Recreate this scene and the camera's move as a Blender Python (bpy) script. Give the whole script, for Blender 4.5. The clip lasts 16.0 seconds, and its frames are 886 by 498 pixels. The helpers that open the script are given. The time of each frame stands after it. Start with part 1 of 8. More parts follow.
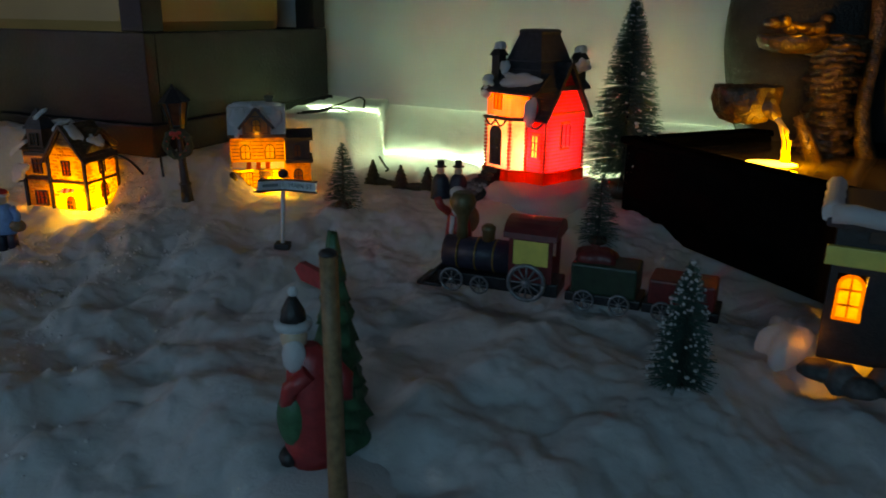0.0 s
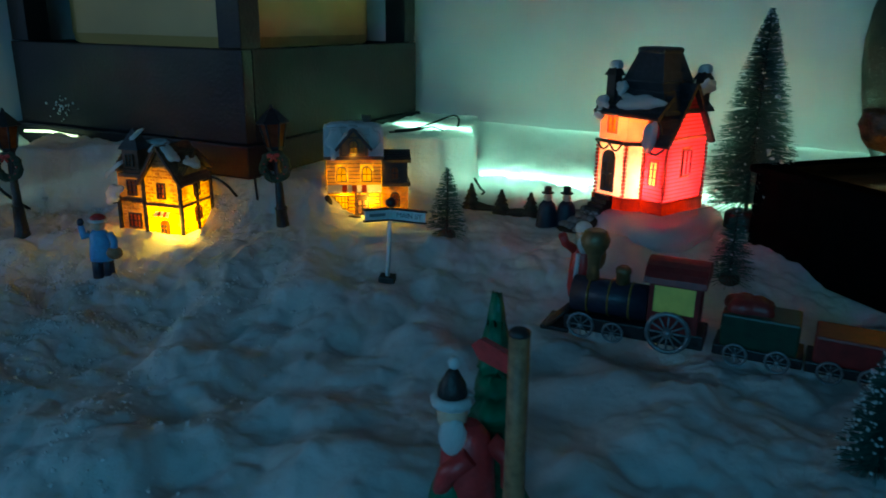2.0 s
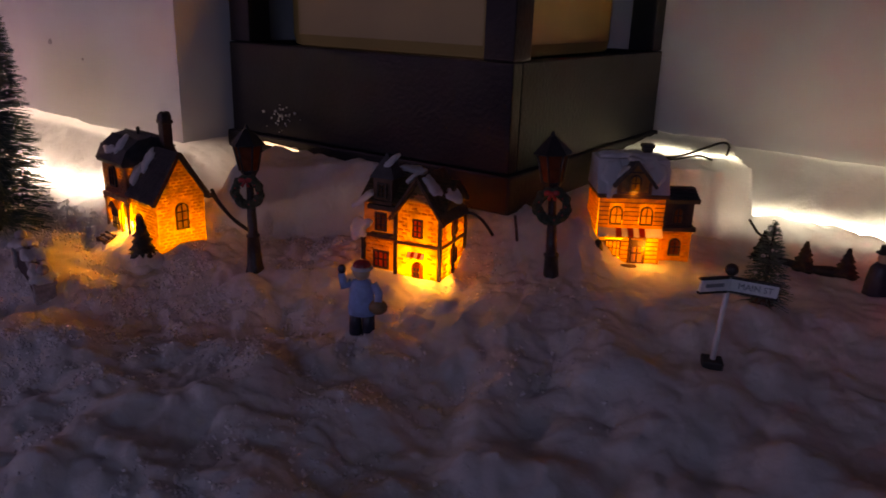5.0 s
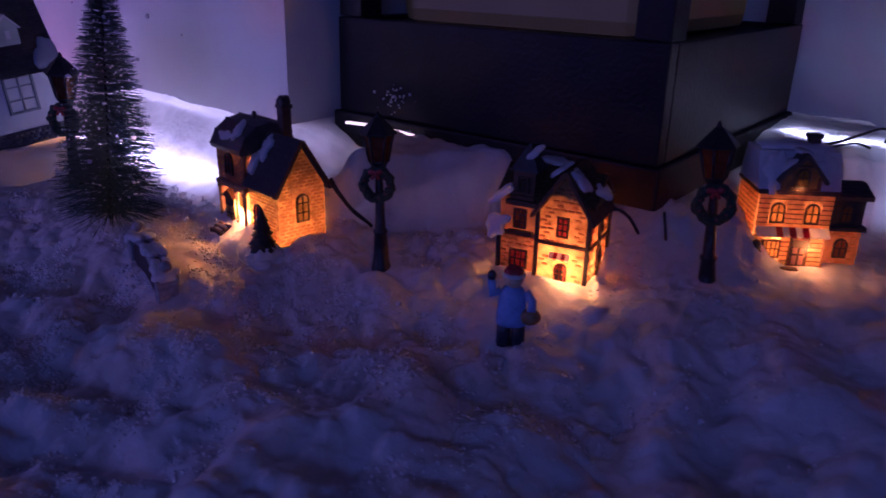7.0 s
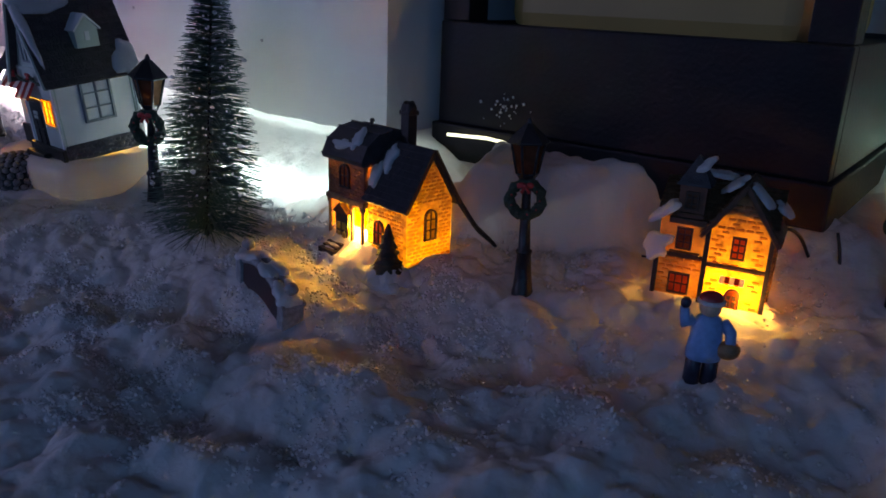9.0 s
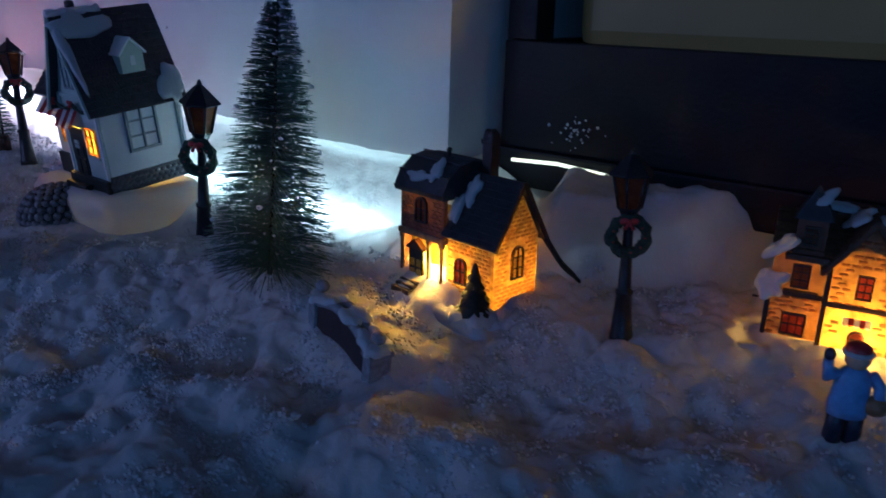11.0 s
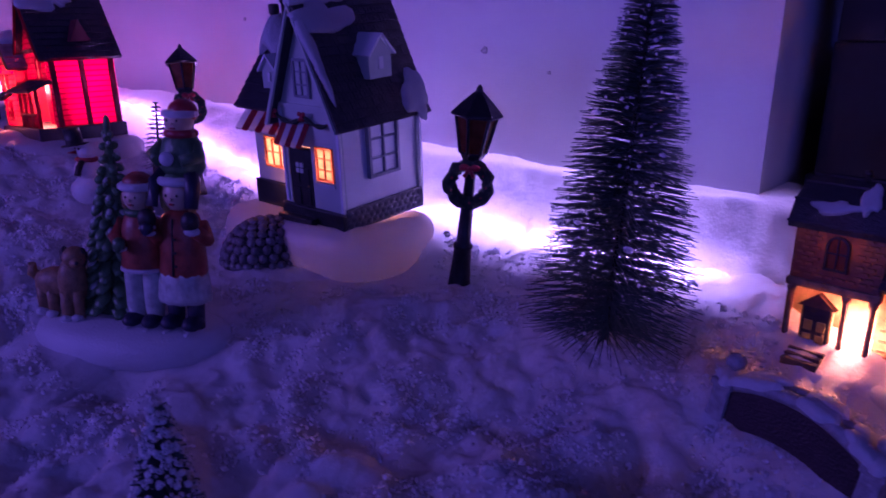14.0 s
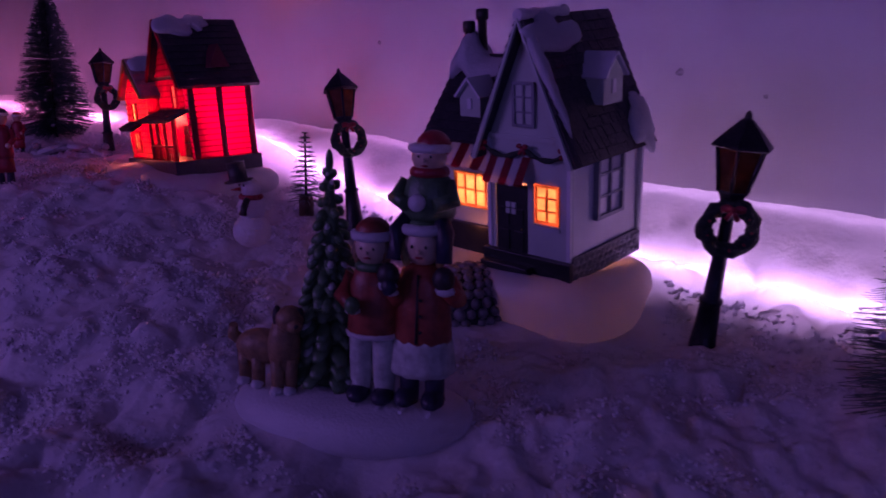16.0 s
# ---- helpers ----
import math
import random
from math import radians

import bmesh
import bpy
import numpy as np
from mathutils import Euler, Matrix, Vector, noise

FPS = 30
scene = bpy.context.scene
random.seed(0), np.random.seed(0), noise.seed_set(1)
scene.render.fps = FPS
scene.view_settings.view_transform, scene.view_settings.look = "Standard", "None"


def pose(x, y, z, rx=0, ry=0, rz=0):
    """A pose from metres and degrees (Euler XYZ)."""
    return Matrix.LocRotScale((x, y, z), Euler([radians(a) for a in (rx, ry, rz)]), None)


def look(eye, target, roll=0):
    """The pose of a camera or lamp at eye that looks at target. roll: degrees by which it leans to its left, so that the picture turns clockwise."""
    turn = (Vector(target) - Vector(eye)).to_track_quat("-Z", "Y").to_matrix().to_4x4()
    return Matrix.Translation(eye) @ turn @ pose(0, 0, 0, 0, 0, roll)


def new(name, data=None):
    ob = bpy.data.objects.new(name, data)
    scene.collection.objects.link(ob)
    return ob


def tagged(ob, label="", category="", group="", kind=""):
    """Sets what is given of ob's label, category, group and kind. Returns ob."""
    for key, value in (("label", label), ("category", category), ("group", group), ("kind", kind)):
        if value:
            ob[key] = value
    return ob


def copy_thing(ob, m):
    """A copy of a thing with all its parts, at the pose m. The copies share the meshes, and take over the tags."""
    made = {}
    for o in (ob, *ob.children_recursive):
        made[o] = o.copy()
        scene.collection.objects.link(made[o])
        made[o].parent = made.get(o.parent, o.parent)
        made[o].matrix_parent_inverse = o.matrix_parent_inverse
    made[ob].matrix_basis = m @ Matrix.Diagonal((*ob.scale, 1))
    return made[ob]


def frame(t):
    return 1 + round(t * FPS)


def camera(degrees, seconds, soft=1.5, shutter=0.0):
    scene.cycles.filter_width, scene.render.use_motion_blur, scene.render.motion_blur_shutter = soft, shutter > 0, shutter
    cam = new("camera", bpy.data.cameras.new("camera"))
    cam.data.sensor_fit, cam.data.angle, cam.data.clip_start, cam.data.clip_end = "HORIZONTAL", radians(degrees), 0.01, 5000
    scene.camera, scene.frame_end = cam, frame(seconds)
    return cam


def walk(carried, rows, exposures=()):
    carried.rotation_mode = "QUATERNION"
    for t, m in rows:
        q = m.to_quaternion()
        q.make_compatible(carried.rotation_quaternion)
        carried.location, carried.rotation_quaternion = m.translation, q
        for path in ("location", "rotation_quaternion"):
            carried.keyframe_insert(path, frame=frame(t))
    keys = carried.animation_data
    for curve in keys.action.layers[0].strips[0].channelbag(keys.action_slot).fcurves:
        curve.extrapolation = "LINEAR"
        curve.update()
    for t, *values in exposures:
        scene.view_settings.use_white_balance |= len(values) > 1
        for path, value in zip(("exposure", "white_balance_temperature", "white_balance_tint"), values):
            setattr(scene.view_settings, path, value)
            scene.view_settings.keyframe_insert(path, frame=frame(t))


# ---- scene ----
cam = camera(61.0, 16.0, soft=1.7, shutter=0.4)
# seconds, x, y, z, yaw, pitch, roll
PATH = [
    (0.0, 0.0000, 0.0000, 0.1550, -0.00, -17.51, 0.81),
    (0.5, -0.0163, 0.0071, 0.1608, 1.25, -17.23, 0.84),
    (1.0, -0.0256, 0.0183, 0.1595, 2.80, -16.90, 0.42),
    (1.5, -0.0316, 0.0266, 0.1606, 3.48, -17.14, 0.65),
    (2.0, -0.0470, 0.0426, 0.1622, 3.88, -17.15, 0.80),
    (2.5, -0.0697, 0.0608, 0.1654, 5.30, -16.82, 1.02),
    (3.0, -0.0938, 0.0726, 0.1671, 6.62, -16.62, 1.08),
    (3.5, -0.1153, 0.0851, 0.1645, 7.92, -16.84, 1.11),
    (4.0, -0.1372, 0.1015, 0.1626, 9.32, -17.08, 1.25),
    (4.5, -0.1674, 0.1190, 0.1661, 10.41, -17.34, 1.70),
    (7.0, -0.2559, 0.1623, 0.1751, 15.34, -20.60, 1.44),
    (7.5, -0.2913, 0.1673, 0.1628, 15.29, -19.12, 2.13),
    (8.0, -0.3232, 0.1749, 0.1544, 14.82, -18.73, 2.55),
    (10.5, -0.3847, 0.1940, 0.1576, 14.85, -18.97, 1.31),
    (11.0, -0.4104, 0.2042, 0.1586, 14.65, -18.09, 1.49),
    (11.5, -0.4377, 0.2116, 0.1512, 15.40, -17.35, 1.77),
    (12.0, -0.4742, 0.2180, 0.1486, 14.80, -17.76, 1.95),
    (12.5, -0.5168, 0.2429, 0.1396, 15.05, -17.13, 1.48),
    (13.0, -0.5598, 0.2601, 0.1299, 15.45, -16.39, 1.99),
    (13.5, -0.5827, 0.2644, 0.1237, 15.72, -16.05, 1.99),
    (14.0, -0.6029, 0.2656, 0.1247, 15.72, -14.93, 1.73),
    (14.5, -0.6264, 0.2705, 0.1246, 16.26, -14.11, 1.33),
    (15.0, -0.6566, 0.2764, 0.1242, 17.09, -13.50, 1.26),
    (15.5, -0.6839, 0.2813, 0.1216, 17.99, -13.11, 1.31),
    (16.0, -0.7105, 0.2965, 0.1198, 18.77, -13.06, 1.16),
]
# seconds, stops, kelvin, tint
TINTS = [
    (0.0, 0.08, 33000, -14),
    (0.5, -0.41, 6823, 204),
    (1.0, 0.14, 16718, -50),
    (1.5, -0.37, 8212, 204),
    (2.0, 0.14, 8697, -56),
    (2.5, -0.44, 11870, 172),
    (3.0, -0.16, 6004, -28),
    (3.5, -0.36, 21059, 98),
    (4.0, -0.23, 6720, 26),
    (4.5, -0.45, 26128, 37),
    (5.4, -0.65, 18954, 59),
    (6.3, -0.84, 11781, 80),
    (7.0, -0.99, 6202, 97),
    (7.5, -0.71, 7392, 36),
    (8.0, -0.38, 4950, 33),
    (8.8, -0.30, 8064, 10),
    (9.7, -0.21, 11566, -17),
    (10.5, -0.13, 14680, -40),
    (11.0, -0.55, 6297, -5),
    (11.5, -0.78, 21708, 36),
    (12.0, -0.73, 6655, 59),
    (12.5, -0.63, 13186, 45),
    (13.0, -0.80, 6236, 129),
    (13.5, -0.33, 6155, 7),
    (14.0, -0.99, 5991, 168),
    (14.5, -0.30, 4913, -15),
    (15.0, -1.49, 5755, 186),
    (15.5, -0.90, 3106, -61),
    (16.0, -1.59, 7260, 170),
]
walk(cam, [(t, pose(x, y, z, 90 + p, 0, w) @ pose(0, 0, 0, 0, 0, r)) for t, x, y, z, w, p, r in PATH], TINTS)

# ---------------------------------------------------------------- light
world = bpy.data.worlds.new("room_dark")
world.use_nodes = True
world.node_tree.nodes["Background"].inputs[0].default_value = (0.30, 0.32, 0.5, 1)
world.node_tree.nodes["Background"].inputs[1].default_value = 0.006
scene.world = world


def lamp_point(name, place, watts, colour, radius=0.004):
    d = bpy.data.lights.new(name, "POINT")
    d.energy, d.color, d.shadow_soft_size = watts, colour, radius
    ob = new(name, d)
    ob.location = place
    return ob


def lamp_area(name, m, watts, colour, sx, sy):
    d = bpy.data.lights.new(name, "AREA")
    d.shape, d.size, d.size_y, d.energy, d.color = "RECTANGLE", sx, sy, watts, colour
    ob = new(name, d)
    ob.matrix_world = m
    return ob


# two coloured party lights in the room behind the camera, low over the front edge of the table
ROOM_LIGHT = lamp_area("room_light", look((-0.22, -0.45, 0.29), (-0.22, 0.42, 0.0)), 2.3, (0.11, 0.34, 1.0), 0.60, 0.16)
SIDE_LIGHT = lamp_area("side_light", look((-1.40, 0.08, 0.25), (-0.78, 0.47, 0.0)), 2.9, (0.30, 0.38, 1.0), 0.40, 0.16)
AMBER = (1.0, 0.50, 0.09)


# ---------------------------------------------------------------- materials
def mat(name, colour, rough=0.6, metal=0.0, var=0.25, scale=120.0, bump=0.15, grain=900.0, trans=None, trans_mix=0.5,
        emit=None, power=0.0, coat=0.0, dirt=None, rand=0.0, mottle=0.55):
    """A principled paint with two scales of variation; trans: light comes through it."""
    m = bpy.data.materials.new(name)
    m.use_nodes = True
    nt = m.node_tree
    n, l = nt.nodes, nt.links
    b = n["Principled BSDF"]
    tc = n.new("ShaderNodeTexCoord")
    n1 = n.new("ShaderNodeTexNoise")
    n1.inputs["Scale"].default_value, n1.inputs["Detail"].default_value = scale, 4
    n2 = n.new("ShaderNodeTexNoise")
    n2.inputs["Scale"].default_value, n2.inputs["Detail"].default_value = grain, 2
    l.new(tc.outputs["Object"], n1.inputs["Vector"])
    l.new(tc.outputs["Object"], n2.inputs["Vector"])
    ramp = n.new("ShaderNodeValToRGB")
    c = np.array(colour)
    lo = np.array(dirt) if dirt else c * (1 - var)
    ramp.color_ramp.elements[0].position, ramp.color_ramp.elements[1].position = 0.32, 0.68
    ramp.color_ramp.elements[0].color = (*lo, 1)
    ramp.color_ramp.elements[1].color = (*np.minimum(c * (1 + var * 0.35), 1), 1)
    l.new(n1.outputs["Fac"], ramp.inputs["Fac"])
    col = ramp.outputs["Color"]
    if rand:
        oi = n.new("ShaderNodeObjectInfo")
        mr = n.new("ShaderNodeMapRange")
        mr.inputs["To Min"].default_value, mr.inputs["To Max"].default_value = 1 - rand, 1 + rand * 0.5
        l.new(oi.outputs["Random"], mr.inputs["Value"])
        mx = n.new("ShaderNodeVectorMath")
        mx.operation = "SCALE"
        l.new(col, mx.inputs[0])
        l.new(mr.outputs["Result"], mx.inputs["Scale"])
        col = mx.outputs["Vector"]
    l.new(col, b.inputs["Base Color"])
    b.inputs["Roughness"].default_value, b.inputs["Metallic"].default_value = rough, metal
    b.inputs["Coat Weight"].default_value = coat
    if bump:
        bp = n.new("ShaderNodeBump")
        bp.inputs["Strength"].default_value, bp.inputs["Distance"].default_value = bump, 0.002
        l.new(n2.outputs["Fac"], bp.inputs["Height"])
        l.new(bp.outputs["Normal"], b.inputs["Normal"])
    if emit:
        b.inputs["Emission Color"].default_value = (*emit, 1)
        b.inputs["Emission Strength"].default_value = power
    if trans:
        t = n.new("ShaderNodeBsdfTranslucent")
        tm = n.new("ShaderNodeMixRGB")
        tm.blend_type, tm.inputs["Fac"].default_value = "MULTIPLY", mottle
        tm.inputs["Color1"].default_value = (*trans, 1)
        n3 = n.new("ShaderNodeValToRGB")
        n3.color_ramp.elements[0].position, n3.color_ramp.elements[1].position = 0.25, 0.72
        n3.color_ramp.elements[0].color = (0.22, 0.13, 0.08, 1)
        l.new(n1.outputs["Fac"], n3.inputs["Fac"])
        l.new(n3.outputs["Color"], tm.inputs["Color2"])
        l.new(tm.outputs["Color"], t.inputs["Color"])
        mix = n.new("ShaderNodeMixShader")
        mix.inputs["Fac"].default_value = trans_mix
        l.new(b.outputs["BSDF"], mix.inputs[1])
        l.new(t.outputs["BSDF"], mix.inputs[2])
        l.new(mix.outputs["Shader"], n["Material Output"].inputs["Surface"])
    return m


def snow_mat(name, colour, scale=260.0, bump=0.22, rough=0.85, glint=0.0, soft=0.0, through_mix=0.48):
    m = mat(name, colour, rough, 0, 0.10, 35.0, 0.0)
    n, l = m.node_tree.nodes, m.node_tree.links
    b = n["Principled BSDF"]
    tc = n.new("ShaderNodeTexCoord")
    vo = n.new("ShaderNodeTexVoronoi")
    vo.inputs["Scale"].default_value = scale
    no = n.new("ShaderNodeTexNoise")
    no.inputs["Scale"].default_value, no.inputs["Detail"].default_value, no.inputs["Roughness"].default_value = scale * 1.3, 5, 0.7
    ad = n.new("ShaderNodeMath")
    ad.operation = "MULTIPLY_ADD"
    ad.inputs[1].default_value = -0.25 if soft else -1.0
    l.new(tc.outputs["Object"], vo.inputs["Vector"])
    l.new(tc.outputs["Object"], no.inputs["Vector"])
    l.new(vo.outputs["Distance"], ad.inputs[0])
    l.new(no.outputs["Fac"], ad.inputs[2])
    bp = n.new("ShaderNodeBump")
    bp.inputs["Strength"].default_value, bp.inputs["Distance"].default_value = bump, 0.004
    l.new(ad.outputs[0], bp.inputs["Height"])
    l.new(bp.outputs["Normal"], b.inputs["Normal"])
    b.inputs["Sheen Weight"].default_value = 0.15
    if glint:
        b.inputs["Specular IOR Level"].default_value = 0.9
    if soft:                       # light spreads inside the wadding
        b.inputs["Subsurface Weight"].default_value = 0.85
        b.inputs["Subsurface Radius"].default_value = (1.0, 0.95, 0.9)
        b.inputs["Subsurface Scale"].default_value = soft
    # loose fibre lets some light through
    t = n.new("ShaderNodeBsdfTranslucent")
    t.inputs["Color"].default_value = (*colour, 1)
    mix = n.new("ShaderNodeMixShader")
    mix.inputs["Fac"].default_value = through_mix
    l.new(b.outputs["BSDF"], mix.inputs[1])
    l.new(t.outputs["BSDF"], mix.inputs[2])
    l.new(mix.outputs["Shader"], n["Material Output"].inputs["Surface"])
    return m


M_SNOW = snow_mat("snow_batting", (0.82, 0.83, 0.84), 230.0, 0.38, soft=0.0040, through_mix=0.46)
M_FLAKE = snow_mat("snow_granules", (0.88, 0.89, 0.90), 600.0, 0.30, 0.8, soft=0.004, through_mix=0.72)
M_CAP = snow_mat("painted_snow", (0.80, 0.81, 0.82), 700.0, 0.25, 0.45, 1.0)
M_WALL = mat("white_wall_paint", (0.60, 0.60, 0.60), 0.8, 0, 0.07, 9.0, 0.12, 260.0)
M_BLACKWOOD = mat("black_painted_wood", (0.010, 0.010, 0.013), 0.5, 0, 0.4, 18.0, 0.2, 300.0)
M_BLACKWOOD.node_tree.nodes["Principled BSDF"].inputs["Specular IOR Level"].default_value = 0.2
M_CANDLE = mat("ivory_wax", (0.46, 0.28, 0.09), 0.5, 0, 0.12, 14.0, 0.05)
M_IRON = mat("black_cast_iron", (0.018, 0.018, 0.022), 0.38, 0.2, 0.4, 300.0, 0.25)
M_WREATH = mat("dark_green_wreath", (0.016, 0.045, 0.028), 0.6, 0, 0.5, 700.0, 0.7, 1500.0)
M_RED = mat("red_paint", (0.42, 0.028, 0.03), 0.4, 0, 0.3, 250.0, 0.12)
M_PANE = mat("amber_pane", (0.12, 0.045, 0.02), 0.2, 0, 0.35, 200.0, 0.05, trans=(0.55, 0.20, 0.06), trans_mix=0.45)
M_NEEDLE = mat("green_bristle", (0.085, 0.17, 0.145), 0.4, 0, 0.4, 160.0, 0.0, trans=(0.16, 0.28, 0.24), trans_mix=0.4)
M_WIRE = mat("twisted_wire", (0.05, 0.05, 0.045), 0.4, 0.6, 0.3, 500.0, 0.3)
M_ROOF = mat("dark_slate_roof", (0.030, 0.030, 0.036), 0.5, 0, 0.45, 240.0, 0.35, 1400.0)
M_BROWN = mat("brown_trim", (0.075, 0.032, 0.016), 0.5, 0, 0.4, 260.0, 0.2)
M_DARK = mat("dark_trim", (0.020, 0.016, 0.016), 0.5, 0, 0.4, 260.0, 0.2)
M_BRICK = mat("glowing_brick", (0.26, 0.13, 0.05), 0.55, 0, 0.3, 150.0, 0.15, trans=(0.95, 0.44, 0.10), trans_mix=0.40, rand=0.35, mottle=0.8)
M_SHELL = mat("lit_porcelain", (0.40, 0.22, 0.09), 0.4, 0, 0.45, 170.0, 0.25, trans=(1.0, 0.58, 0.18), trans_mix=0.5, mottle=0.92)
M_GLOWPANE = mat("lit_window_pane", (0.75, 0.45, 0.12), 0.3, 0, 0.15, 160.0, 0.05, trans=(1.0, 0.80, 0.30), trans_mix=0.85)
M_REDSLAT = mat("red_siding", (0.46, 0.03, 0.05), 0.42, 0, 0.25, 60.0, 0.12, trans=(1.0, 0.055, 0.20), trans_mix=0.6, rand=0.12, mottle=0.4)
M_PINKPANE = mat("pale_pink_porcelain", (0.70, 0.32, 0.22), 0.42, 0, 0.15, 90.0, 0.1, trans=(1.0, 0.62, 0.55), trans_mix=0.65)
M_WHITE = mat("white_porcelain", (0.66, 0.67, 0.66), 0.30, 0, 0.08, 60.0, 0.04, coat=0.2)
# white porcelain with the pale green front light put into its colour
M_GREENLIT = mat("green_lit_porcelain", (0.42, 0.50, 0.44), 0.32, 0, 0.10, 60.0, 0.05, coat=0.2)
M_STONE = mat("grey_cobble", (0.11, 0.10, 0.10), 0.55, 0, 0.45, 260.0, 0.4, 1200.0, rand=0.3)
M_GOLD = mat("antique_gold", (0.40, 0.27, 0.08), 0.35, 0.6, 0.3, 260.0, 0.15)
M_GREEN = mat("green_paint", (0.030, 0.13, 0.06), 0.42, 0, 0.35, 240.0, 0.15)
M_SKIN = mat("painted_skin", (0.62, 0.40, 0.28), 0.4, 0, 0.12, 300.0, 0.05)
M_BLUE = mat("blue_coat_paint", (0.16, 0.34, 0.62), 0.45, 0, 0.2, 240.0, 0.1)
M_NAVY = mat("navy_paint", (0.020, 0.024, 0.045), 0.45, 0, 0.35, 240.0, 0.1)
M_TAN = mat("tan_paint", (0.30, 0.15, 0.07), 0.5, 0, 0.4, 300.0, 0.2)
M_YELLOW = mat("yellow_panel", (0.75, 0.62, 0.14), 0.45, 0, 0.15, 120.0, 0.08)
M_CABLE = mat("black_cable", (0.015, 0.015, 0.016), 0.45, 0, 0.2, 300.0, 0.0)


# ---------------------------------------------------------------- mesh helpers
def part(name, bm, material, parent=None, label="", smooth=False):
    me = bpy.data.meshes.new(name)
    bm.normal_update()
    bm.to_mesh(me)
    bm.free()
    for m in (material if isinstance(material, (list, tuple)) else [material]):
        me.materials.append(m)
    if smooth:
        me.polygons.foreach_set("use_smooth", [True] * len(me.polygons))
    ob = new(name, me)
    if parent is not None:
        ob.parent = parent
    if label:
        ob["label"] = label
    return ob


def thing(name, label, category, m=None, group="", kind=""):
    ob = new(name)
    ob.empty_display_size = 0.01
    if m is not None:
        ob.matrix_world = m
    return tagged(ob, label, category, group, kind)


def bm_new():
    return bmesh.new()


def box(bm, x0, y0, z0, x1, y1, z1, mi=0, m=None, bevel=0.0):
    r = bmesh.ops.create_cube(bm, size=1.0)
    v = r["verts"]
    bmesh.ops.scale(bm, vec=(abs(x1 - x0), abs(y1 - y0), abs(z1 - z0)), verts=v)
    bmesh.ops.translate(bm, vec=((x0 + x1) / 2, (y0 + y1) / 2, (z0 + z1) / 2), verts=v)
    if m is not None:
        bmesh.ops.transform(bm, matrix=m, verts=v)
    fs = {f for q in v for f in q.link_faces}
    for f in fs:
        f.material_index = mi
    if bevel:
        es = {e for q in v for e in q.link_edges}
        out = bmesh.ops.bevel(bm, geom=list(es), offset=bevel, segments=2, affect="EDGES", profile=0.6)
        for f in out["faces"]:
            f.material_index = mi
    return v


def ball(bm, x, y, z, rx, ry=None, rz=None, mi=0, seg=12, m=None):
    r = bmesh.ops.create_uvsphere(bm, u_segments=seg, v_segments=max(6, seg * 2 // 3), radius=1.0)
    v = r["verts"]
    bmesh.ops.scale(bm, vec=(rx, ry or rx, rz or rx), verts=v)
    if m is not None:
        bmesh.ops.transform(bm, matrix=m, verts=v)
    bmesh.ops.translate(bm, vec=(x, y, z), verts=v)
    for f in {f for q in v for f in q.link_faces}:
        f.material_index, f.smooth = mi, True
    return v


def rod(bm, a, b, r0, r1=None, mi=0, seg=10, caps=True):
    a, b = Vector(a), Vector(b)
    d = b - a
    r = bmesh.ops.create_cone(bm, cap_ends=caps, segments=seg, radius1=r0, radius2=r0 if r1 is None else r1, depth=d.length)
    v = r["verts"]
    bmesh.ops.transform(bm, matrix=Matrix.Translation((a + b) / 2) @ d.to_track_quat("Z", "Y").to_matrix().to_4x4(), verts=v)
    for f in {f for q in v for f in q.link_faces}:
        f.material_index, f.smooth = mi, len(f.verts) == 4
    return v


def lathe(bm, prof, seg=16, mi=0, m=None, square=False):
    """Turns a profile of (radius, height) round the z axis."""
    rings = []
    for r, z in prof:
        rings.append([bm.verts.new((r * math.cos(2 * math.pi * k / seg), r * math.sin(2 * math.pi * k / seg), z)) for k in range(seg)])
    out = [v for g in rings for v in g]
    for a, b in zip(rings, rings[1:]):
        for k in range(seg):
            f = bm.faces.new((a[k], a[(k + 1) % seg], b[(k + 1) % seg], b[k]))
            f.material_index, f.smooth = mi, not square
    for g, flip in ((rings[0], True), (rings[-1], False)):
        f = bm.faces.new(g[::-1] if flip else g)
        f.material_index = mi
    if m is not None:
        bmesh.ops.transform(bm, matrix=m, verts=out)
    return out


def prism(bm, pts, y0, y1, mi=0, m=None):
    """A polygon in the x-z plane pushed from y0 to y1."""
    a = [bm.verts.new((x, y0, z)) for x, z in pts]
    b = [bm.verts.new((x, y1, z)) for x, z in pts]
    fs = [bm.faces.new(a), bm.faces.new(b[::-1])]
    for k in range(len(pts)):
        j = (k + 1) % len(pts)
        fs.append(bm.faces.new((a[j], a[k], b[k], b[j])))
    for f in fs:
        f.material_index = mi
    if m is not None:
        bmesh.ops.transform(bm, matrix=m, verts=a + b)
    return a + b


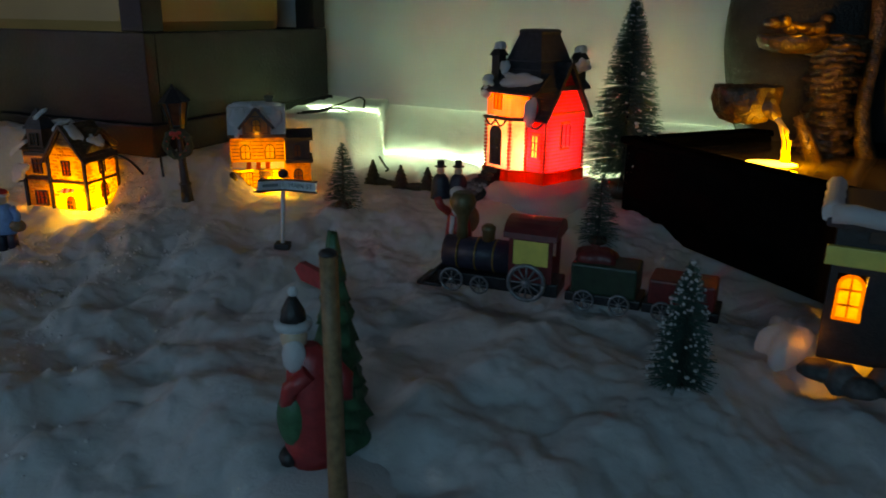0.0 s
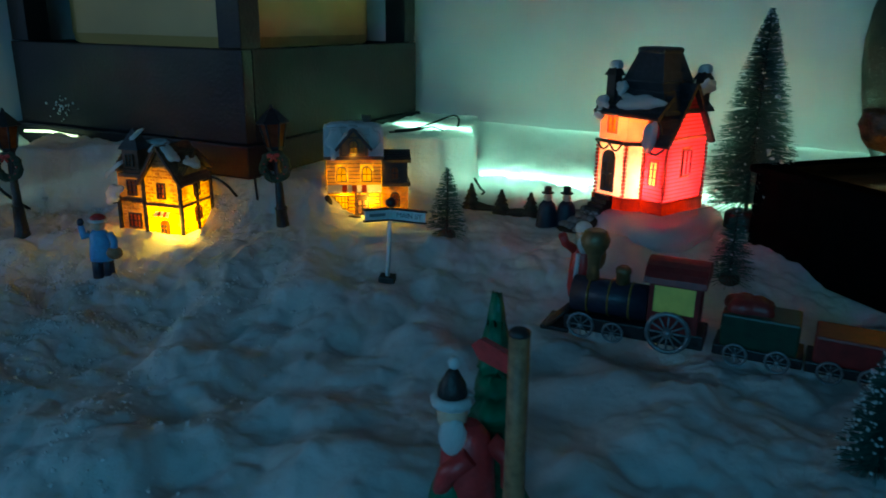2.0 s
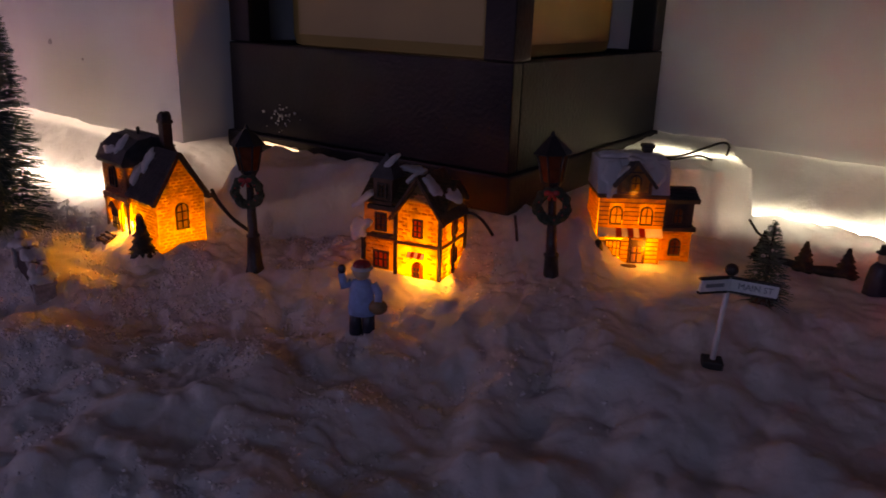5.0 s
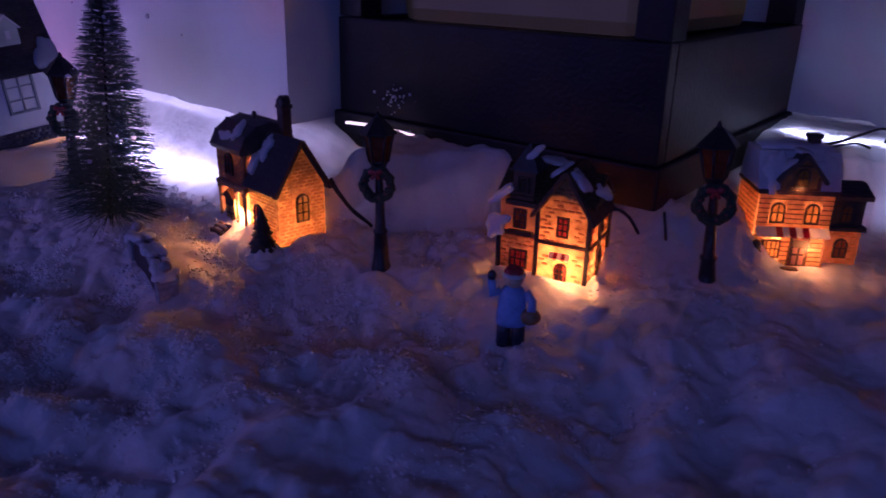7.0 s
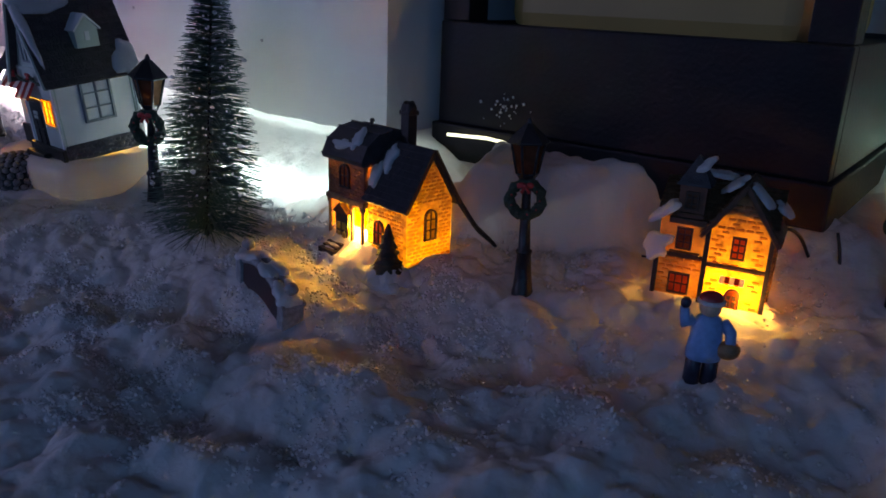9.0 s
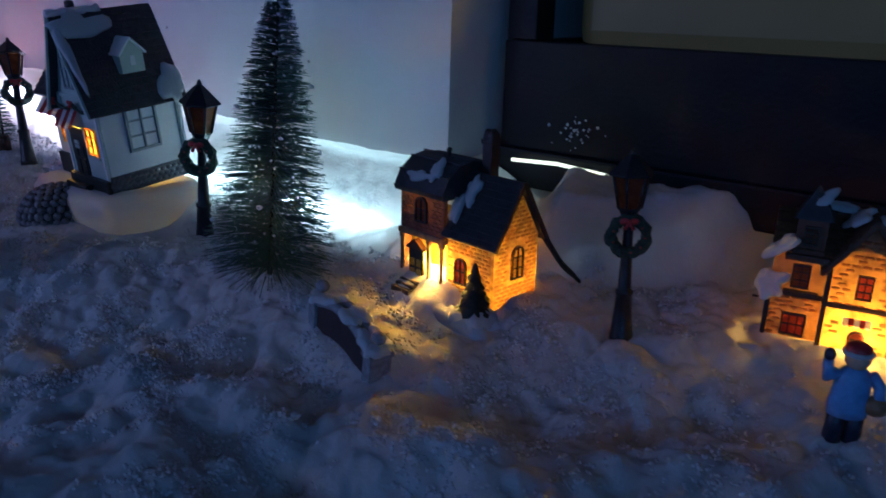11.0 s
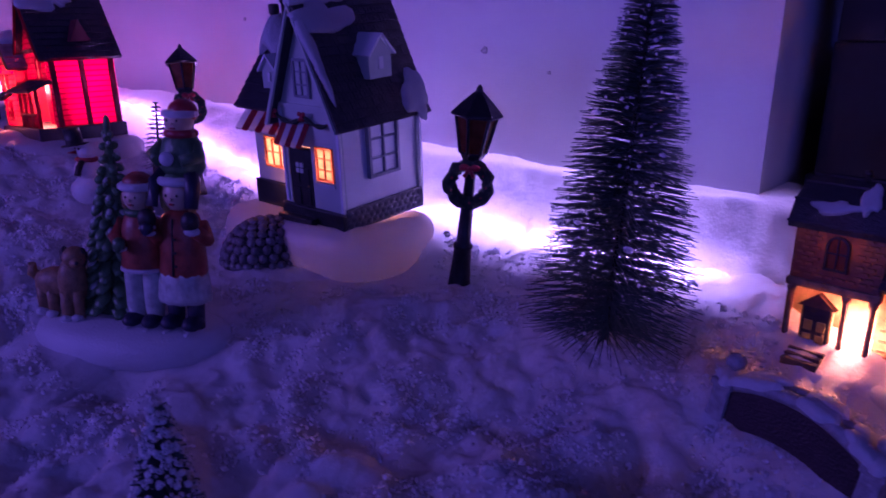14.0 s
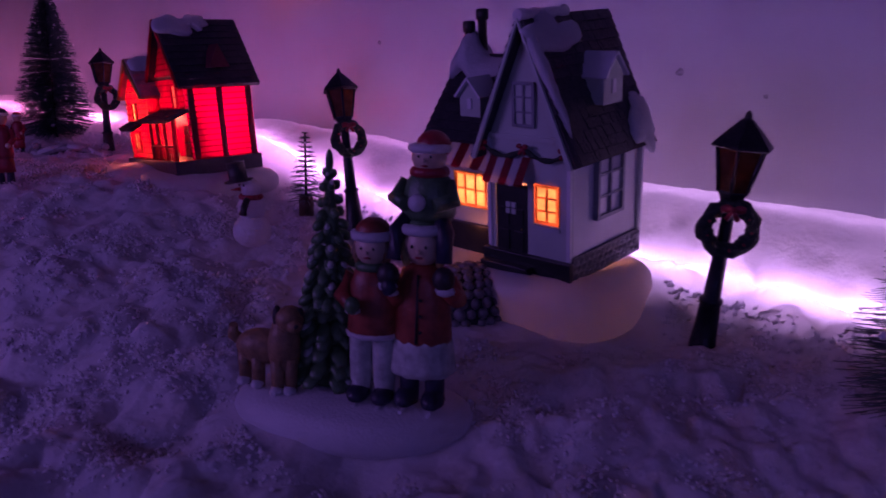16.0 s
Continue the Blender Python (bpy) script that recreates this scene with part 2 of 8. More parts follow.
def tube(bm, pts, r, mi=0, seg=8):
    """A round tube along a list of points."""
    pts = [Vector(p) for p in pts]
    rings = []
    up = Vector((0.13, 0.31, 0.94)).normalized()
    for k, p in enumerate(pts):
        d = (pts[min(k + 1, len(pts) - 1)] - pts[max(k - 1, 0)]).normalized()
        s = d.cross(up).normalized()
        t = s.cross(d)
        rad = r[k] if isinstance(r, (list, tuple)) else r
        rings.append([bm.verts.new(p + rad * (math.cos(2 * math.pi * j / seg) * s + math.sin(2 * math.pi * j / seg) * t)) for j in range(seg)])
    for a, b in zip(rings, rings[1:]):
        for j in range(seg):
            f = bm.faces.new((a[j], a[(j + 1) % seg], b[(j + 1) % seg], b[j]))
            f.material_index, f.smooth = mi, True
    bm.faces.new(rings[0][::-1]).material_index = mi
    bm.faces.new(rings[-1]).material_index = mi


def arc(n, a0, a1, rx, rz, cx=0.0, cz=0.0):
    return [(cx + rx * math.cos(radians(a0 + (a1 - a0) * k / n)), cz + rz * math.sin(radians(a0 + (a1 - a0) * k / n))) for k in range(n + 1)]


def smoothstep(a, b, x):
    t = np.clip((x - a) / (b - a), 0, 1)
    return t * t * (3 - 2 * t)


def noise2(x, y, scale, seed=0):
    """Smooth value noise on arrays, -1 to 1."""
    g = np.random.default_rng(seed).uniform(-1, 1, (256, 256))
    u, v = x * scale + 500.3, y * scale + 500.7
    i, j = np.floor(u).astype(int), np.floor(v).astype(int)
    a, b = u - i, v - j
    a, b = a * a * (3 - 2 * a), b * b * (3 - 2 * b)
    i0, i1, j0, j1 = i % 256, (i + 1) % 256, j % 256, (j + 1) % 256
    return (g[i0, j0] * (1 - a) + g[i1, j0] * a) * (1 - b) + (g[i0, j1] * (1 - a) + g[i1, j1] * a) * b


def puffs(x, y, scale, seed=0, k=6.0):
    """Soft lumps like cotton wool: the hollows between them are rounded too."""
    g = np.random.default_rng(seed)
    jx, jy, top = g.uniform(0.05, 0.95, (256, 256)), g.uniform(0.05, 0.95, (256, 256)), g.uniform(0.45, 1.0, (256, 256))
    u, v = x * scale + 500.0, y * scale + 500.0
    i, j = np.floor(u).astype(int), np.floor(v).astype(int)
    total = np.full(np.shape(u), math.exp(0.1 * k))
    for a in (-1, 0, 1):
        for b in (-1, 0, 1):
            p, q = (i + a) % 256, (j + b) % 256
            d2 = (u - i - a - jx[p, q]) ** 2 + (v - j - b - jy[p, q]) ** 2
            total += np.exp(k * top[p, q] * np.maximum(1 - 0.9 * d2, 0))
    return np.log(total) / k


# ---------------------------------------------------------------- the ground: one sheet of snow batting
NX, NY = 0.3903, 0.9207            # the walls' normal, pointing away from the viewer


def wall_gap(x, y):                # distance behind (+) or before (-) the left wall
    return NX * (x + 0.678) + NY * (y - 0.782)


def alcove_gap(x, y):              # the same for the wall behind the alcove
    return NX * (x + 0.12) + NY * (y - 0.93)


# places where something stands in the snow: x, y, radius
PADS = [(-0.79, 0.675, 0.06), (-1.085, 0.80, 0.06), (0.085, 0.65, 0.05), (-0.501, 0.609, 0.028), (-0.309, 0.609, 0.024), (-0.155, 0.672, 0.026),
        (0.06, 0.52, 0.05), (0.0, 0.40, 0.03), (-0.118, 0.53, 0.012), (-0.544, 0.538, 0.02), (-0.832, 0.55, 0.044)]


def height(x, y, fine=True):
    x, y = np.asarray(x, float), np.asarray(y, float)
    h = -0.016 + 0.017 * smoothstep(0.505, 0.60, y)
    h = h - 0.022 * smoothstep(0.36, 0.20, y)
    h = h + 0.046 * smoothstep(-0.86, -1.12, x) * smoothstep(0.5, 0.74, y)
    left = smoothstep(-0.44, -0.53, x)
    d = wall_gap(x, y)
    ridge = smoothstep(-0.130, -0.080, d) * 0.021 - 0.009 * smoothstep(-0.080, -0.070, d)
    far = smoothstep(-0.6, -1.2, x)
    h = h + left * ridge
    lie = np.clip((d + 0.064) / 0.060, 0, 1)
    h = h * (1 - left * lie) + left * lie * (0.060 + 0.022 * far)
    right = smoothstep(-0.105, -0.085, x)
    d2 = alcove_gap(x, y)
    back = smoothstep(-0.16, -0.115, d2) * 0.016 - 0.010 * smoothstep(-0.115, -0.100, d2) + 0.046 * smoothstep(-0.096, -0.010, d2)
    h = h + right * back
    # the batting's edge curls down at the foot of the walls
    h = h - left * 0.010 * smoothstep(-0.022, -0.002, d) - right * 0.010 * smoothstep(-0.022, -0.002, d2)
    # folded layers of batting before and beside the lantern
    w = 0.004 * noise2(x, y, 60, 5)
    b1 = smoothstep(0.622, 0.646, y - 0.353 * (x + 0.462) + w) * smoothstep(-0.486, -0.452, x + w) * smoothstep(-0.295, -0.33, x)
    b2 = smoothstep(0.748, 0.758, y - 0.18 * (x + 0.1) + w) * smoothstep(-0.20, -0.17, x) * smoothstep(-0.064, -0.070, x + w)
    mid = smoothstep(-0.34, -0.30, x) * smoothstep(-0.16, -0.20, x) * smoothstep(0.60, 0.66, y)
    h = h * (1 - b1) + b1 * (0.052 + 0.003 * noise2(x, y, 25, 6))
    h = h * (1 - b2) + b2 * (0.054 + 0.002 * noise2(x, y, 25, 7))
    h = h * (1 - mid) + mid * 0.031
    calm = 1 - 0.75 * np.clip(left * smoothstep(-0.072, -0.05, d) + right * smoothstep(-0.105, -0.085, d2), 0, 1)
    calm = calm * (1 - 0.35 * np.maximum(b1, b2))
    near = smoothstep(0.62, 0.45, y)
    h = h + calm * (0.0034 + 0.0075 * near) * noise2(x, y, 14, 1) + calm * (0.0030 + 0.0042 * near) * noise2(x, y, 36, 2)
    if fine:
        # bend the lumps so that no two rows line up
        wx, wy = x + 0.005 * noise2(x, y, 30, 11) + 0.0012 * noise2(x, y, 110, 12), y + 0.005 * noise2(x, y, 30, 13) + 0.0012 * noise2(x, y, 110, 14)
        clear = np.ones(np.shape(h))
        for cx, cy, r in PADS:
            clear = np.minimum(clear, smoothstep(0.85 * r, 1.5 * r, np.hypot(x - cx, y - cy)))
        f = calm * (0.25 + 0.75 * clear)
        grainy = smoothstep(-0.10, -0.45, x)
        h = h + f * ((0.0105 + 0.0045 * grainy) * (0.28 + 0.72 * near) * (puffs(wx, wy, 18, 3) - 0.78) + (0.0110 + 0.0070 * grainy) * (0.42 + 0.58 * near) * (puffs(wx, wy, 40, 4) - 0.78))
        h = h + f * ((0.0060 + 0.0044 * grainy) * (puffs(wx, wy, 92, 5) - 0.78) + (0.0020 + 0.0012 * grainy) * (puffs(wx, wy, 190, 8) - 0.78) + (0.0003 + 0.0003 * grainy) * noise2(x, y, 420, 7))
        h = h - 0.007 * np.exp(-((x + 0.556) ** 2 + (y - 0.519) ** 2) / 0.024 ** 2)      # a hollow before the footbridge
        for cx, cy, r in PADS[-1:]:              # the snow is pressed down under the family's base
            h = h - 0.002 * (1 - smoothstep(0.9 * r, 1.4 * r, np.hypot((x - cx) * 0.8, y - cy)))
    return h


def ground_at(x, y):
    return float(height(np.array([x]), np.array([y]), False)[0])


def grid_steps(spans):
    out = []
    for a, b, s in spans:
        out += list(np.arange(a, b, s))
    return np.array(out + [spans[-1][1]])


def build_ground():
    gx = grid_steps([(-2.6, -1.5, 0.04), (-1.5, -1.0, 0.0030), (-1.0, 0.20, 0.0016), (0.20, 0.36, 0.008), (0.36, 1.0, 0.06)])
    gy = grid_steps([(-0.35, 0.14, 0.05), (0.14, 0.26, 0.0034), (0.26, 0.66, 0.0016), (0.66, 0.95, 0.0030), (0.95, 2.1, 0.045)])
    X, Y = np.meshgrid(gx, gy, indexing="ij")
    Z = height(X, Y)
    jx, jy = 0.0009 * noise2(X, Y, 130, 21), 0.0009 * noise2(X, Y, 130, 22)
    V = np.stack([X + jx, Y + jy, Z], -1).reshape(-1, 3)
    n, k = len(gx), len(gy)
    a = (np.arange(n - 1)[:, None] * k + np.arange(k - 1)[None, :]).ravel()
    F = np.stack([a, a + k, a + k + 1, a + 1], 1)
    me = bpy.data.meshes.new("ground")
    me.from_pydata(V.tolist(), [], F.tolist())
    me.polygons.foreach_set("use_smooth", [True] * len(me.polygons))
    me.materials.append(M_SNOW)
    tagged(new("ground", me), "lumpy white artificial snow batting spread over the table", "snow", kind="structure")


build_ground()


# ---------------------------------------------------------------- walls, table, room shell
def wall_slab(name, a, b, z0, z1, thick, label, kind="structure"):
    """A wall whose visible face runs from a to b; its thickness lies behind."""
    bm = bm_new()
    n = Vector((NX, NY, 0)) * thick if thick else Vector()
    q = [Vector((*a, z0)), Vector((*b, z0)), Vector((*b, z1)), Vector((*a, z1))]
    f, g = [bm.verts.new(p) for p in q], [bm.verts.new(p + n) for p in q]
    bm.faces.new(f)
    bm.faces.new(g[::-1])
    for k in range(4):
        j = (k + 1) % 4
        bm.faces.new((f[j], f[k], g[k], g[j]))
    return tagged(part(name, bm, M_WALL), label, "wall", kind=kind)


def along(x):                       # y of the left wall's face
    return 0.782 - NX / NY * (x + 0.678)


def along_alcove(x):
    return 0.93 - NX / NY * (x + 0.12)


wall_slab("wall_left", (-2.6, along(-2.6)), (-0.545, along(-0.545)), -0.1, 1.4, 0.45, "white painted plaster wall with small dirt marks")
wall_slab("wall_alcove", (-0.75, along_alcove(-0.75)), (1.0, along_alcove(1.0)), -0.1, 1.4, 0.12, "white painted plaster wall behind the village")


def room_box():
    bm = bm_new()
    box(bm, -2.62, -2.4, -0.8, 1.05, -2.3, 1.5)
    tagged(part("wall_back", bm, M_WALL), "plain wall of the dark room behind", "wall", kind="structure")
    for name, x0, x1 in (("wall_west", -2.72, -2.62), ("wall_east", 1.02, 1.12)):
        bm = bm_new()
        box(bm, x0, -2.4, -0.8, x1, 2.1, 1.5)
        tagged(part(name, bm, M_WALL), "plain side wall of the dark room", "wall", kind="structure")
    bm = bm_new()
    box(bm, -2.7, -2.4, 1.5, 1.1, 2.2, 1.6)
    tagged(part("ceiling", bm, M_WALL), "plain white ceiling in the dark", "ceiling", kind="structure")
    bm = bm_new()
    box(bm, -2.7, -2.4, -0.85, 1.1, 2.2, -0.75)
    tagged(part("floor", bm, M_BROWN), "dark brown wooden floor below the table", "floor", kind="structure")
    bm = bm_new()
    box(bm, -2.6, -0.34, -0.13, 1.0, 2.05, -0.09, bevel=0.004)
    tagged(part("table_top", bm, M_BROWN), "brown wooden table top under the snow", "table", kind="structure")


room_box()


def wall_marks():
    rng = random.Random(5)
    marks = [(-0.728, 0.124, 0.0026), (-0.678, 0.111, 0.0014), (-0.98, 0.145, 0.0018), (-0.65, 0.17, 0.0018), (-0.80, 0.19, 0.0016), (-0.86, 0.13, 0.0014)]
    for x, z, r in marks:
        bm = bm_new()
        pts = [(r * (0.7 + 0.5 * rng.random()) * math.cos(k * 0.785), r * (0.7 + 0.5 * rng.random()) * math.sin(k * 0.785)) for k in range(8)]
        prism(bm, pts, -0.0008, 0.001)
        ob = tagged(part("paint_chip", bm, M_DIRT), "small grey chip in the wall paint", "chip", "chips in the wall")
        ob.matrix_world = pose(x, along(x), z, 0, 0, -22.97)


M_DIRT = mat("grey_dirt", (0.38, 0.37, 0.38), 0.8, 0, 0.4, 600.0, 0.3)
wall_marks()

# ---------------------------------------------------------------- light strip lying in the snow along the walls
def strip_mat(name, c, p):
    m = bpy.data.materials.new(name)
    m.use_nodes = True
    b = m.node_tree.nodes["Principled BSDF"]
    b.inputs["Base Color"].default_value = (0.8, 0.8, 0.8, 1)
    b.inputs["Emission Color"].default_value, b.inputs["Emission Strength"].default_value = (*c, 1), p
    return m


def led_strip():
    st = thing("led_strip", "glowing colour-changing flexible light strip lying in the snow", "light strip")
    runs = [
        (-2.2, -1.15, "L", (1.0, 0.48, 0.70), 18), (-1.15, -0.83, "L", (0.70, 0.62, 0.92), 21), (-0.83, -0.56, "L", (0.54, 0.76, 0.92), 22),
        (-0.50, -0.432, "C", (0.75, 0.8, 0.7), 3), (-0.15, -0.06, "R", (0.48, 0.86, 0.92), 8), (-0.06, 0.30, "R", (0.48, 0.82, 0.92), 31),
    ]
    for k, (a, b, side, c, p) in enumerate(runs):
        bm = bm_new()
        n = max(2, int((b - a) / 0.03))
        pts = []
        for i in range(n + 1):
            x = a + (b - a) * i / n
            if side == "L":
                y = along(x) - 0.066 / NY
            elif side == "R":
                y = along_alcove(x) - 0.092 / NY
            else:
                y = 0.645 - NX / NY * (x + 0.25) - 0.012
            z = ground_at(x, y) - 0.0075      # buried, it shines up through the batting
            if side == "C":
                z = 0.0530 + 0.0012 * math.sin(90 * x)
            pts.append((x, y, z))
        if side == "C":
            tube(bm, pts, 0.0013, 0, 6)
        else:                                  # a flat tape, its shining face turned up
            w = Vector((NX, NY, 0)) * 0.0055
            back = Vector((0, 0, -0.0016))
            rows = [[bm.verts.new(Vector(q) + o) for o in (-w, w, w + back, -w + back)] for q in pts]
            for r0, r1 in zip(rows, rows[1:]):
                for j in range(4):
                    f = bm.faces.new((r0[j], r1[j], r1[(j + 1) % 4], r0[(j + 1) % 4]))
                    f.material_index = 0 if j == 0 else 1
            bm.faces.new(rows[0]).material_index = 1
            bm.faces.new(rows[-1][::-1]).material_index = 1
        part("strip_segment", bm, [strip_mat("led_glow", c, p if side == "C" else p * (5.8 if side == "L" else 4.3)), M_WHITE], st)


led_strip()


# ---------------------------------------------------------------- black lantern with a wide candle
def lantern():
    m = pose(-0.25, 0.645, 0.031, 0, 0, -22.97)      # its near corner; local -x along the left face, +y along the right face
    t = thing("lantern", "large square black wooden lantern with open sides", "lantern", m)
    S = 0.285
    bm = bm_new()
    box(bm, -S - 0.004, -0.004, 0.0, 0.004, S + 0.004, 0.028, bevel=0.002)
    part("plinth", bm, M_BLACKWOOD, t)
    for nm, b in (("base_panel", (-S, 0, 0.028, 0, 0.012, 0.104)), ("base_panel", (-0.012, 0.0125, 0.028, 0, S, 0.104)),
                  ("base_panel", (-S, S - 0.012, 0.028, -0.0125, S, 0.104)), ("base_panel", (-S, 0.0125, 0.028, -S + 0.012, S - 0.0125, 0.104))):
        bm = bm_new()
        box(bm, *b, bevel=0.0012)
        part(nm, bm, M_BLACKWOOD, t)
    bm = bm_new()
    box(bm, -S + 0.013, 0.013, 0.09, -0.013, S - 0.013, 0.1)
    part("shelf", bm, M_BLACKWOOD, t)
    for x0, y0 in ((-0.026, 0.0), (-S, 0.0), (-0.026, S - 0.026), (-S, S - 0.026)):
        bm = bm_new()
        box(bm, x0 + 0.001, y0 + 0.001, 0.1045, x0 + 0.025, y0 + 0.025, 0.46, bevel=0.001)
        part("post", bm, M_BLACKWOOD, t)
    bm = bm_new()
    box(bm, -S - 0.01, -0.01, 0.46, 0.01, S + 0.01, 0.5, bevel=0.003)
    part("top", bm, M_BLACKWOOD, t)
    c = thing("candle", "wide amber block candle standing in the lantern", "candle", m @ pose(-S / 2, S / 2, 0.1))
    bm = bm_new()
    box(bm, -0.106, -0.106, 0.0, 0.106, 0.106, 0.23, bevel=0.012)
    part("wax", bm, M_CANDLE, c, smooth=False)
    bm = bm_new()
    rod(bm, (0, 0, 0.23), (0.002, 0, 0.242), 0.0012)
    part("wick", bm, M_DARK, c)


lantern()


# ---------------------------------------------------------------- house helpers
def sub(name, bm, material, parent, m, label="", smooth=False):
    ob = part(name, bm, material, parent, label, smooth)
    ob.matrix_local = m
    return ob


def holed(bm, x0, x1, z0, z1, y0, y1, holes, mi=0):
    """An upright wall from x0 to x1 with rectangular openings cut right through."""
    xs = sorted({x0, x1, *[h[0] for h in holes], *[h[1] for h in holes]})
    zs = sorted({z0, z1, *[h[2] for h in holes], *[h[3] for h in holes]})
    nx, nz = len(xs) - 1, len(zs) - 1
    vs = {}
    def v(i, j, k):
        if (i, j, k) not in vs:
            vs[i, j, k] = bm.verts.new((xs[i], (y0, y1)[k], zs[j]))
        return vs[i, j, k]
    def solid(i, j):
        if not (0 <= i < nx and 0 <= j < nz):
            return False
        mx, mz = (xs[i] + xs[i + 1]) / 2, (zs[j] + zs[j + 1]) / 2
        return not any(h[0] < mx < h[1] and h[2] < mz < h[3] for h in holes)
    for i in range(nx):
        for j in range(nz):
            if not solid(i, j):
                continue
            fs = [(v(i, j, 0), v(i + 1, j, 0), v(i + 1, j + 1, 0), v(i, j + 1, 0)), (v(i, j, 1), v(i, j + 1, 1), v(i + 1, j + 1, 1), v(i + 1, j, 1))]
            if not solid(i - 1, j):
                fs.append((v(i, j, 0), v(i, j + 1, 0), v(i, j + 1, 1), v(i, j, 1)))
            if not solid(i + 1, j):
                fs.append((v(i + 1, j, 0), v(i + 1, j, 1), v(i + 1, j + 1, 1), v(i + 1, j + 1, 0)))
            if not solid(i, j - 1):
                fs.append((v(i, j, 0), v(i, j, 1), v(i + 1, j, 1), v(i + 1, j, 0)))
            if not solid(i, j + 1):
                fs.append((v(i, j + 1, 0), v(i + 1, j + 1, 0), v(i + 1, j + 1, 1), v(i, j + 1, 1)))
            for f in fs:
                bm.faces.new(f).material_index = mi


def window(parent, m, w, h, frame_mat, pane_mat, cols=2, rows=3, arched=False, bar=0.0006, depth=0.0016, name="window", label=""):
    """A framed window in the local x-z plane, sill centre at the origin, facing -y."""
    bm = bm_new()
    if arched:
        pts = [(-w / 2, 0), (w / 2, 0)] + arc(8, 0, 180, w / 2, w / 2, 0, h - w / 2)
        inn = [(-w / 2 + bar * 1.6, bar * 1.6), (w / 2 - bar * 1.6, bar * 1.6)] + arc(8, 0, 180, w / 2 - bar * 1.6, w / 2 - bar * 1.6, 0, h - w / 2)
    else:
        pts = [(-w / 2, 0), (w / 2, 0), (w / 2, h), (-w / 2, h)]
        k = bar * 1.6
        inn = [(-w / 2 + k, k), (w / 2 - k, k), (w / 2 - k, h - k), (-w / 2 + k, h - k)]
    o0, i0 = [bm.verts.new((x, -depth, z)) for x, z in pts], [bm.verts.new((x, -depth, z)) for x, z in inn]
    o1, i1 = [bm.verts.new((x, 0, z)) for x, z in pts], [bm.verts.new((x, 0, z)) for x, z in inn]
    n = len(pts)
    for k in range(n):
        j = (k + 1) % n
        for q in ((o0[k], o0[j], i0[j], i0[k]), (o0[j], o0[k], o1[k], o1[j]), (i0[k], i0[j], i1[j], i1[k])):
            bm.faces.new(q)
    fr = sub(name, bm, frame_mat, parent, m, label)
    bm = bm_new()
    bm.faces.new([bm.verts.new((x, -depth * 0.35, z)) for x, z in inn])
    part("pane", bm, pane_mat, fr)
    for k in range(1, cols):
        bm = bm_new()
        x = -w / 2 + w * k / cols
        box(bm, x - bar / 2, -depth * 0.9, bar, x + bar / 2, -depth * 0.3, h - bar)
        part("glazing_bar", bm, frame_mat, fr)
    for k in range(1, rows):
        bm = bm_new()
        z = h * k / rows
        box(bm, -w / 2 + bar, -depth * 0.85, z - bar / 2, w / 2 - bar, -depth * 0.3, z + bar / 2)
        part("glazing_bar", bm, frame_mat, fr)
    return fr


def door(parent, m, w, h, door_mat, frame_mat, arched=False, label=""):
    bm = bm_new()
    k = 0.0008
    pts = ([(-w / 2 - k, 0), (w / 2 + k, 0)] + arc(8, 0, 180, w / 2 + k, w / 2 + k, 0, h - w / 2)) if arched else [(-w / 2 - k, 0), (w / 2 + k, 0), (w / 2 + k, h + k), (-w / 2 - k, h + k)]
    prism(bm, pts, -0.0012, 0.0)
    d = sub("door", bm, frame_mat, parent, m, label)
    bm = bm_new()
    inn = ([(-w / 2, 0.0004), (w / 2, 0.0004)] + arc(8, 0, 180, w / 2, w / 2, 0, h - w / 2)) if arched else [(-w / 2, 0.0004), (w / 2, 0.0004), (w / 2, h), (-w / 2, h)]
    prism(bm, inn, -0.0018, -0.0012)
    part("leaf", bm, door_mat, d)
    for z0, z1 in ((0.08, 0.42), (0.50, 0.72)):
        for s in (-1, 1):
            bm = bm_new()
            box(bm, s * w * 0.08, -0.0024, h * z0, s * w * 0.40, -0.0018, h * z1, bevel=0.0002)
            part("panel", bm, frame_mat, d)
    bm = bm_new()
    ball(bm, w * 0.36, -0.0026, h * 0.46, 0.0005, seg=8)
    part("knob", bm, M_GOLD, d)
    return d


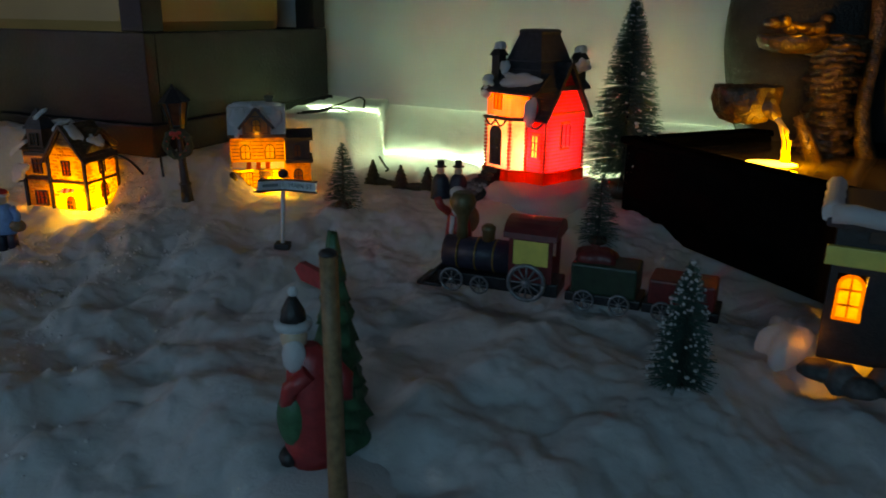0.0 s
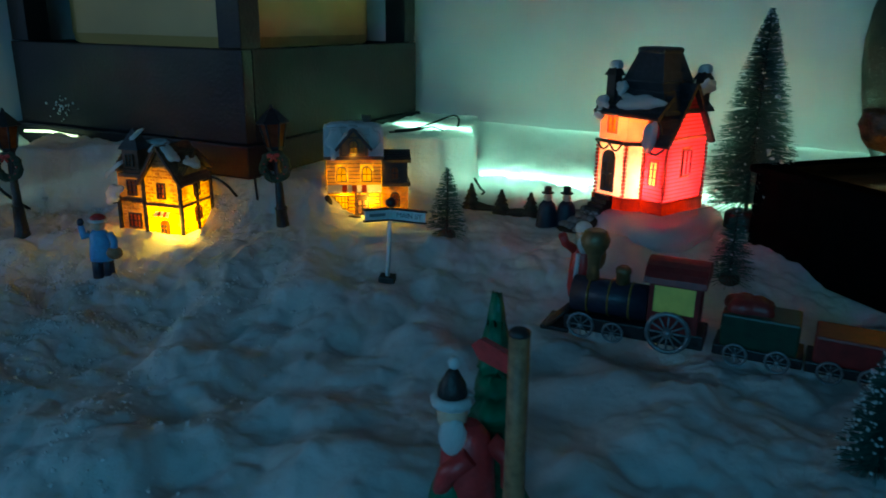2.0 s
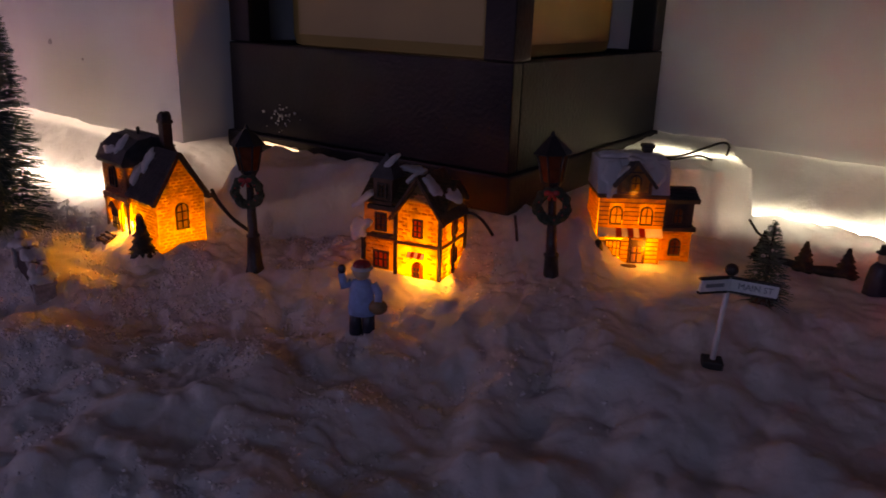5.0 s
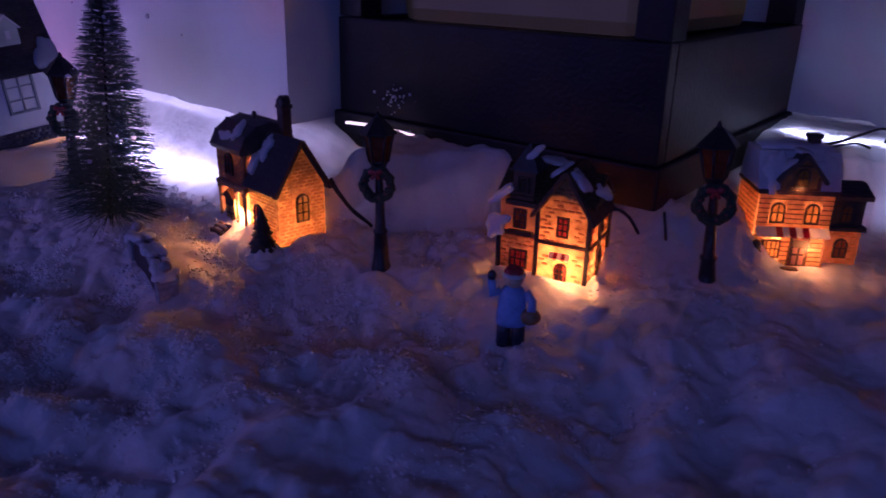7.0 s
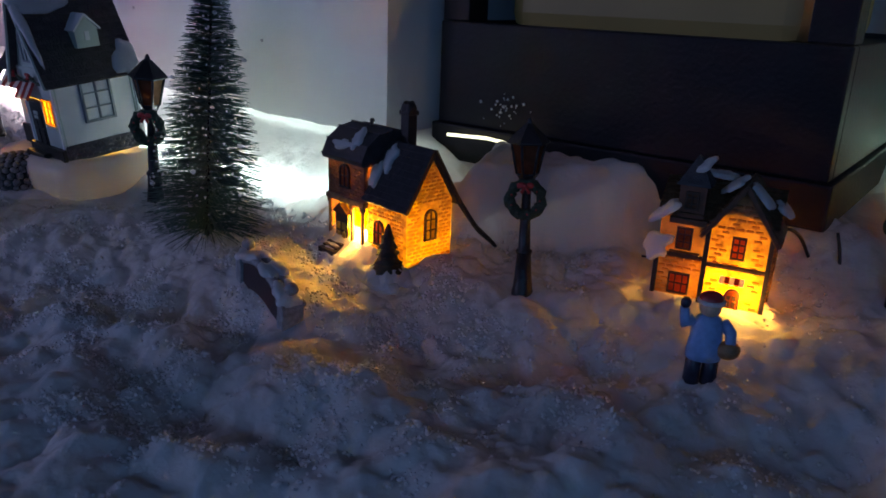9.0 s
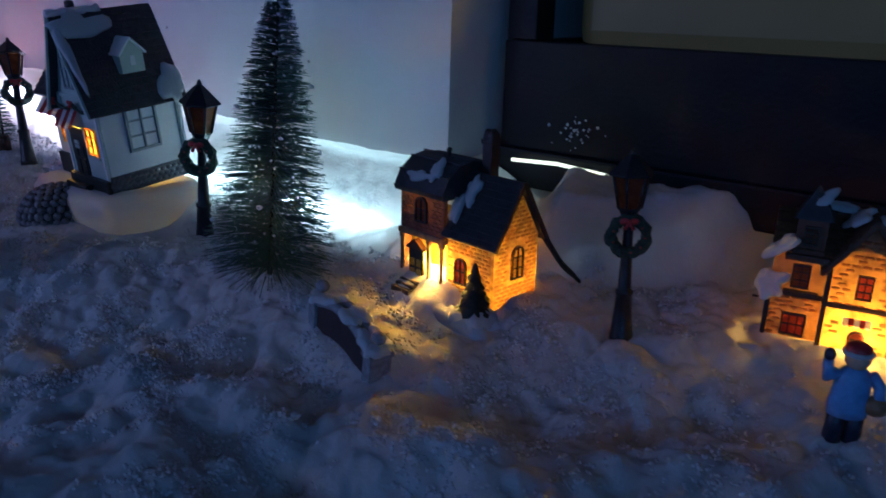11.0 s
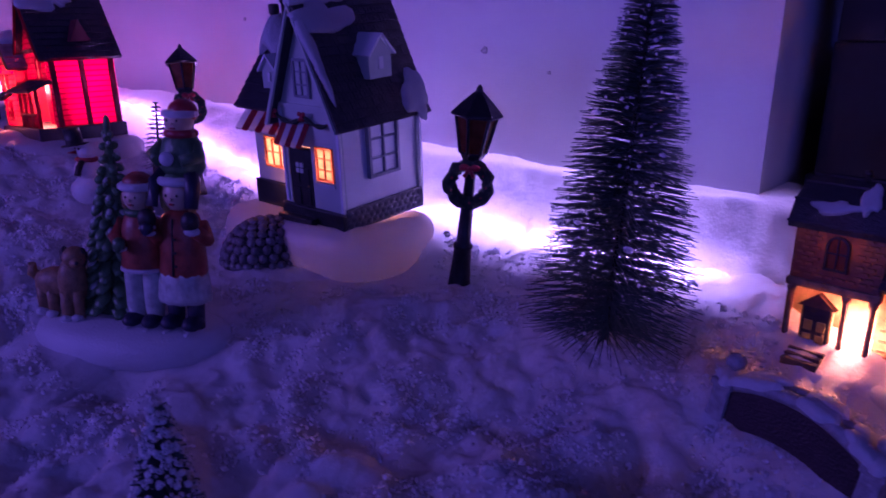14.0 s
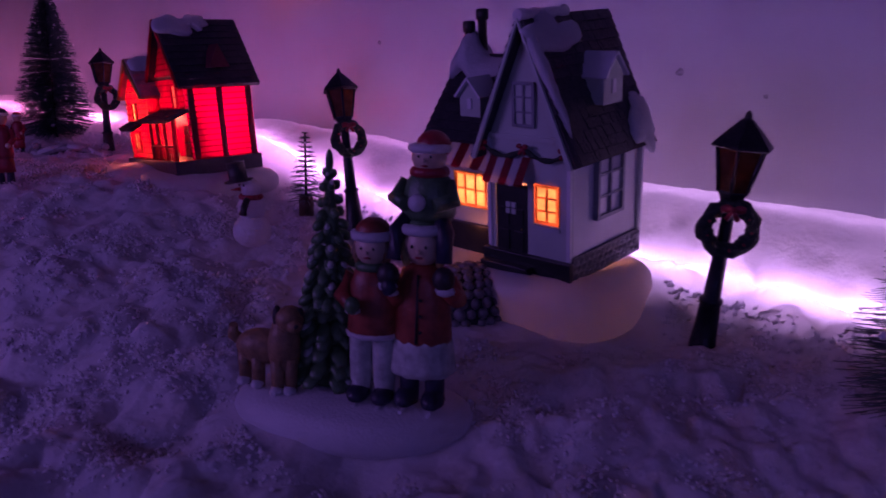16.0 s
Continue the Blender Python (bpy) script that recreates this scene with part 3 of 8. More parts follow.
def blob(bm, m, rx, ry, h, seed, mi=0, n=22):
    """A soft uneven patch of painted snow lying in the local x-y plane."""
    rng = random.Random(seed)
    ph = [rng.uniform(0, 6.28) for _ in range(5)]
    am = [rng.uniform(0.05, 0.16) for _ in range(5)]
    def rad(a):
        return 1 + sum(am[k] * math.sin((k + 2) * a + ph[k]) for k in range(5))
    rings = []
    for fr, z in ((1.0, -0.0006), (1.03, 0.25 * h), (0.93, 0.7 * h), (0.7, 0.95 * h), (0.35, h * 1.02)):
        rings.append([bm.verts.new((rx * fr * rad(6.2832 * k / n) * math.cos(6.2832 * k / n), ry * fr * rad(6.2832 * k / n) * math.sin(6.2832 * k / n),
                                    z + (0.12 * h * math.sin(3 * k + seed) if fr < 1 else 0))) for k in range(n)])
    top = bm.verts.new((0, 0, h))
    fs = []
    for a, b in zip(rings, rings[1:]):
        for k in range(n):
            fs.append(bm.faces.new((a[k], a[(k + 1) % n], b[(k + 1) % n], b[k])))
    for k in range(n):
        fs.append(bm.faces.new((rings[-1][k], rings[-1][(k + 1) % n], top)))
    for f in fs:
        f.smooth, f.material_index = True, mi
    bmesh.ops.transform(bm, matrix=m, verts=[v for g in rings for v in g] + [top])


def frame_of(o, ex, ey):
    """A pose whose x axis is ex, y axis near ey, at o."""
    ex = Vector(ex).normalized()
    ez = ex.cross(Vector(ey)).normalized()
    ey = ez.cross(ex)
    m = Matrix((ex, ey, ez)).transposed().to_4x4()
    m.translation = Vector(o)
    return m


def slope(bm, m, w, length, thick=0.0016, rows=9, seed=0, mi=0, teeth=0.0022):
    """A roof slope from the eave (y=0) up (y=length), of overlapping courses of shingles."""
    rng = random.Random(seed)
    step = length / rows
    vs = []
    for r in range(rows):
        y0, y1 = r * step, min(length, (r + 1.15) * step)
        n = max(2, int(w / teeth))
        off = (r % 2) * 0.5
        xs = [-w / 2] + [-w / 2 + w * (k + off) / n for k in range(1 if not off else 0, n)] + [w / 2]
        for a, b in zip(xs, xs[1:]):
            if b - a < 1e-5:
                continue
            dz = rng.uniform(0, 0.00022)
            dy = rng.uniform(-0.0001, 0.0002)
            q = [(a + 0.00008, y0 + dy, 0), (b - 0.00008, y0 + dy, 0), (b - 0.00008, y1, 0), (a + 0.00008, y1, 0)]
            lo = [bm.verts.new((x, y, -thick if False else 0)) for x, y, _ in q]
            hi = [bm.verts.new((x, y, thick * (1.0 if y == y0 + dy else 0.45) + dz)) for x, y, _ in q]
            for f in ((hi[0], hi[1], hi[2], hi[3]), (lo[0], lo[1], hi[1], hi[0]), (lo[1], lo[2], hi[2], hi[1]), (lo[3], lo[0], hi[0], hi[3])):
                bm.faces.new(f).material_index = mi
            vs += lo + hi
    v = box(bm, -w / 2, 0, -thick, w / 2, length, 0.0002, mi)
    bmesh.ops.transform(bm, matrix=m, verts=vs + list(v))


BRICKS = {}


def brick_mesh(w, h, d, material):
    key = (round(w, 5), round(h, 5), round(d, 5), material.name)
    if key not in BRICKS:
        bm = bm_new()
        a = [bm.verts.new(p) for p in ((-w / 2, 0, 0), (w / 2, 0, 0), (w / 2, 0, h), (-w / 2, 0, h))]
        k = min(w, h) * 0.14
        b = [bm.verts.new(p) for p in ((-w / 2 + k, -d, k), (w / 2 - k, -d, k), (w / 2 - k, -d, h - k), (-w / 2 + k, -d, h - k))]
        bm.faces.new(b)
        for i in range(4):
            j = (i + 1) % 4
            bm.faces.new((a[i], a[j], b[j], b[i]))
        bm.normal_update()
        me = bpy.data.meshes.new("brick")
        bm.to_mesh(me)
        bm.free()
        me.materials.append(material)
        BRICKS[key] = me
    return BRICKS[key]


def bricks(parent, m, x0, x1, z0, top, holes, material, bw=0.0032, bh=0.0013, px=0.0044, pz=0.0023, d=0.0005, seed=1, skip=0.0, name="brick"):
    """Raised bricks on a wall in the local x-z plane; top(x) is the wall's upper edge."""
    rng = random.Random(seed)
    r = 0
    z = z0 + 0.0006
    while True:
        done = True
        x = x0 + 0.0008 + (r % 2) * px / 2
        while x + bw < x1:
            c = x + bw / 2
            if z + bh < min(top(x), top(x + bw)) - 0.0006:
                done = False
                if not any(h[0] - 0.0004 < x + bw and x < h[1] + 0.0004 and h[2] - 0.0004 < z + bh and z < h[3] + 0.0004 for h in holes) and rng.random() >= skip:
                    ob = new(name, brick_mesh(bw, bh, d, material))
                    ob.parent = parent
                    ob.matrix_local = m @ pose(c, 0, z)
            x += px
        z += pz
        r += 1
        if done:
            break


def slats(parent, m, x0, x1, z0, z1, pitch, material, top=None, d=0.0009, name="clapboard", holes=(), line=None):
    """Overlapping boards, each of its own, one layer thick."""
    n = int((z1 - z0) / pitch)
    for k in range(n):
        z = z0 + k * pitch
        a, b = x0, x1
        if top:
            a, b = top(z + pitch)
        spans = [(a, b)]
        for h in holes:
            if h[2] < z + pitch * 0.7 and z + pitch * 0.3 < h[3]:
                spans = [s for p, q in spans for s in ((p, min(q, h[0])), (max(p, h[1]), q)) if s[1] - s[0] > 0.0006]
        for p, q in spans:
            bm = bm_new()
            v = [bm.verts.new(c) for c in ((p, -d, z), (q, -d, z), (q, -0.0001, z + pitch * 1.02), (p, -0.0001, z + pitch * 1.02), (p, 0, z), (q, 0, z))]
            bm.faces.new(v[:4])
            # darker lip and narrow band: each board's shadow line, done in colour
            bm.faces.new((v[4], v[5], v[1], v[0])).material_index = 1
            w = [bm.verts.new(c) for c in ((p, -d, z - 0.0001), (q, -d, z - 0.0001), (q, -d - 0.00012, z + pitch * 0.2), (p, -d - 0.00012, z + pitch * 0.2))]
            bm.faces.new(w).material_index = 1
            sub(name, bm, [material, line or M_BROWN], parent, m)


def poly(bm, pts, mi=0):
    f = bm.faces.new([bm.verts.new(p) for p in pts])
    f.material_index = mi
    return f


def awning(parent, m, w, drop, out, n, mats, name="awning"):
    """A scalloped awning of n stripes; hangs from the local x axis, out towards -y."""
    aw = sub(name, bm_new(), mats[0], parent, m)
    for k in range(n):
        bm = bm_new()
        a, b = -w / 2 + w * k / n, -w / 2 + w * (k + 1) / n
        f = 0.0012
        top = [bm.verts.new((a, -0.0005, 0)), bm.verts.new((b, -0.0005, 0))]
        mid = [bm.verts.new((a, -out, -drop)), bm.verts.new((b, -out, -drop))]
        low = [bm.verts.new((a, -out, -drop - f * 0.5)), bm.verts.new(((a + b) / 2, -out, -drop - f)), bm.verts.new((b, -out, -drop - f * 0.5))]
        bm.faces.new((mid[0], mid[1], top[1], top[0]))
        bm.faces.new((low[0], low[1], low[2], mid[1], mid[0]))
        bmesh.ops.solidify(bm, geom=bm.faces[:], thickness=0.0005)
        part("stripe", bm, mats[k % 2], aw)
    return aw


def mini_tree(name, label, m, h, r, material, category="tree", parent=None, group=""):
    """A small cast fir with drooping tiers."""
    bm = bm_new()
    prof, n = [], 6
    prof.append((r * 0.25, 0))
    for k in range(n):
        z = h * (0.06 + 0.94 * k / n)
        q = r * (1 - k / n) ** 0.85
        prof += [(q, z), (q * 0.92, z + h * 0.03), (q * 0.55, z + h * 0.13)]
    prof.append((0.0003, h))
    lathe(bm, prof, 14, 0)
    rng = random.Random(3)
    for v in bm.verts:
        a = math.atan2(v.co.y, v.co.x)
        k = 1 + 0.16 * math.sin(5 * a + v.co.z * 700) + rng.uniform(-0.07, 0.07)
        v.co.x, v.co.y, v.co.z = v.co.x * k, v.co.y * k, v.co.z + (rng.uniform(-0.02, 0.02) * h if 0 < v.co.z < h else 0)
    if parent is not None:
        return sub(name, bm, material, parent, m, label, False)
    ob = tagged(part(name, bm, material), label, category, group)
    ob.matrix_world = m
    return ob


# ---------------------------------------------------------------- the brick cottage
def cottage():
    t = thing("lit_cottage", "small yellow-lit brick cottage with dark snow-patched roof", "miniature house", pose(-0.501, 0.6095, -0.001, 0, 0, -30.7), "miniature village houses")
    I = Matrix()
    eave, ridge = 0.041, 0.069
    bm = bm_new()                                   # shell of the right-hand range
    poly(bm, [(0.036, -0.018, 0), (0.036, 0.018, 0), (0.036, 0.018, eave), (0.036, 0, ridge), (0.036, -0.018, eave)])
    poly(bm, [(0, -0.018, 0), (0.036, -0.018, 0), (0.036, -0.018, eave), (0, -0.018, eave)])
    poly(bm, [(0.036, 0.018, 0), (-0.036, 0.018, 0), (-0.036, 0.018, eave), (0.036, 0.018, eave)])
    part("wall", bm, M_SHELL, t)
    bm = bm_new()                                   # upper wall over the porch, its shade put into a darker material
    poly(bm, [(-0.036, -0.0205, 0.033), (0, -0.0205, 0.033), (0, -0.0205, 0.058), (-0.036, -0.0205, 0.058)])
    poly(bm, [(-0.036, 0.018, 0), (-0.036, -0.0205, 0), (-0.036, -0.0205, 0.058), (-0.036, 0.018, 0.058)])
    poly(bm, [(0, -0.0205, 0.033), (0, -0.018, 0.033), (0, -0.018, 0.058), (0, -0.0205, 0.058)])
    part("upper_wall", bm, M_UPPERSHADE, t)
    bm = bm_new()
    poly(bm, [(-0.036, -0.012, 0), (0, -0.012, 0), (0, -0.012, 0.033), (-0.036, -0.012, 0.033)])
    part("porch_wall", bm, M_GLOWPANE, t, "brightly lit wall inside the porch")
    bm = bm_new()
    box(bm, -0.037, -0.022, 0.031, 0.001, -0.012, 0.0345, bevel=0.0005)
    part("porch_beam", bm, M_TAN, t)
    for x in (-0.0345, -0.0015, -0.0118):
        bm = bm_new()
        lathe(bm, [(0.0021, 0), (0.0021, 0.0015), (0.0013, 0.002), (0.0012, 0.028), (0.0019, 0.029), (0.0019, 0.031)], 10, 0, pose(x, -0.0205, 0))
        part("column", bm, M_TAN, t)
    d = door(t, pose(-0.0225, -0.0190, 0.0025), 0.0112, 0.0205, M_DARK, M_GOLD, label="dark door with gilt panels")
    bm = bm_new()
    prism(bm, [(-0.0078, 0.0210), (0.0078, 0.0210), (0, 0.0272)], -0.0035, 0.001)
    part("pediment", bm, M_BROWN, d)
    for k in range(3):
        bm = bm_new()
        box(bm, -0.0300, -0.0335 + 0.0035 * k, -0.001, -0.0150, -0.0295 + 0.0035 * k, 0.0022 + 0.0015 * k, bevel=0.0003)
        part("step", bm, M_DARK, t)
    gable = lambda y: eave + (ridge - eave) * (1 - abs(y) / 0.018)
    side = pose(0.0362, 0, 0, 0, 0, 90)
    bricks(t, side, -0.0178, 0.0178, 0.0, gable, [(-0.0052, 0.0052, 0.016, 0.037)], M_BRICK, seed=4)
    bricks(t, pose(0, -0.0182, 0), 0.001, 0.0355, 0.0, lambda x: eave, [(0.007, 0.017, 0.010, 0.027)], M_BRICK, seed=5)
    bricks(t, pose(0, -0.0207, 0), -0.0355, -0.0005, 0.036, lambda x: 0.057, [(-0.024, -0.012, 0.040, 0.057)], M_BRICKSHADE, seed=6)
    window(t, pose(0.0362, 0, 0.0165, 0, 0, 90), 0.0096, 0.019, M_BROWN, M_GLOWPANE, 2, 3, True)
    window(t, pose(0.012, -0.0182, 0.0105), 0.0088, 0.0155, M_BROWN, M_REDSHUT, 2, 2, True, label="arched window with a red shutter")
    window(t, pose(-0.018, -0.0207, 0.0405), 0.0095, 0.015, M_DARK, M_DARKGLASS, 2, 2, True)
    # roofs
    up = math.hypot(0.021, 0.034)
    bm = bm_new()
    sl = math.hypot(0.0215, ridge - eave + 0.006)
    slope(bm, frame_of((0.0195, -0.0215, eave - 0.0045), (1, 0, 0), (0, 0.0215, ridge - eave + 0.006)), 0.040, sl, rows=10, seed=1)
    slope(bm, frame_of((0.0195, 0.0215, eave - 0.0045), (-1, 0, 0), (0, -0.0215, ridge - eave + 0.006)), 0.040, sl, rows=10, seed=2)
    part("roof", bm, M_ROOF, t, "dark shingle roof")
    bm = bm_new()
    pts = [(-0.0225, 0.0565), (-0.0235, 0.059), (-0.019, 0.068), (-0.010, 0.0745), (0.0, 0.0765), (0.010, 0.0745), (0.017, 0.068), (0.021, 0.058), (0.021, 0.0555)]
    prism(bm, pts, -0.001, 0.039, 0, pose(0, 0, 0, 0, 0, 90))
    bmesh.ops.recalc_face_normals(bm, faces=bm.faces[:])
    rf = part("curved_roof", bm, M_ROOF, t, "dark curved roof over the porch")
    for k in range(7):
        bm = bm_new()
        a, b = pts[min(k, 7)], pts[k + 1]
        box(bm, -0.0395 if k < 7 else 0, 0, 0, 0.0015, 0.0009, 0.0009)
        bmesh.ops.translate(bm, vec=(0, b[0], b[1]), verts=bm.verts)
        part("roof_course", bm, M_ROOF, rf)
    bm = bm_new()
    rod(bm, (-0.018, 0, 0.076), (-0.018, 0, 0.079), 0.0012)
    ball(bm, -0.018, 0, 0.0798, 0.0017, seg=8)
    part("finial", bm, M_DARK, t)
    bm = bm_new()
    box(bm, 0.0035, 0.0045, 0.058, 0.0105, 0.0115, 0.086, bevel=0.0005)
    box(bm, 0.0027, 0.0037, 0.086, 0.0113, 0.0123, 0.0888, bevel=0.0006)
    ch = part("chimney", bm, M_DARK, t)
    bm = bm_new()
    blob(bm, pose(0.007, 0.008, 0.0887), 0.0045, 0.0045, 0.005, 9)
    part("chimney_cap", bm, M_DARK, ch)
    for nm, s in (("bargeboard", -1), ("bargeboard", 1)):
        bm = bm_new()
        a, b = Vector((0.0392, s * 0.0215, eave - 0.005)), Vector((0.0392, 0, ridge + 0.0012))
        dirv = (b - a).normalized()
        box(bm, 0, -0.0009, 0, 0.0014, 0.0009, (b - a).length, 0, Matrix.Translation(a) @ dirv.to_track_quat("Z", "X").to_matrix().to_4x4())
        part(nm, bm, M_BROWN, t)
    # snow on the roof
    sy = Vector((0, 0.0215, ridge - eave + 0.006)).normalized()
    for o, rx, ry, h, sd in (((0.004, -0.0135, 0.0515), 0.0036, 0.0085, 0.0022, 1), ((0.009, -0.0065, 0.0610), 0.0042, 0.0085, 0.0022, 2)):
        bm = bm_new()
        blob(bm, frame_of(o, (1, 0.12, 0.1), sy) @ pose(0, 0, 0.0012), rx, ry, h, sd)
        part("snow_patch", bm, M_CAP, t)
    for o, ex, ey, rx, ry, sd in (((-0.010, -0.0165, 0.0715), (1, 0, 0), (0, 0.6, 0.7), 0.0035, 0.0075, 3), ((-0.022, -0.0195, 0.0665), (1, 0, 0.1), (0, 0.45, 0.9), 0.009, 0.0032, 4)):
        bm = bm_new()
        blob(bm, frame_of(o, ex, ey), rx, ry, 0.002, sd)
        part("snow_patch", bm, M_CAP, t)
    # bush and moulded snow foot
    mini_tree("fir_bush", "dark little fir beside the gable", pose(0.031, -0.0275, 0.001), 0.029, 0.0095, M_BUSH, parent=t)
    bm = bm_new()
    blob(bm, pose(0.002, -0.022, -0.006), 0.044, 0.016, 0.0065, 12, n=30)
    blob(bm, pose(0.040, 0.004, -0.004), 0.010, 0.026, 0.0065, 13, n=24)
    blob(bm, pose(0.031, -0.028, -0.004), 0.012, 0.010, 0.008, 14, n=24)
    part("snow_foot", bm, M_CAP, t)
    lamp_point("cottage_lamp", (-0.497, 0.607, 0.012), 1.25, (1.0, 0.50, 0.08))
    # unseen light added between wall and columns to spill amber onto the snow
    lamp_point("porch_lamp", tuple(t.matrix_world @ Vector((-0.0090, -0.0158, 0.016))), 0.36, AMBER)
    return t


# darker copies of the lit wall and brick, holding the upper storey's shade
M_UPPERSHADE = mat("shaded_upper_wall", (0.16, 0.06, 0.035), 0.5, 0, 0.35, 160.0, 0.2, trans=(0.9, 0.38, 0.10), trans_mix=0.13)
M_BRICKSHADE = mat("shaded_brick", (0.22, 0.09, 0.045), 0.55, 0, 0.3, 150.0, 0.15, trans=(0.9, 0.42, 0.12), trans_mix=0.16, rand=0.2)
M_REDSHUT = mat("red_shutter", (0.30, 0.05, 0.025), 0.45, 0, 0.3, 160.0, 0.1, trans=(0.9, 0.18, 0.05), trans_mix=0.45)
M_DARKGLASS = mat("unlit_pane", (0.10, 0.05, 0.03), 0.25, 0, 0.3, 160.0, 0.05, trans=(0.6, 0.25, 0.08), trans_mix=0.3)
M_DORMER = mat("lit_dormer_boards", (0.30, 0.16, 0.06), 0.45, 0, 0.4, 170.0, 0.25, trans=(1.0, 0.55, 0.15), trans_mix=0.35, mottle=0.85)
M_BUSH = mat("near_black_fir", (0.010, 0.014, 0.009), 0.6, 0, 0.5, 300.0, 0.5)
cottage()


# ---------------------------------------------------------------- the half-timbered house
def timbered():
    t = thing("lit_timbered_house", "small amber-lit stone and timber house with snowy roofs", "miniature house", pose(-0.3075, 0.6085, -0.001, 0, 0, -12), "miniature village houses")
    bm = bm_new()
    eave, peak = 0.043, 0.0655
    poly(bm, [(-0.003, -0.02, 0), (0.029, -0.02, 0), (0.029, -0.02, eave), (0.013, -0.02, peak), (-0.003, -0.02, eave)])
    part("gable_wall", bm, M_SHELL, t)
    bm = bm_new()
    poly(bm, [(0.029, -0.02, 0), (0.029, 0.02, 0), (0.029, 0.02, eave), (0.029, 0, eave + 0.012), (0.029, -0.02, eave)])
    part("side_wall", bm, M_SHELL, t)
    bm = bm_new()
    poly(bm, [(-0.029, -0.0165, 0), (-0.003, -0.0165, 0), (-0.003, -0.0165, 0.048), (-0.029, -0.0165, 0.048)])
    poly(bm, [(-0.029, 0.02, 0), (-0.029, -0.0165, 0), (-0.029, -0.0165, 0.048), (-0.029, 0.02, 0.048)])
    part("left_wall", bm, M_SHELLDIM, t)
    bm = bm_new()
    poly(bm, [(0.029, 0.02, 0), (-0.029, 0.02, 0), (-0.029, 0.02, eave), (0.029, 0.02, eave)])
    part("rear_wall", bm, M_SHELL, t)
    gab = lambda x: eave + (peak - eave) * (1 - abs(x - 0.013) / 0.016)
    bricks(t, pose(0, -0.0202, 0), -0.002, 0.028, 0.0, gab, [(0.0065, 0.0195, -1, 0.0215), (0.0085, 0.0175, 0.026, 0.041)], M_BRICK, seed=8, skip=0.25, bw=0.0036, bh=0.0015, px=0.0047, pz=0.0025)
    bricks(t, pose(0.0292, 0, 0, 0, 0, 90), -0.0195, 0.0195, 0.0, lambda x: eave, [(-0.006, 0.006, 0.006, 0.02), (-0.006, 0.006, 0.026, 0.04)], M_BRICK, seed=9, skip=0.2, bw=0.0036, bh=0.0015, px=0.0047, pz=0.0025)
    bricks(t, pose(0, -0.0167, 0), -0.0285, -0.004, 0.0, lambda x: 0.023, [(-0.021, -0.009, 0.0, 0.014)], M_BRICK, seed=10, skip=0.15, bw=0.0036, bh=0.0015, px=0.0047, pz=0.0025)
    for x, y, z1 in ((-0.029, -0.0175, 0.026), (-0.003, -0.0205, eave), (0.0288, -0.0205, eave), (0.0295, 0.0, eave), (0.0295, 0.0195, eave)):
        bm = bm_new()
        box(bm, x - 0.0012, y - 0.0012, 0, x + 0.0012, y + 0.0012, z1, bevel=0.0003)
        part("post", bm, M_DARK, t)
    for a in ((-0.003, -0.0214, 0.0215, 0.029, -0.0194, 0.0235), (-0.029, -0.0182, 0.0225, -0.004, -0.016, 0.0245), (0.0285, -0.0185, 0.0215, 0.0305, 0.0185, 0.0232)):
        bm = bm_new()
        box(bm, *a, bevel=0.0003)
        part("beam", bm, M_BROWN, t)
    window(t, pose(0.013, -0.0203, 0.0275), 0.0072, 0.0125, M_BROWN, M_REDSHUT, 2, 3)
    window(t, pose(0.0293, 0.0, 0.0075, 0, 0, 90), 0.0085, 0.012, M_BROWN, M_REDSHUT, 2, 2, True)
    window(t, pose(0.0293, 0.0, 0.027, 0, 0, 90), 0.0075, 0.0115, M_BROWN, M_GLOWPANE, 2, 2)
    window(t, pose(-0.0155, -0.0168, 0.0015), 0.0115, 0.012, M_BROWN, M_REDSHUT, 3, 2)
    window(t, pose(-0.0155, -0.0172, 0.0275), 0.0085, 0.0125, M_BROWN, M_DARKGLASS, 2, 3)
    door(t, pose(0.0135, -0.0203, 0.0), 0.0062, 0.0105, M_REDSHUT, M_BROWN, True, label="arched red door")
    aw = awning(t, pose(0.0125, -0.0203, 0.0175), 0.0125, 0.0028, 0.003, 5, (M_CAP, M_RED))
    # jettied window bay and turret on the left
    bm = bm_new()
    box(bm, -0.0225, -0.0205, 0.0245, -0.0065, -0.0165, 0.0262, bevel=0.0003)
    box(bm, -0.024, -0.0215, 0.0425, -0.004, -0.0165, 0.0455, bevel=0.0004)
    part("bay_trim", bm, M_BROWN, t)
    bm = bm_new()
    box(bm, -0.021, -0.0185, 0.0455, -0.007, -0.004, 0.0635, bevel=0.0004)
    part("turret", bm, M_UPPERSHADE, t)
    window(t, pose(-0.014, -0.0186, 0.0505), 0.007, 0.0098, M_BROWN, M_DARKGLASS, 2, 3)
    bm = bm_new()
    lathe(bm, [(0.0125, 0), (0.0118, 0.0012), (0.0065, 0.008), (0.0008, 0.0155)], 4, 0, pose(-0.014, -0.0115, 0.0635, 0, 0, 45), True)
    part("turret_roof", bm, M_ROOF, t)
    bm = bm_new()
    sl = math.hypot(0.0185, peak - eave + 0.004)
    slope(bm, frame_of((-0.0062, -0.003, eave - 0.0045), (0, -1, 0), (0.0192, 0, peak - eave + 0.006)), 0.040, math.hypot(0.0192, peak - eave + 0.006), rows=8, seed=3)
    slope(bm, frame_of((0.0322, -0.003, eave - 0.0045), (0, 1, 0), (-0.0192, 0, peak - eave + 0.006)), 0.040, math.hypot(0.0192, peak - eave + 0.006), rows=8, seed=4)
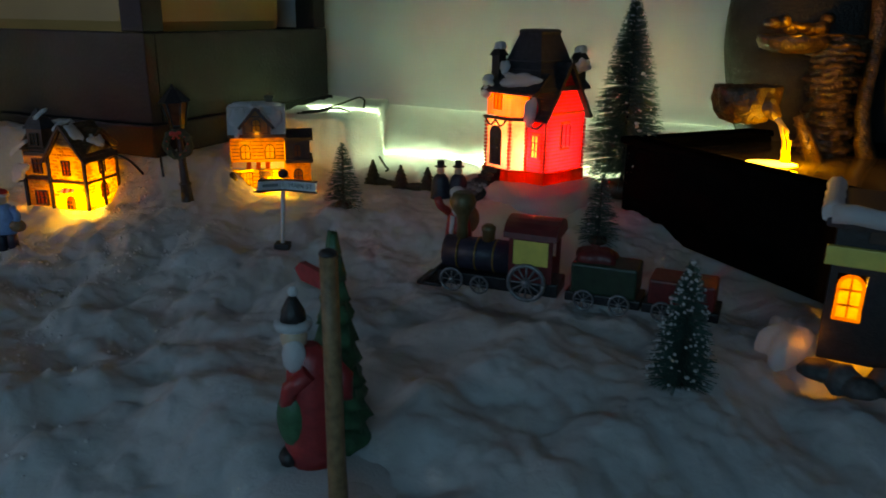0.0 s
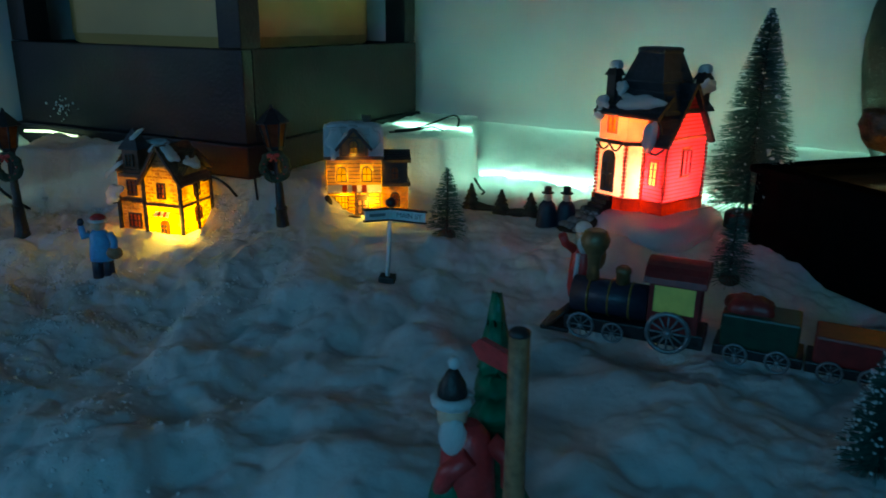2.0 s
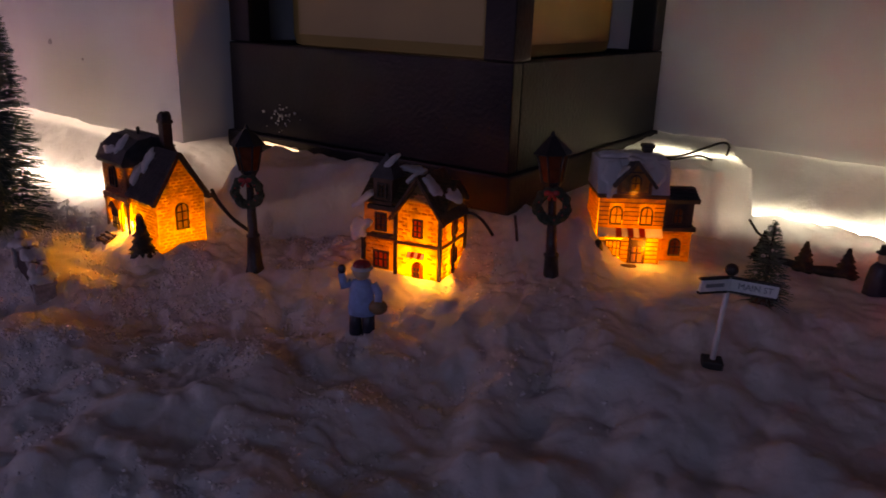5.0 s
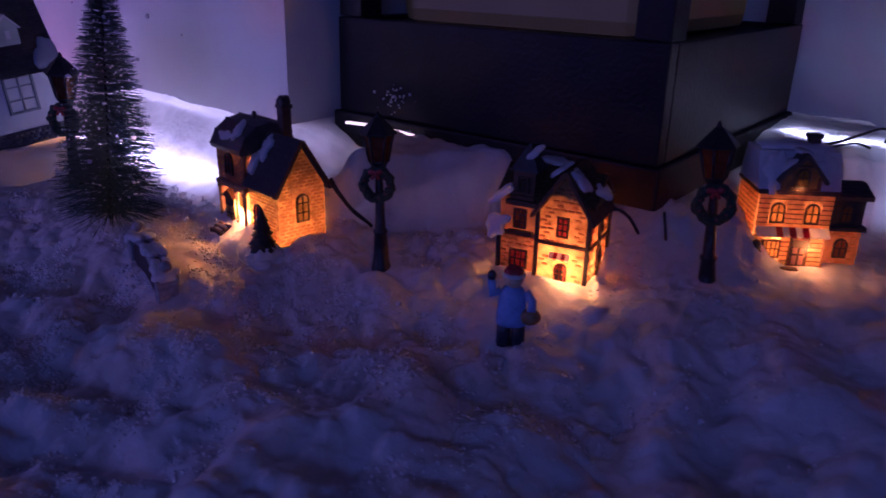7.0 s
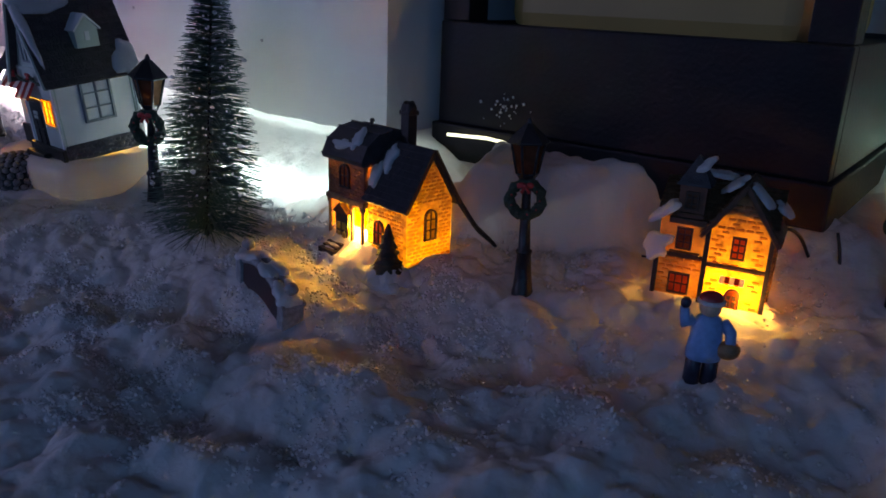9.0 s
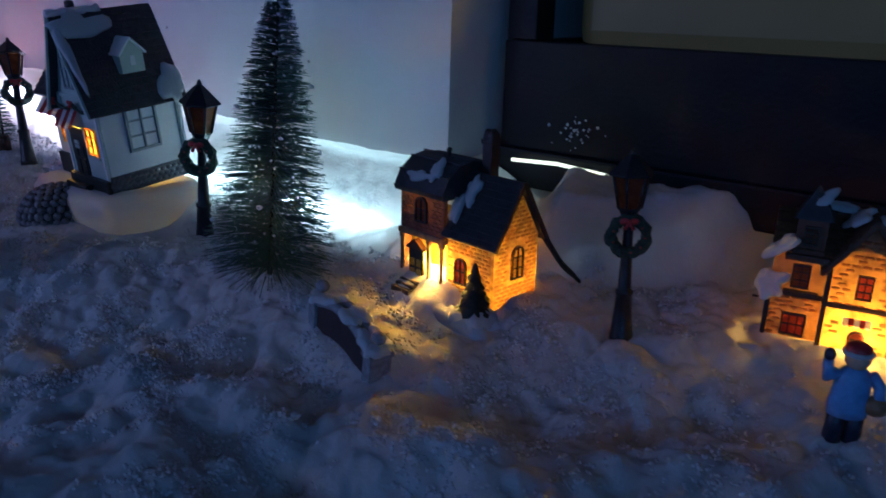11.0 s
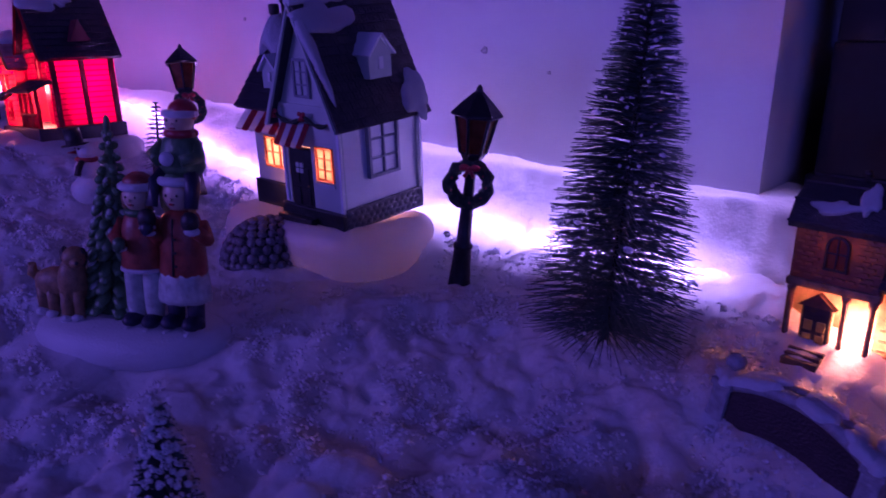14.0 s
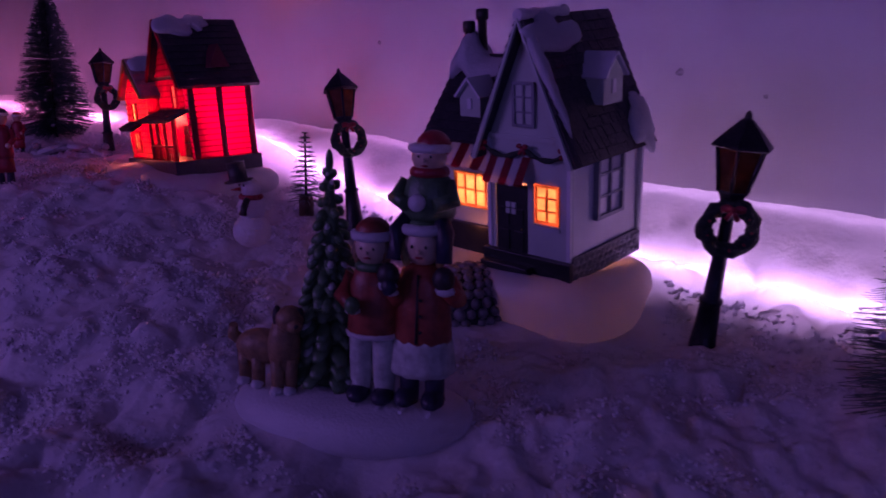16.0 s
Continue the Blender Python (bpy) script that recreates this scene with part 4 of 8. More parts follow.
    part("gable_roof", bm, M_ROOFBROWN, t, "brown shingled gable roof")
    bm = bm_new()
    slope(bm, frame_of((0.0, -0.018, 0.047), (1, 0, 0), (0, 0.020, 0.016)), 0.062, 0.0256, rows=8, seed=5)
    slope(bm, frame_of((0.0, 0.022, 0.047), (-1, 0, 0), (0, -0.020, 0.016)), 0.062, 0.0256, rows=8, seed=6)
    part("main_roof", bm, M_ROOFBROWN, t)
    for s in (-1, 1):
        bm = bm_new()
        a, b = Vector((0.013 + s * 0.0195, -0.0232, eave - 0.005)), Vector((0.013, -0.0232, peak + 0.0022))
        dv = (b - a).normalized()
        box(bm, -0.0013, -0.0009, 0, 0.0013, 0.0009, (b - a).length, 0, Matrix.Translation(a) @ dv.to_track_quat("Z", "Y").to_matrix().to_4x4())
        part("bargeboard", bm, M_BROWN, t)
    for m, rx, ry, h, sd in (
            (frame_of((-0.0255, -0.0205, 0.0475), (1, 0, 0.75), (0, 1, 0.3)), 0.0085, 0.006, 0.0028, 21),
            (frame_of((-0.0285, -0.0215, 0.0285), (1, 0, 0.35), (0, 0.5, 0.85)), 0.0075, 0.0075, 0.003, 22),
            (frame_of((-0.0115, -0.0125, 0.0715), (1, 0, 0.75), (0, 1, 0.5)), 0.0085, 0.004, 0.0025, 23),
            (frame_of((0.0065, -0.0085, 0.0640), (1, 0, 0.8), (0, 1, 0)), 0.0075, 0.010, 0.0022, 24),
            (frame_of((0.0195, -0.016, 0.0610), (1, 0, -0.95), (0, 1, 0)), 0.0075, 0.0065, 0.0025, 25),
            (frame_of((0.0300, -0.004, 0.0535), (1, 0, -0.95), (0, 1, 0)), 0.0065, 0.007, 0.0025, 26),
            (frame_of((-0.004, 0.004, 0.0655), (1, 0, 0), (0, 1, 0.1)), 0.010, 0.005, 0.002, 27)):
        bm = bm_new()
        blob(bm, m @ pose(0, 0, 0.001), rx, ry, h, sd)
        part("snow_patch", bm, M_CAP, t)
    bm = bm_new()
    tube(bm, [(-0.029, -0.0185, 0.021), (-0.033, -0.021, 0.0205), (-0.036, -0.0225, 0.021)], 0.0006)
    part("sign_bracket", bm, M_DARK, t)
    lamp_point("timbered_lamp", tuple(t.matrix_world @ Vector((0.013, -0.006, 0.009))), 0.28, AMBER)
    # added light with no fitting, warms the snow before the door
    lamp_point("timbered_door_lamp", tuple(t.matrix_world @ Vector((0.020, -0.026, 0.008))), 0.035, AMBER)


# dimmer copy of the lit shell: fainter glow put into the material
M_SHELLDIM = mat("dimmer_lit_porcelain", (0.30, 0.17, 0.08), 0.45, 0, 0.3, 130.0, 0.15, trans=(1.0, 0.50, 0.15), trans_mix=0.25, mottle=0.9)
M_ROOFBROWN = mat("brown_shingle", (0.10, 0.055, 0.028), 0.5, 0, 0.4, 260.0, 0.3, trans=(0.9, 0.45, 0.12), trans_mix=0.12)
timbered()


# ---------------------------------------------------------------- the clapboard shop
M_CLAP = mat("lit_clapboard", (0.46, 0.30, 0.13), 0.45, 0, 0.35, 150.0, 0.15, trans=(1.0, 0.70, 0.26), trans_mix=0.5, rand=0.3, mottle=0.75)


def shop():
    t = thing("lit_shop", "small amber-lit clapboard shop with striped awning and snowy roof", "miniature house", pose(-0.1655, 0.6735, 0.001, 0, 0, 11) @ Matrix.Diagonal((0.95, 0.95, 0.97, 1)), "miniature village houses")
    bm = bm_new()
    poly(bm, [(-0.026, -0.02, 0), (0.022, -0.02, 0), (0.022, -0.02, 0.049), (-0.026, -0.02, 0.049)])
    poly(bm, [(-0.026, 0.02, 0), (-0.026, -0.02, 0), (-0.026, -0.02, 0.049), (-0.026, 0.02, 0.049)])
    poly(bm, [(0.022, -0.02, 0), (0.022, 0.02, 0), (0.022, 0.02, 0.049), (0.022, -0.02, 0.049)])
    poly(bm, [(0.022, 0.02, 0), (-0.026, 0.02, 0), (-0.026, 0.02, 0.049), (0.022, 0.02, 0.049)])
    part("wall", bm, M_SHELL, t)
    holes = [(-0.0185, -0.0075, 0.0285, 0.0435), (0.0035, 0.0145, 0.0285, 0.0435), (-0.0015, 0.0105, 0, 0.019), (-0.0195, -0.0075, 0.005, 0.0175)]
    slats(t, pose(0, -0.0203, 0), -0.0255, 0.0215, 0.0, 0.048, 0.0032, M_CLAP, holes=holes)
    slats(t, pose(-0.0263, 0, 0, 0, 0, -90), -0.0195, 0.0195, 0.0, 0.048, 0.0032, M_CLAP)
    for x in (-0.013, 0.009):
        window(t, pose(x, -0.0206, 0.029), 0.0092, 0.0138, M_DARK, M_GLOWPANE, 2, 2, True)
    window(t, pose(-0.0135, -0.0206, 0.005), 0.0120, 0.0125, M_BROWN, M_GLOWPANE, 4, 2, label="bright shop window")
    door(t, pose(0.0045, -0.0206, 0.0), 0.0095, 0.018, M_BROWN, M_PINKPANE, label="brown panelled shop door")
    for x in (-0.0012, 0.0102, 0.0205):
        bm = bm_new()
        box(bm, x - 0.0007, -0.0222, 0, x + 0.0007, -0.0208, 0.021)
        part("pilaster", bm, M_BROWN if x < 0.02 else M_TAN, t)
    aw = awning(t, pose(-0.002, -0.0206, 0.0265), 0.047, 0.0045, 0.006, 11, (M_CAP, M_CAP))
    for k, ch in enumerate(aw.children):
        if k in (3, 5, 7):
            ch.data.materials.clear()
            ch.data.materials.append(M_RED)
    bm = bm_new()
    box(bm, -0.028, -0.023, 0.0485, 0.024, 0.022, 0.0515, bevel=0.0006)
    part("cornice", bm, M_BROWN, t)
    bm = bm_new()
    pts = [(-0.022, 0.0515), (0.021, 0.0515), (0.014, 0.0745), (-0.012, 0.0745)]
    prism(bm, pts, -0.024, 0.028, 0, pose(0, 0, 0, 0, 0, 90))
    bmesh.ops.recalc_face_normals(bm, faces=bm.faces[:])
    part("mansard_roof", bm, M_CAP, t, "mansard roof thick with snow")
    for m, rx, ry, h, sd in ((frame_of((-0.017, -0.0175, 0.0630), (1, 0, 0), (0, 0.010, 0.023)), 0.008, 0.0125, 0.0022, 31), (frame_of((0.0145, -0.0165, 0.0650), (1, 0, 0), (0, 0.010, 0.023)), 0.0062, 0.010, 0.0022, 32),
                             (frame_of((-0.002, 0.001, 0.0748), (1, 0, 0), (0, 1, 0)), 0.0225, 0.0115, 0.0032, 33)):
        bm = bm_new()
        blob(bm, m, rx, ry, h, sd)
        part("snow_patch", bm, M_CAP, t)
    bm = bm_new()
    prism(bm, [(-0.0125, 0.0515), (0.0125, 0.0515), (0.0125, 0.0600), (0.0, 0.0735), (-0.0125, 0.0600)], -0.0228, -0.004, 0, pose(-0.002, 0, 0))
    dm = part("dormer", bm, M_DORMER, t, "amber-lit clapboard dormer")
    window(dm, pose(-0.002, -0.0230, 0.0535), 0.0082, 0.0125, M_DARK, M_GLOWPANE, 2, 2, True)
    for z in (0.0520, 0.0670):
        bm = bm_new()
        box(bm, -0.0125 if z < 0.06 else -0.0070, -0.0236, z, 0.0085 if z < 0.06 else 0.0030, -0.0229, z + 0.0011)
        part("dormer_moulding", bm, M_BROWN, dm)
    for x in (-0.0128, 0.0088):
        bm = bm_new()
        box(bm, x - 0.0010, -0.0238, 0.0520, x + 0.0010, -0.0229, 0.0605)
        part("dormer_post", bm, M_BROWN, dm)
    for s in (-1, 1):
        bm = bm_new()
        a, b = Vector((-0.002 + s * 0.0155, -0.0248, 0.0570)), Vector((-0.002, -0.0248, 0.0748))
        dv = (b - a).normalized()
        box(bm, 0, -0.0013, -0.0012, (b - a).length, 0.019, 0.0012, 0, frame_of(a, dv, (0, 1, 0)))
        part("dormer_roof", bm, M_ROOF, dm)
        bm = bm_new()
        c = a.lerp(b, 0.45) + Vector((0, 0.009, 0.0012))
        blob(bm, frame_of(c, dv, (0, 1, 0) if s < 0 else (0, -1, 0)), 0.0060, 0.0075, 0.0020, 35 + s)
        part("snow_patch", bm, M_CAP, dm)
    bm = bm_new()
    blob(bm, frame_of((-0.002, -0.014, 0.0750), (1, 0, -0.1), (0, 1, 0)), 0.0050, 0.0070, 0.0018, 34)
    part("snow_patch", bm, M_CAP, t)
    bm = bm_new()
    box(bm, 0.0065, -0.002, 0.073, 0.0135, 0.005, 0.081, bevel=0.0004)
    box(bm, 0.0055, -0.003, 0.081, 0.0145, 0.006, 0.084, bevel=0.0008)
    part("chimney", bm, M_DARK, t)
    # annex
    bm = bm_new()
    poly(bm, [(0.022, -0.014, 0), (0.046, -0.014, 0), (0.046, -0.014, 0.024), (0.022, -0.014, 0.024)])
    poly(bm, [(0.046, -0.014, 0), (0.046, 0.018, 0), (0.046, 0.018, 0.024), (0.046, -0.014, 0.024)])
    part("annex_wall", bm, M_SHELLDIM, t)
    bm = bm_new()
    box(bm, 0.0225, -0.0135, 0.0265, 0.0455, 0.018, 0.047, bevel=0.0004)
    part("annex_upper", bm, M_DARK, t)
    bm = bm_new()
    box(bm, 0.022, -0.0165, 0.0235, 0.048, 0.02, 0.0268, bevel=0.0006)
    part("annex_cornice", bm, M_DARK, t)
    bm = bm_new()
    slope(bm, frame_of((0.035, -0.017, 0.046), (1, 0, 0), (0, 0.018, 0.0065)), 0.027, 0.019, rows=5, seed=12)
    slope(bm, frame_of((0.035, 0.02, 0.046), (-1, 0, 0), (0, -0.018, 0.0065)), 0.027, 0.019, rows=5, seed=13)
    part("annex_roof", bm, M_ROOF, t)
    window(t, pose(0.034, -0.0143, 0.005), 0.0088, 0.0135, M_DARK, M_DARKGLASS, 2, 2, True)
    window(t, pose(0.034, -0.0139, 0.029), 0.0075, 0.0125, M_DARK, M_DARKGLASS, 2, 2, True)
    bricks(t, pose(0, -0.0142, 0), 0.0225, 0.0455, 0.0, lambda x: 0.0235, [(0.029, 0.039, 0.004, 0.019)], M_BRICK, seed=15, skip=0.2, bw=0.0036, bh=0.0015, px=0.0047, pz=0.0025)
    bm = bm_new()
    lathe(bm, [(0.002, 0), (0.0042, 0.003), (0.0045, 0.010), (0.0038, 0.016), (0.002, 0.0195), (0.0004, 0.0205)], 12, 0, pose(-0.0255, -0.0275, -0.001))
    part("bush", bm, M_BUSH, t)
    bm = bm_new()
    box(bm, -0.010, -0.031, -0.002, 0.0035, -0.026, 0.001, bevel=0.0006)
    part("doorstep", bm, M_BROWN, t)
    lamp_point("shop_lamp", tuple(t.matrix_world @ Vector((-0.002, -0.004, 0.010))), 0.44, (1.0, 0.58, 0.15))
    # added fill in front of the dormer, no real lamp hangs there
    lamp_point("dormer_lamp", tuple(t.matrix_world @ Vector((-0.002, -0.0260, 0.0530))), 0.004, AMBER, 0.002)
    lamp_point("annex_lamp", tuple(t.matrix_world @ Vector((0.036, 0.004, 0.010))), 0.020, AMBER)
    # added unseen light for the amber spill outside the shop door
    lamp_point("shop_door_lamp", tuple(t.matrix_world @ Vector((0.012, -0.027, 0.012))), 0.045, AMBER)


shop()


# ---------------------------------------------------------------- street lamps
def street_lamp(m, turn):
    t = thing("street_lamp", "black toy street lamp with a green wreath and red bow", "street lamp", m, "street lamps")
    bm = bm_new()
    lathe(bm, [(0.0062, -0.004), (0.0062, 0.0), (0.0055, 0.002), (0.0046, 0.012), (0.0040, 0.022), (0.0046, 0.0225), (0.0046, 0.024), (0.0034, 0.0248), (0.0031, 0.036),
               (0.0024, 0.055), (0.0026, 0.060), (0.0040, 0.0622), (0.0040, 0.0635)], 12)
    part("post", bm, M_IRON, t)
    g = bm_new()
    lathe(g, [(0.0040, 0.0), (0.0046, 0.0015), (0.0060, 0.004), (0.0060, 0.0045)], 6, square=True)
    cage = sub("lantern_base", g, M_IRON, t, pose(0, 0, 0.0632, 0, 0, turn))
    for k in range(6):
        a, b = radians(60 * k), radians(60 * k + 60)
        bm = bm_new()
        rod(bm, (0.0058 * math.cos(a), 0.0058 * math.sin(a), 0.0040), (0.0092 * math.cos(a), 0.0092 * math.sin(a), 0.0205), 0.0007, seg=6)
        part("cage_bar", bm, M_IRON, cage)
        bm = bm_new()
        q = [(0.0054, a, 0.0044), (0.0054, b, 0.0044), (0.0087, b, 0.0203), (0.0087, a, 0.0203)]
        bm.faces.new([bm.verts.new((r * math.cos(c), r * math.sin(c), z)) for r, c, z in q])
        part("pane", bm, M_PANE, cage)
    bm = bm_new()
    lathe(bm, [(0.0110, 0.0), (0.0118, 0.0006), (0.0112, 0.0016), (0.0070, 0.0060), (0.0026, 0.0102), (0.0016, 0.0108), (0.0013, 0.0125), (0.0004, 0.0138)], 6, square=True)
    sub("cap", bm, M_IRON, t, pose(0, 0, 0.0838, 0, 0, turn))
    # wreath
    bm = bm_new()
    rng = random.Random(7)
    n, k = 30, 10
    rings = []
    for i in range(n):
        a = 2 * math.pi * i / n
        rings.append([])
        for j in range(k):
            b = 2 * math.pi * j / k
            r = 0.0029 * (1 + 0.28 * rng.uniform(-1, 1))
            R = 0.0086 + r * math.cos(b)
            rings[-1].append(bm.verts.new((R * math.cos(a), r * math.sin(b), R * math.sin(a))))
    for i in range(n):
        for j in range(k):
            p, q = rings[i], rings[(i + 1) % n]
            bm.faces.new((p[j], q[j], q[(j + 1) % k], p[(j + 1) % k]))
    w = sub("wreath", bm, M_WREATH, t, pose(0, -0.0046, 0.0540))
    bm = bm_new()
    for s in (-1, 1):
        ball(bm, s * 0.0024, -0.0028, 0.0082, 0.0024, 0.0010, 0.0016, seg=8)
        rod(bm, (0, -0.0030, 0.0078), (s * 0.0022, -0.0032, 0.0040), 0.0008, 0.0010, seg=6)
    ball(bm, 0, -0.0034, 0.0080, 0.0011, seg=8)
    part("bow", bm, M_RED, w)
    for i in range(9):
        a = 0.7 * i
        bm = bm_new()
        ball(bm, 0.0079 * math.cos(a), -0.0025, 0.0079 * math.sin(a), 0.0006, seg=6)
        part("berry", bm, M_RED, w)
    return t


def lean(base, top, turn):
    """A pose standing at base with its axis towards top."""
    d = (Vector(top) - Vector(base)).normalized()
    q = Vector((0, 0, 1)).rotation_difference(d)
    return Matrix.Translation(base) @ q.to_matrix().to_4x4() @ pose(0, 0, 0, 0, 0, turn)


LAMP = street_lamp(lean((-0.7025, 0.6535, -0.006), (-0.6935, 0.6460, 0.1), 8), 12)
for b, tp, tn, size in (((-0.4105, 0.579, -0.004), (-0.414, 0.583, 0.1), 4, 1.0), ((-0.2125, 0.608, -0.009), (-0.219, 0.613, 0.1), 2, 1.09),
                        ((-0.917, 0.728, 0.022), (-0.936, 0.744, 0.12), 50, 1.06), ((-1.243, 0.872, 0.035), (-1.252, 0.880, 0.132), 70, 1.06)):
    LAMP.scale = (size, size, size)
    copy_thing(LAMP, lean(b, tp, tn))
LAMP.scale = (1.17, 1.17, 1.17)


# ---------------------------------------------------------------- bottle-brush trees
def brush_tree(name, label, m, H, R, n_layers, per, flecks, seed, group="bottle-brush trees", z0=0.10, thin=0.00028, gap=0.45, frost=0.0, base=True):
    rng = random.Random(seed)
    t = thing(name, label, "tree", m, group)
    bm = bm_new()
    rod(bm, (0, 0, -0.014), (0, 0, H), 0.0011 + R * 0.018, 0.0006, seg=8)
    part("trunk", bm, M_WIRE, t)
    V, F, tips = [], [], []
    for i in range(n_layers):
        f = i / (n_layers - 1)
        zc = H * (z0 + (1 - z0) * f)
        L = R * (1 - f) ** 0.80 * (1.0 if f > 0.06 else 0.86) + 0.0022
        for k in range(per):
            a = 2 * math.pi * (k + rng.uniform(-0.4, 0.4)) / per + i * 0.7
            l = L * rng.uniform(0.80, 1.04)
            z = zc + rng.uniform(-1, 1) * gap * H * (1 - z0) / n_layers
            up = rng.uniform(-0.10, 0.16) + (0.12 if f > 0.5 else 0.0) - (0.12 if f < 0.08 else 0)
            d = Vector((math.cos(a), math.sin(a), up)).normalized()
            s = Vector((-math.sin(a), math.cos(a), 0))
            u = d.cross(s)
            o = Vector((0, 0, z))
            bend = Vector((0, 0, -0.06 * l + rng.uniform(-0.02, 0.02) * l))
            w0, w1 = thin * 1.25, thin * 0.8
            i0 = len(V)
            mid, tip = o + d * l * 0.55 - bend * 0.2, o + d * l + bend
            for c, w in ((o, w0), (mid, w0), (tip, w1)):
                V += [c + s * w, c + u * w * 0.9 - s * w * 0.5, c - u * w * 0.9 - s * w * 0.5]
            for b in (0, 3):
                for j in range(3):
                    q = (j + 1) % 3
                    F.append((i0 + b + j, i0 + b + q, i0 + b + 3 + q, i0 + b + 3 + j))
            F.append((i0 + 8, i0 + 7, i0 + 6))
            tips.append((tip, d))
    me = bpy.data.meshes.new("bristles")
    me.from_pydata([tuple(v) for v in V], [], F)
    me.materials.append(M_NEEDLE)
    br = new("bristles", me)
    br.parent = t
    tagged(br, kind="stuff")
    for p, d in rng.sample(tips, min(flecks, len(tips))):
        bm = bm_new()
        r = rng.uniform(0.0008, 0.0019) * (0.7 + 0.3 * H / 0.16)
        c = p - d * rng.uniform(0.0, 0.004)
        bmesh.ops.create_icosphere(bm, subdivisions=1, radius=r)
        for v in bm.verts:
            v.co = Vector((v.co.x * rng.uniform(0.7, 1.5), v.co.y * rng.uniform(0.7, 1.4), v.co.z * rng.uniform(0.5, 1.1))) + c
        part("snow_fleck", bm, M_CAP, t)
    if frost:
        bm = bm_new()
        for p, d in rng.sample(tips, int(frost * len(tips))):
            r = rng.uniform(0.0004, 0.0009)
            v = bmesh.ops.create_icosphere(bm, subdivisions=1, radius=r)["verts"]
            bmesh.ops.translate(bm, vec=p - d * 0.0006, verts=v)
        tagged(part("frost", bm, M_CAP, t, "white frosting on the bristle tips"), kind="stuff")
    if base:
        bm = bm_new()
        lathe(bm, [(R * 0.42, -0.006), (R * 0.42, 0.004), (R * 0.36, 0.007), (R * 0.1, 0.0075)], 16)
        part("base", bm, M_BROWN, t, "round wooden base sunk in the snow")
    return t


brush_tree("bottle_brush_tree", "tall green bottle-brush tree with white snow flecks", lean((-0.6185, 0.587, -0.011), (-0.6105, 0.5995, 0.16), 0), 0.182, 0.0395, 44, 66, 40, 11, thin=0.00021, gap=0.40, frost=0.10, base=False)
brush_tree("bottle_brush_tree", "tall dark bottle-brush tree beside the red house", pose(0.154, 0.641, 0.010), 0.160, 0.038, 40, 74, 50, 12, thin=0.00022, gap=0.42, frost=0.07)
brush_tree("bottle_brush_tree", "small dark bottle-brush tree behind the signpost", pose(-0.082, 0.600, -0.002), 0.054, 0.0165, 13, 40, 6, 13, thin=0.00022, frost=0.04)
brush_tree("bottle_brush_tree", "small bottle-brush tree between train and planter", pose(0.117, 0.545, -0.012), 0.053, 0.0165, 13, 40, 6, 14, thin=0.00022, frost=0.04)
brush_tree("bottle_brush_tree", "small frosted bottle-brush tree in the open snow", pose(0.113, 0.322, -0.018), 0.066, 0.0165, 20, 60, 14, 15, thin=0.00024, frost=0.30)
brush_tree("bottle_brush_tree", "small frosted bottle-brush tree at the table's front", pose(-0.689, 0.376, -0.018), 0.074, 0.014, 22, 64, 24, 16, thin=0.00026, frost=0.75)
brush_tree("bottle_brush_tree", "thin open bottle-brush tree behind the snowman", pose(-0.968, 0.756, 0.028), 0.051, 0.0125, 15, 16, 3, 17, thin=0.00024, gap=0.12)
brush_tree("bottle_brush_tree", "tall dark bottle-brush tree beside the far lamp", pose(-1.36, 0.925, 0.036), 0.165, 0.043, 40, 76, 30, 18, thin=0.00024, gap=0.45, frost=0.07)


# ---------------------------------------------------------------- the white house with awnings
def cobbles(parent, m, w, d, n, seed, h=0.0016, name="cobble"):
    """A fan of rounded stones on a moulded path."""
    rng = random.Random(seed)
    ny = max(2, int(n * d / w))
    for j in range(ny):
        for i in range(n):
            x = -w / 2 + w * (i + 0.5 + 0.5 * (j % 2) * (1 if i < n - 1 else 0) + rng.uniform(-0.12, 0.12)) / n
            y = -d / 2 + d * (j + 0.5 + rng.uniform(-0.12, 0.12)) / ny
            z = 0.0014 * (1 - (2 * x / w) ** 2)
            bm = bm_new()
            ball(bm, 0, 0, 0, w / n * 0.58 * rng.uniform(0.85, 1.1), d / ny * 0.58 * rng.uniform(0.85, 1.1), h, seg=8)
            sub(name, bm, M_COBBLE, parent, m @ pose(x, y, z, 0, 0, rng.uniform(-25, 25)))


def bargeboards(t, cx, half, y, eave, peak, material, over=0.004, w=0.0012):
    k = (peak - eave) / half
    L = math.hypot(1, k)
    for s in (-1, 1):
        bm = bm_new()
        ax, az = cx + s * (half + over), eave - over * k
        dx, dz = -s * k / L * 2.2 * w, -1 / L * 2.2 * w          # inward, square to the slope
        prism(bm, [(ax, az), (cx, peak), (cx, peak + dz * 2.4), (ax + dx, az + dz * 0.4)], y - 0.0008, y + 0.0008)
        part("bargeboard", bm, material, t)


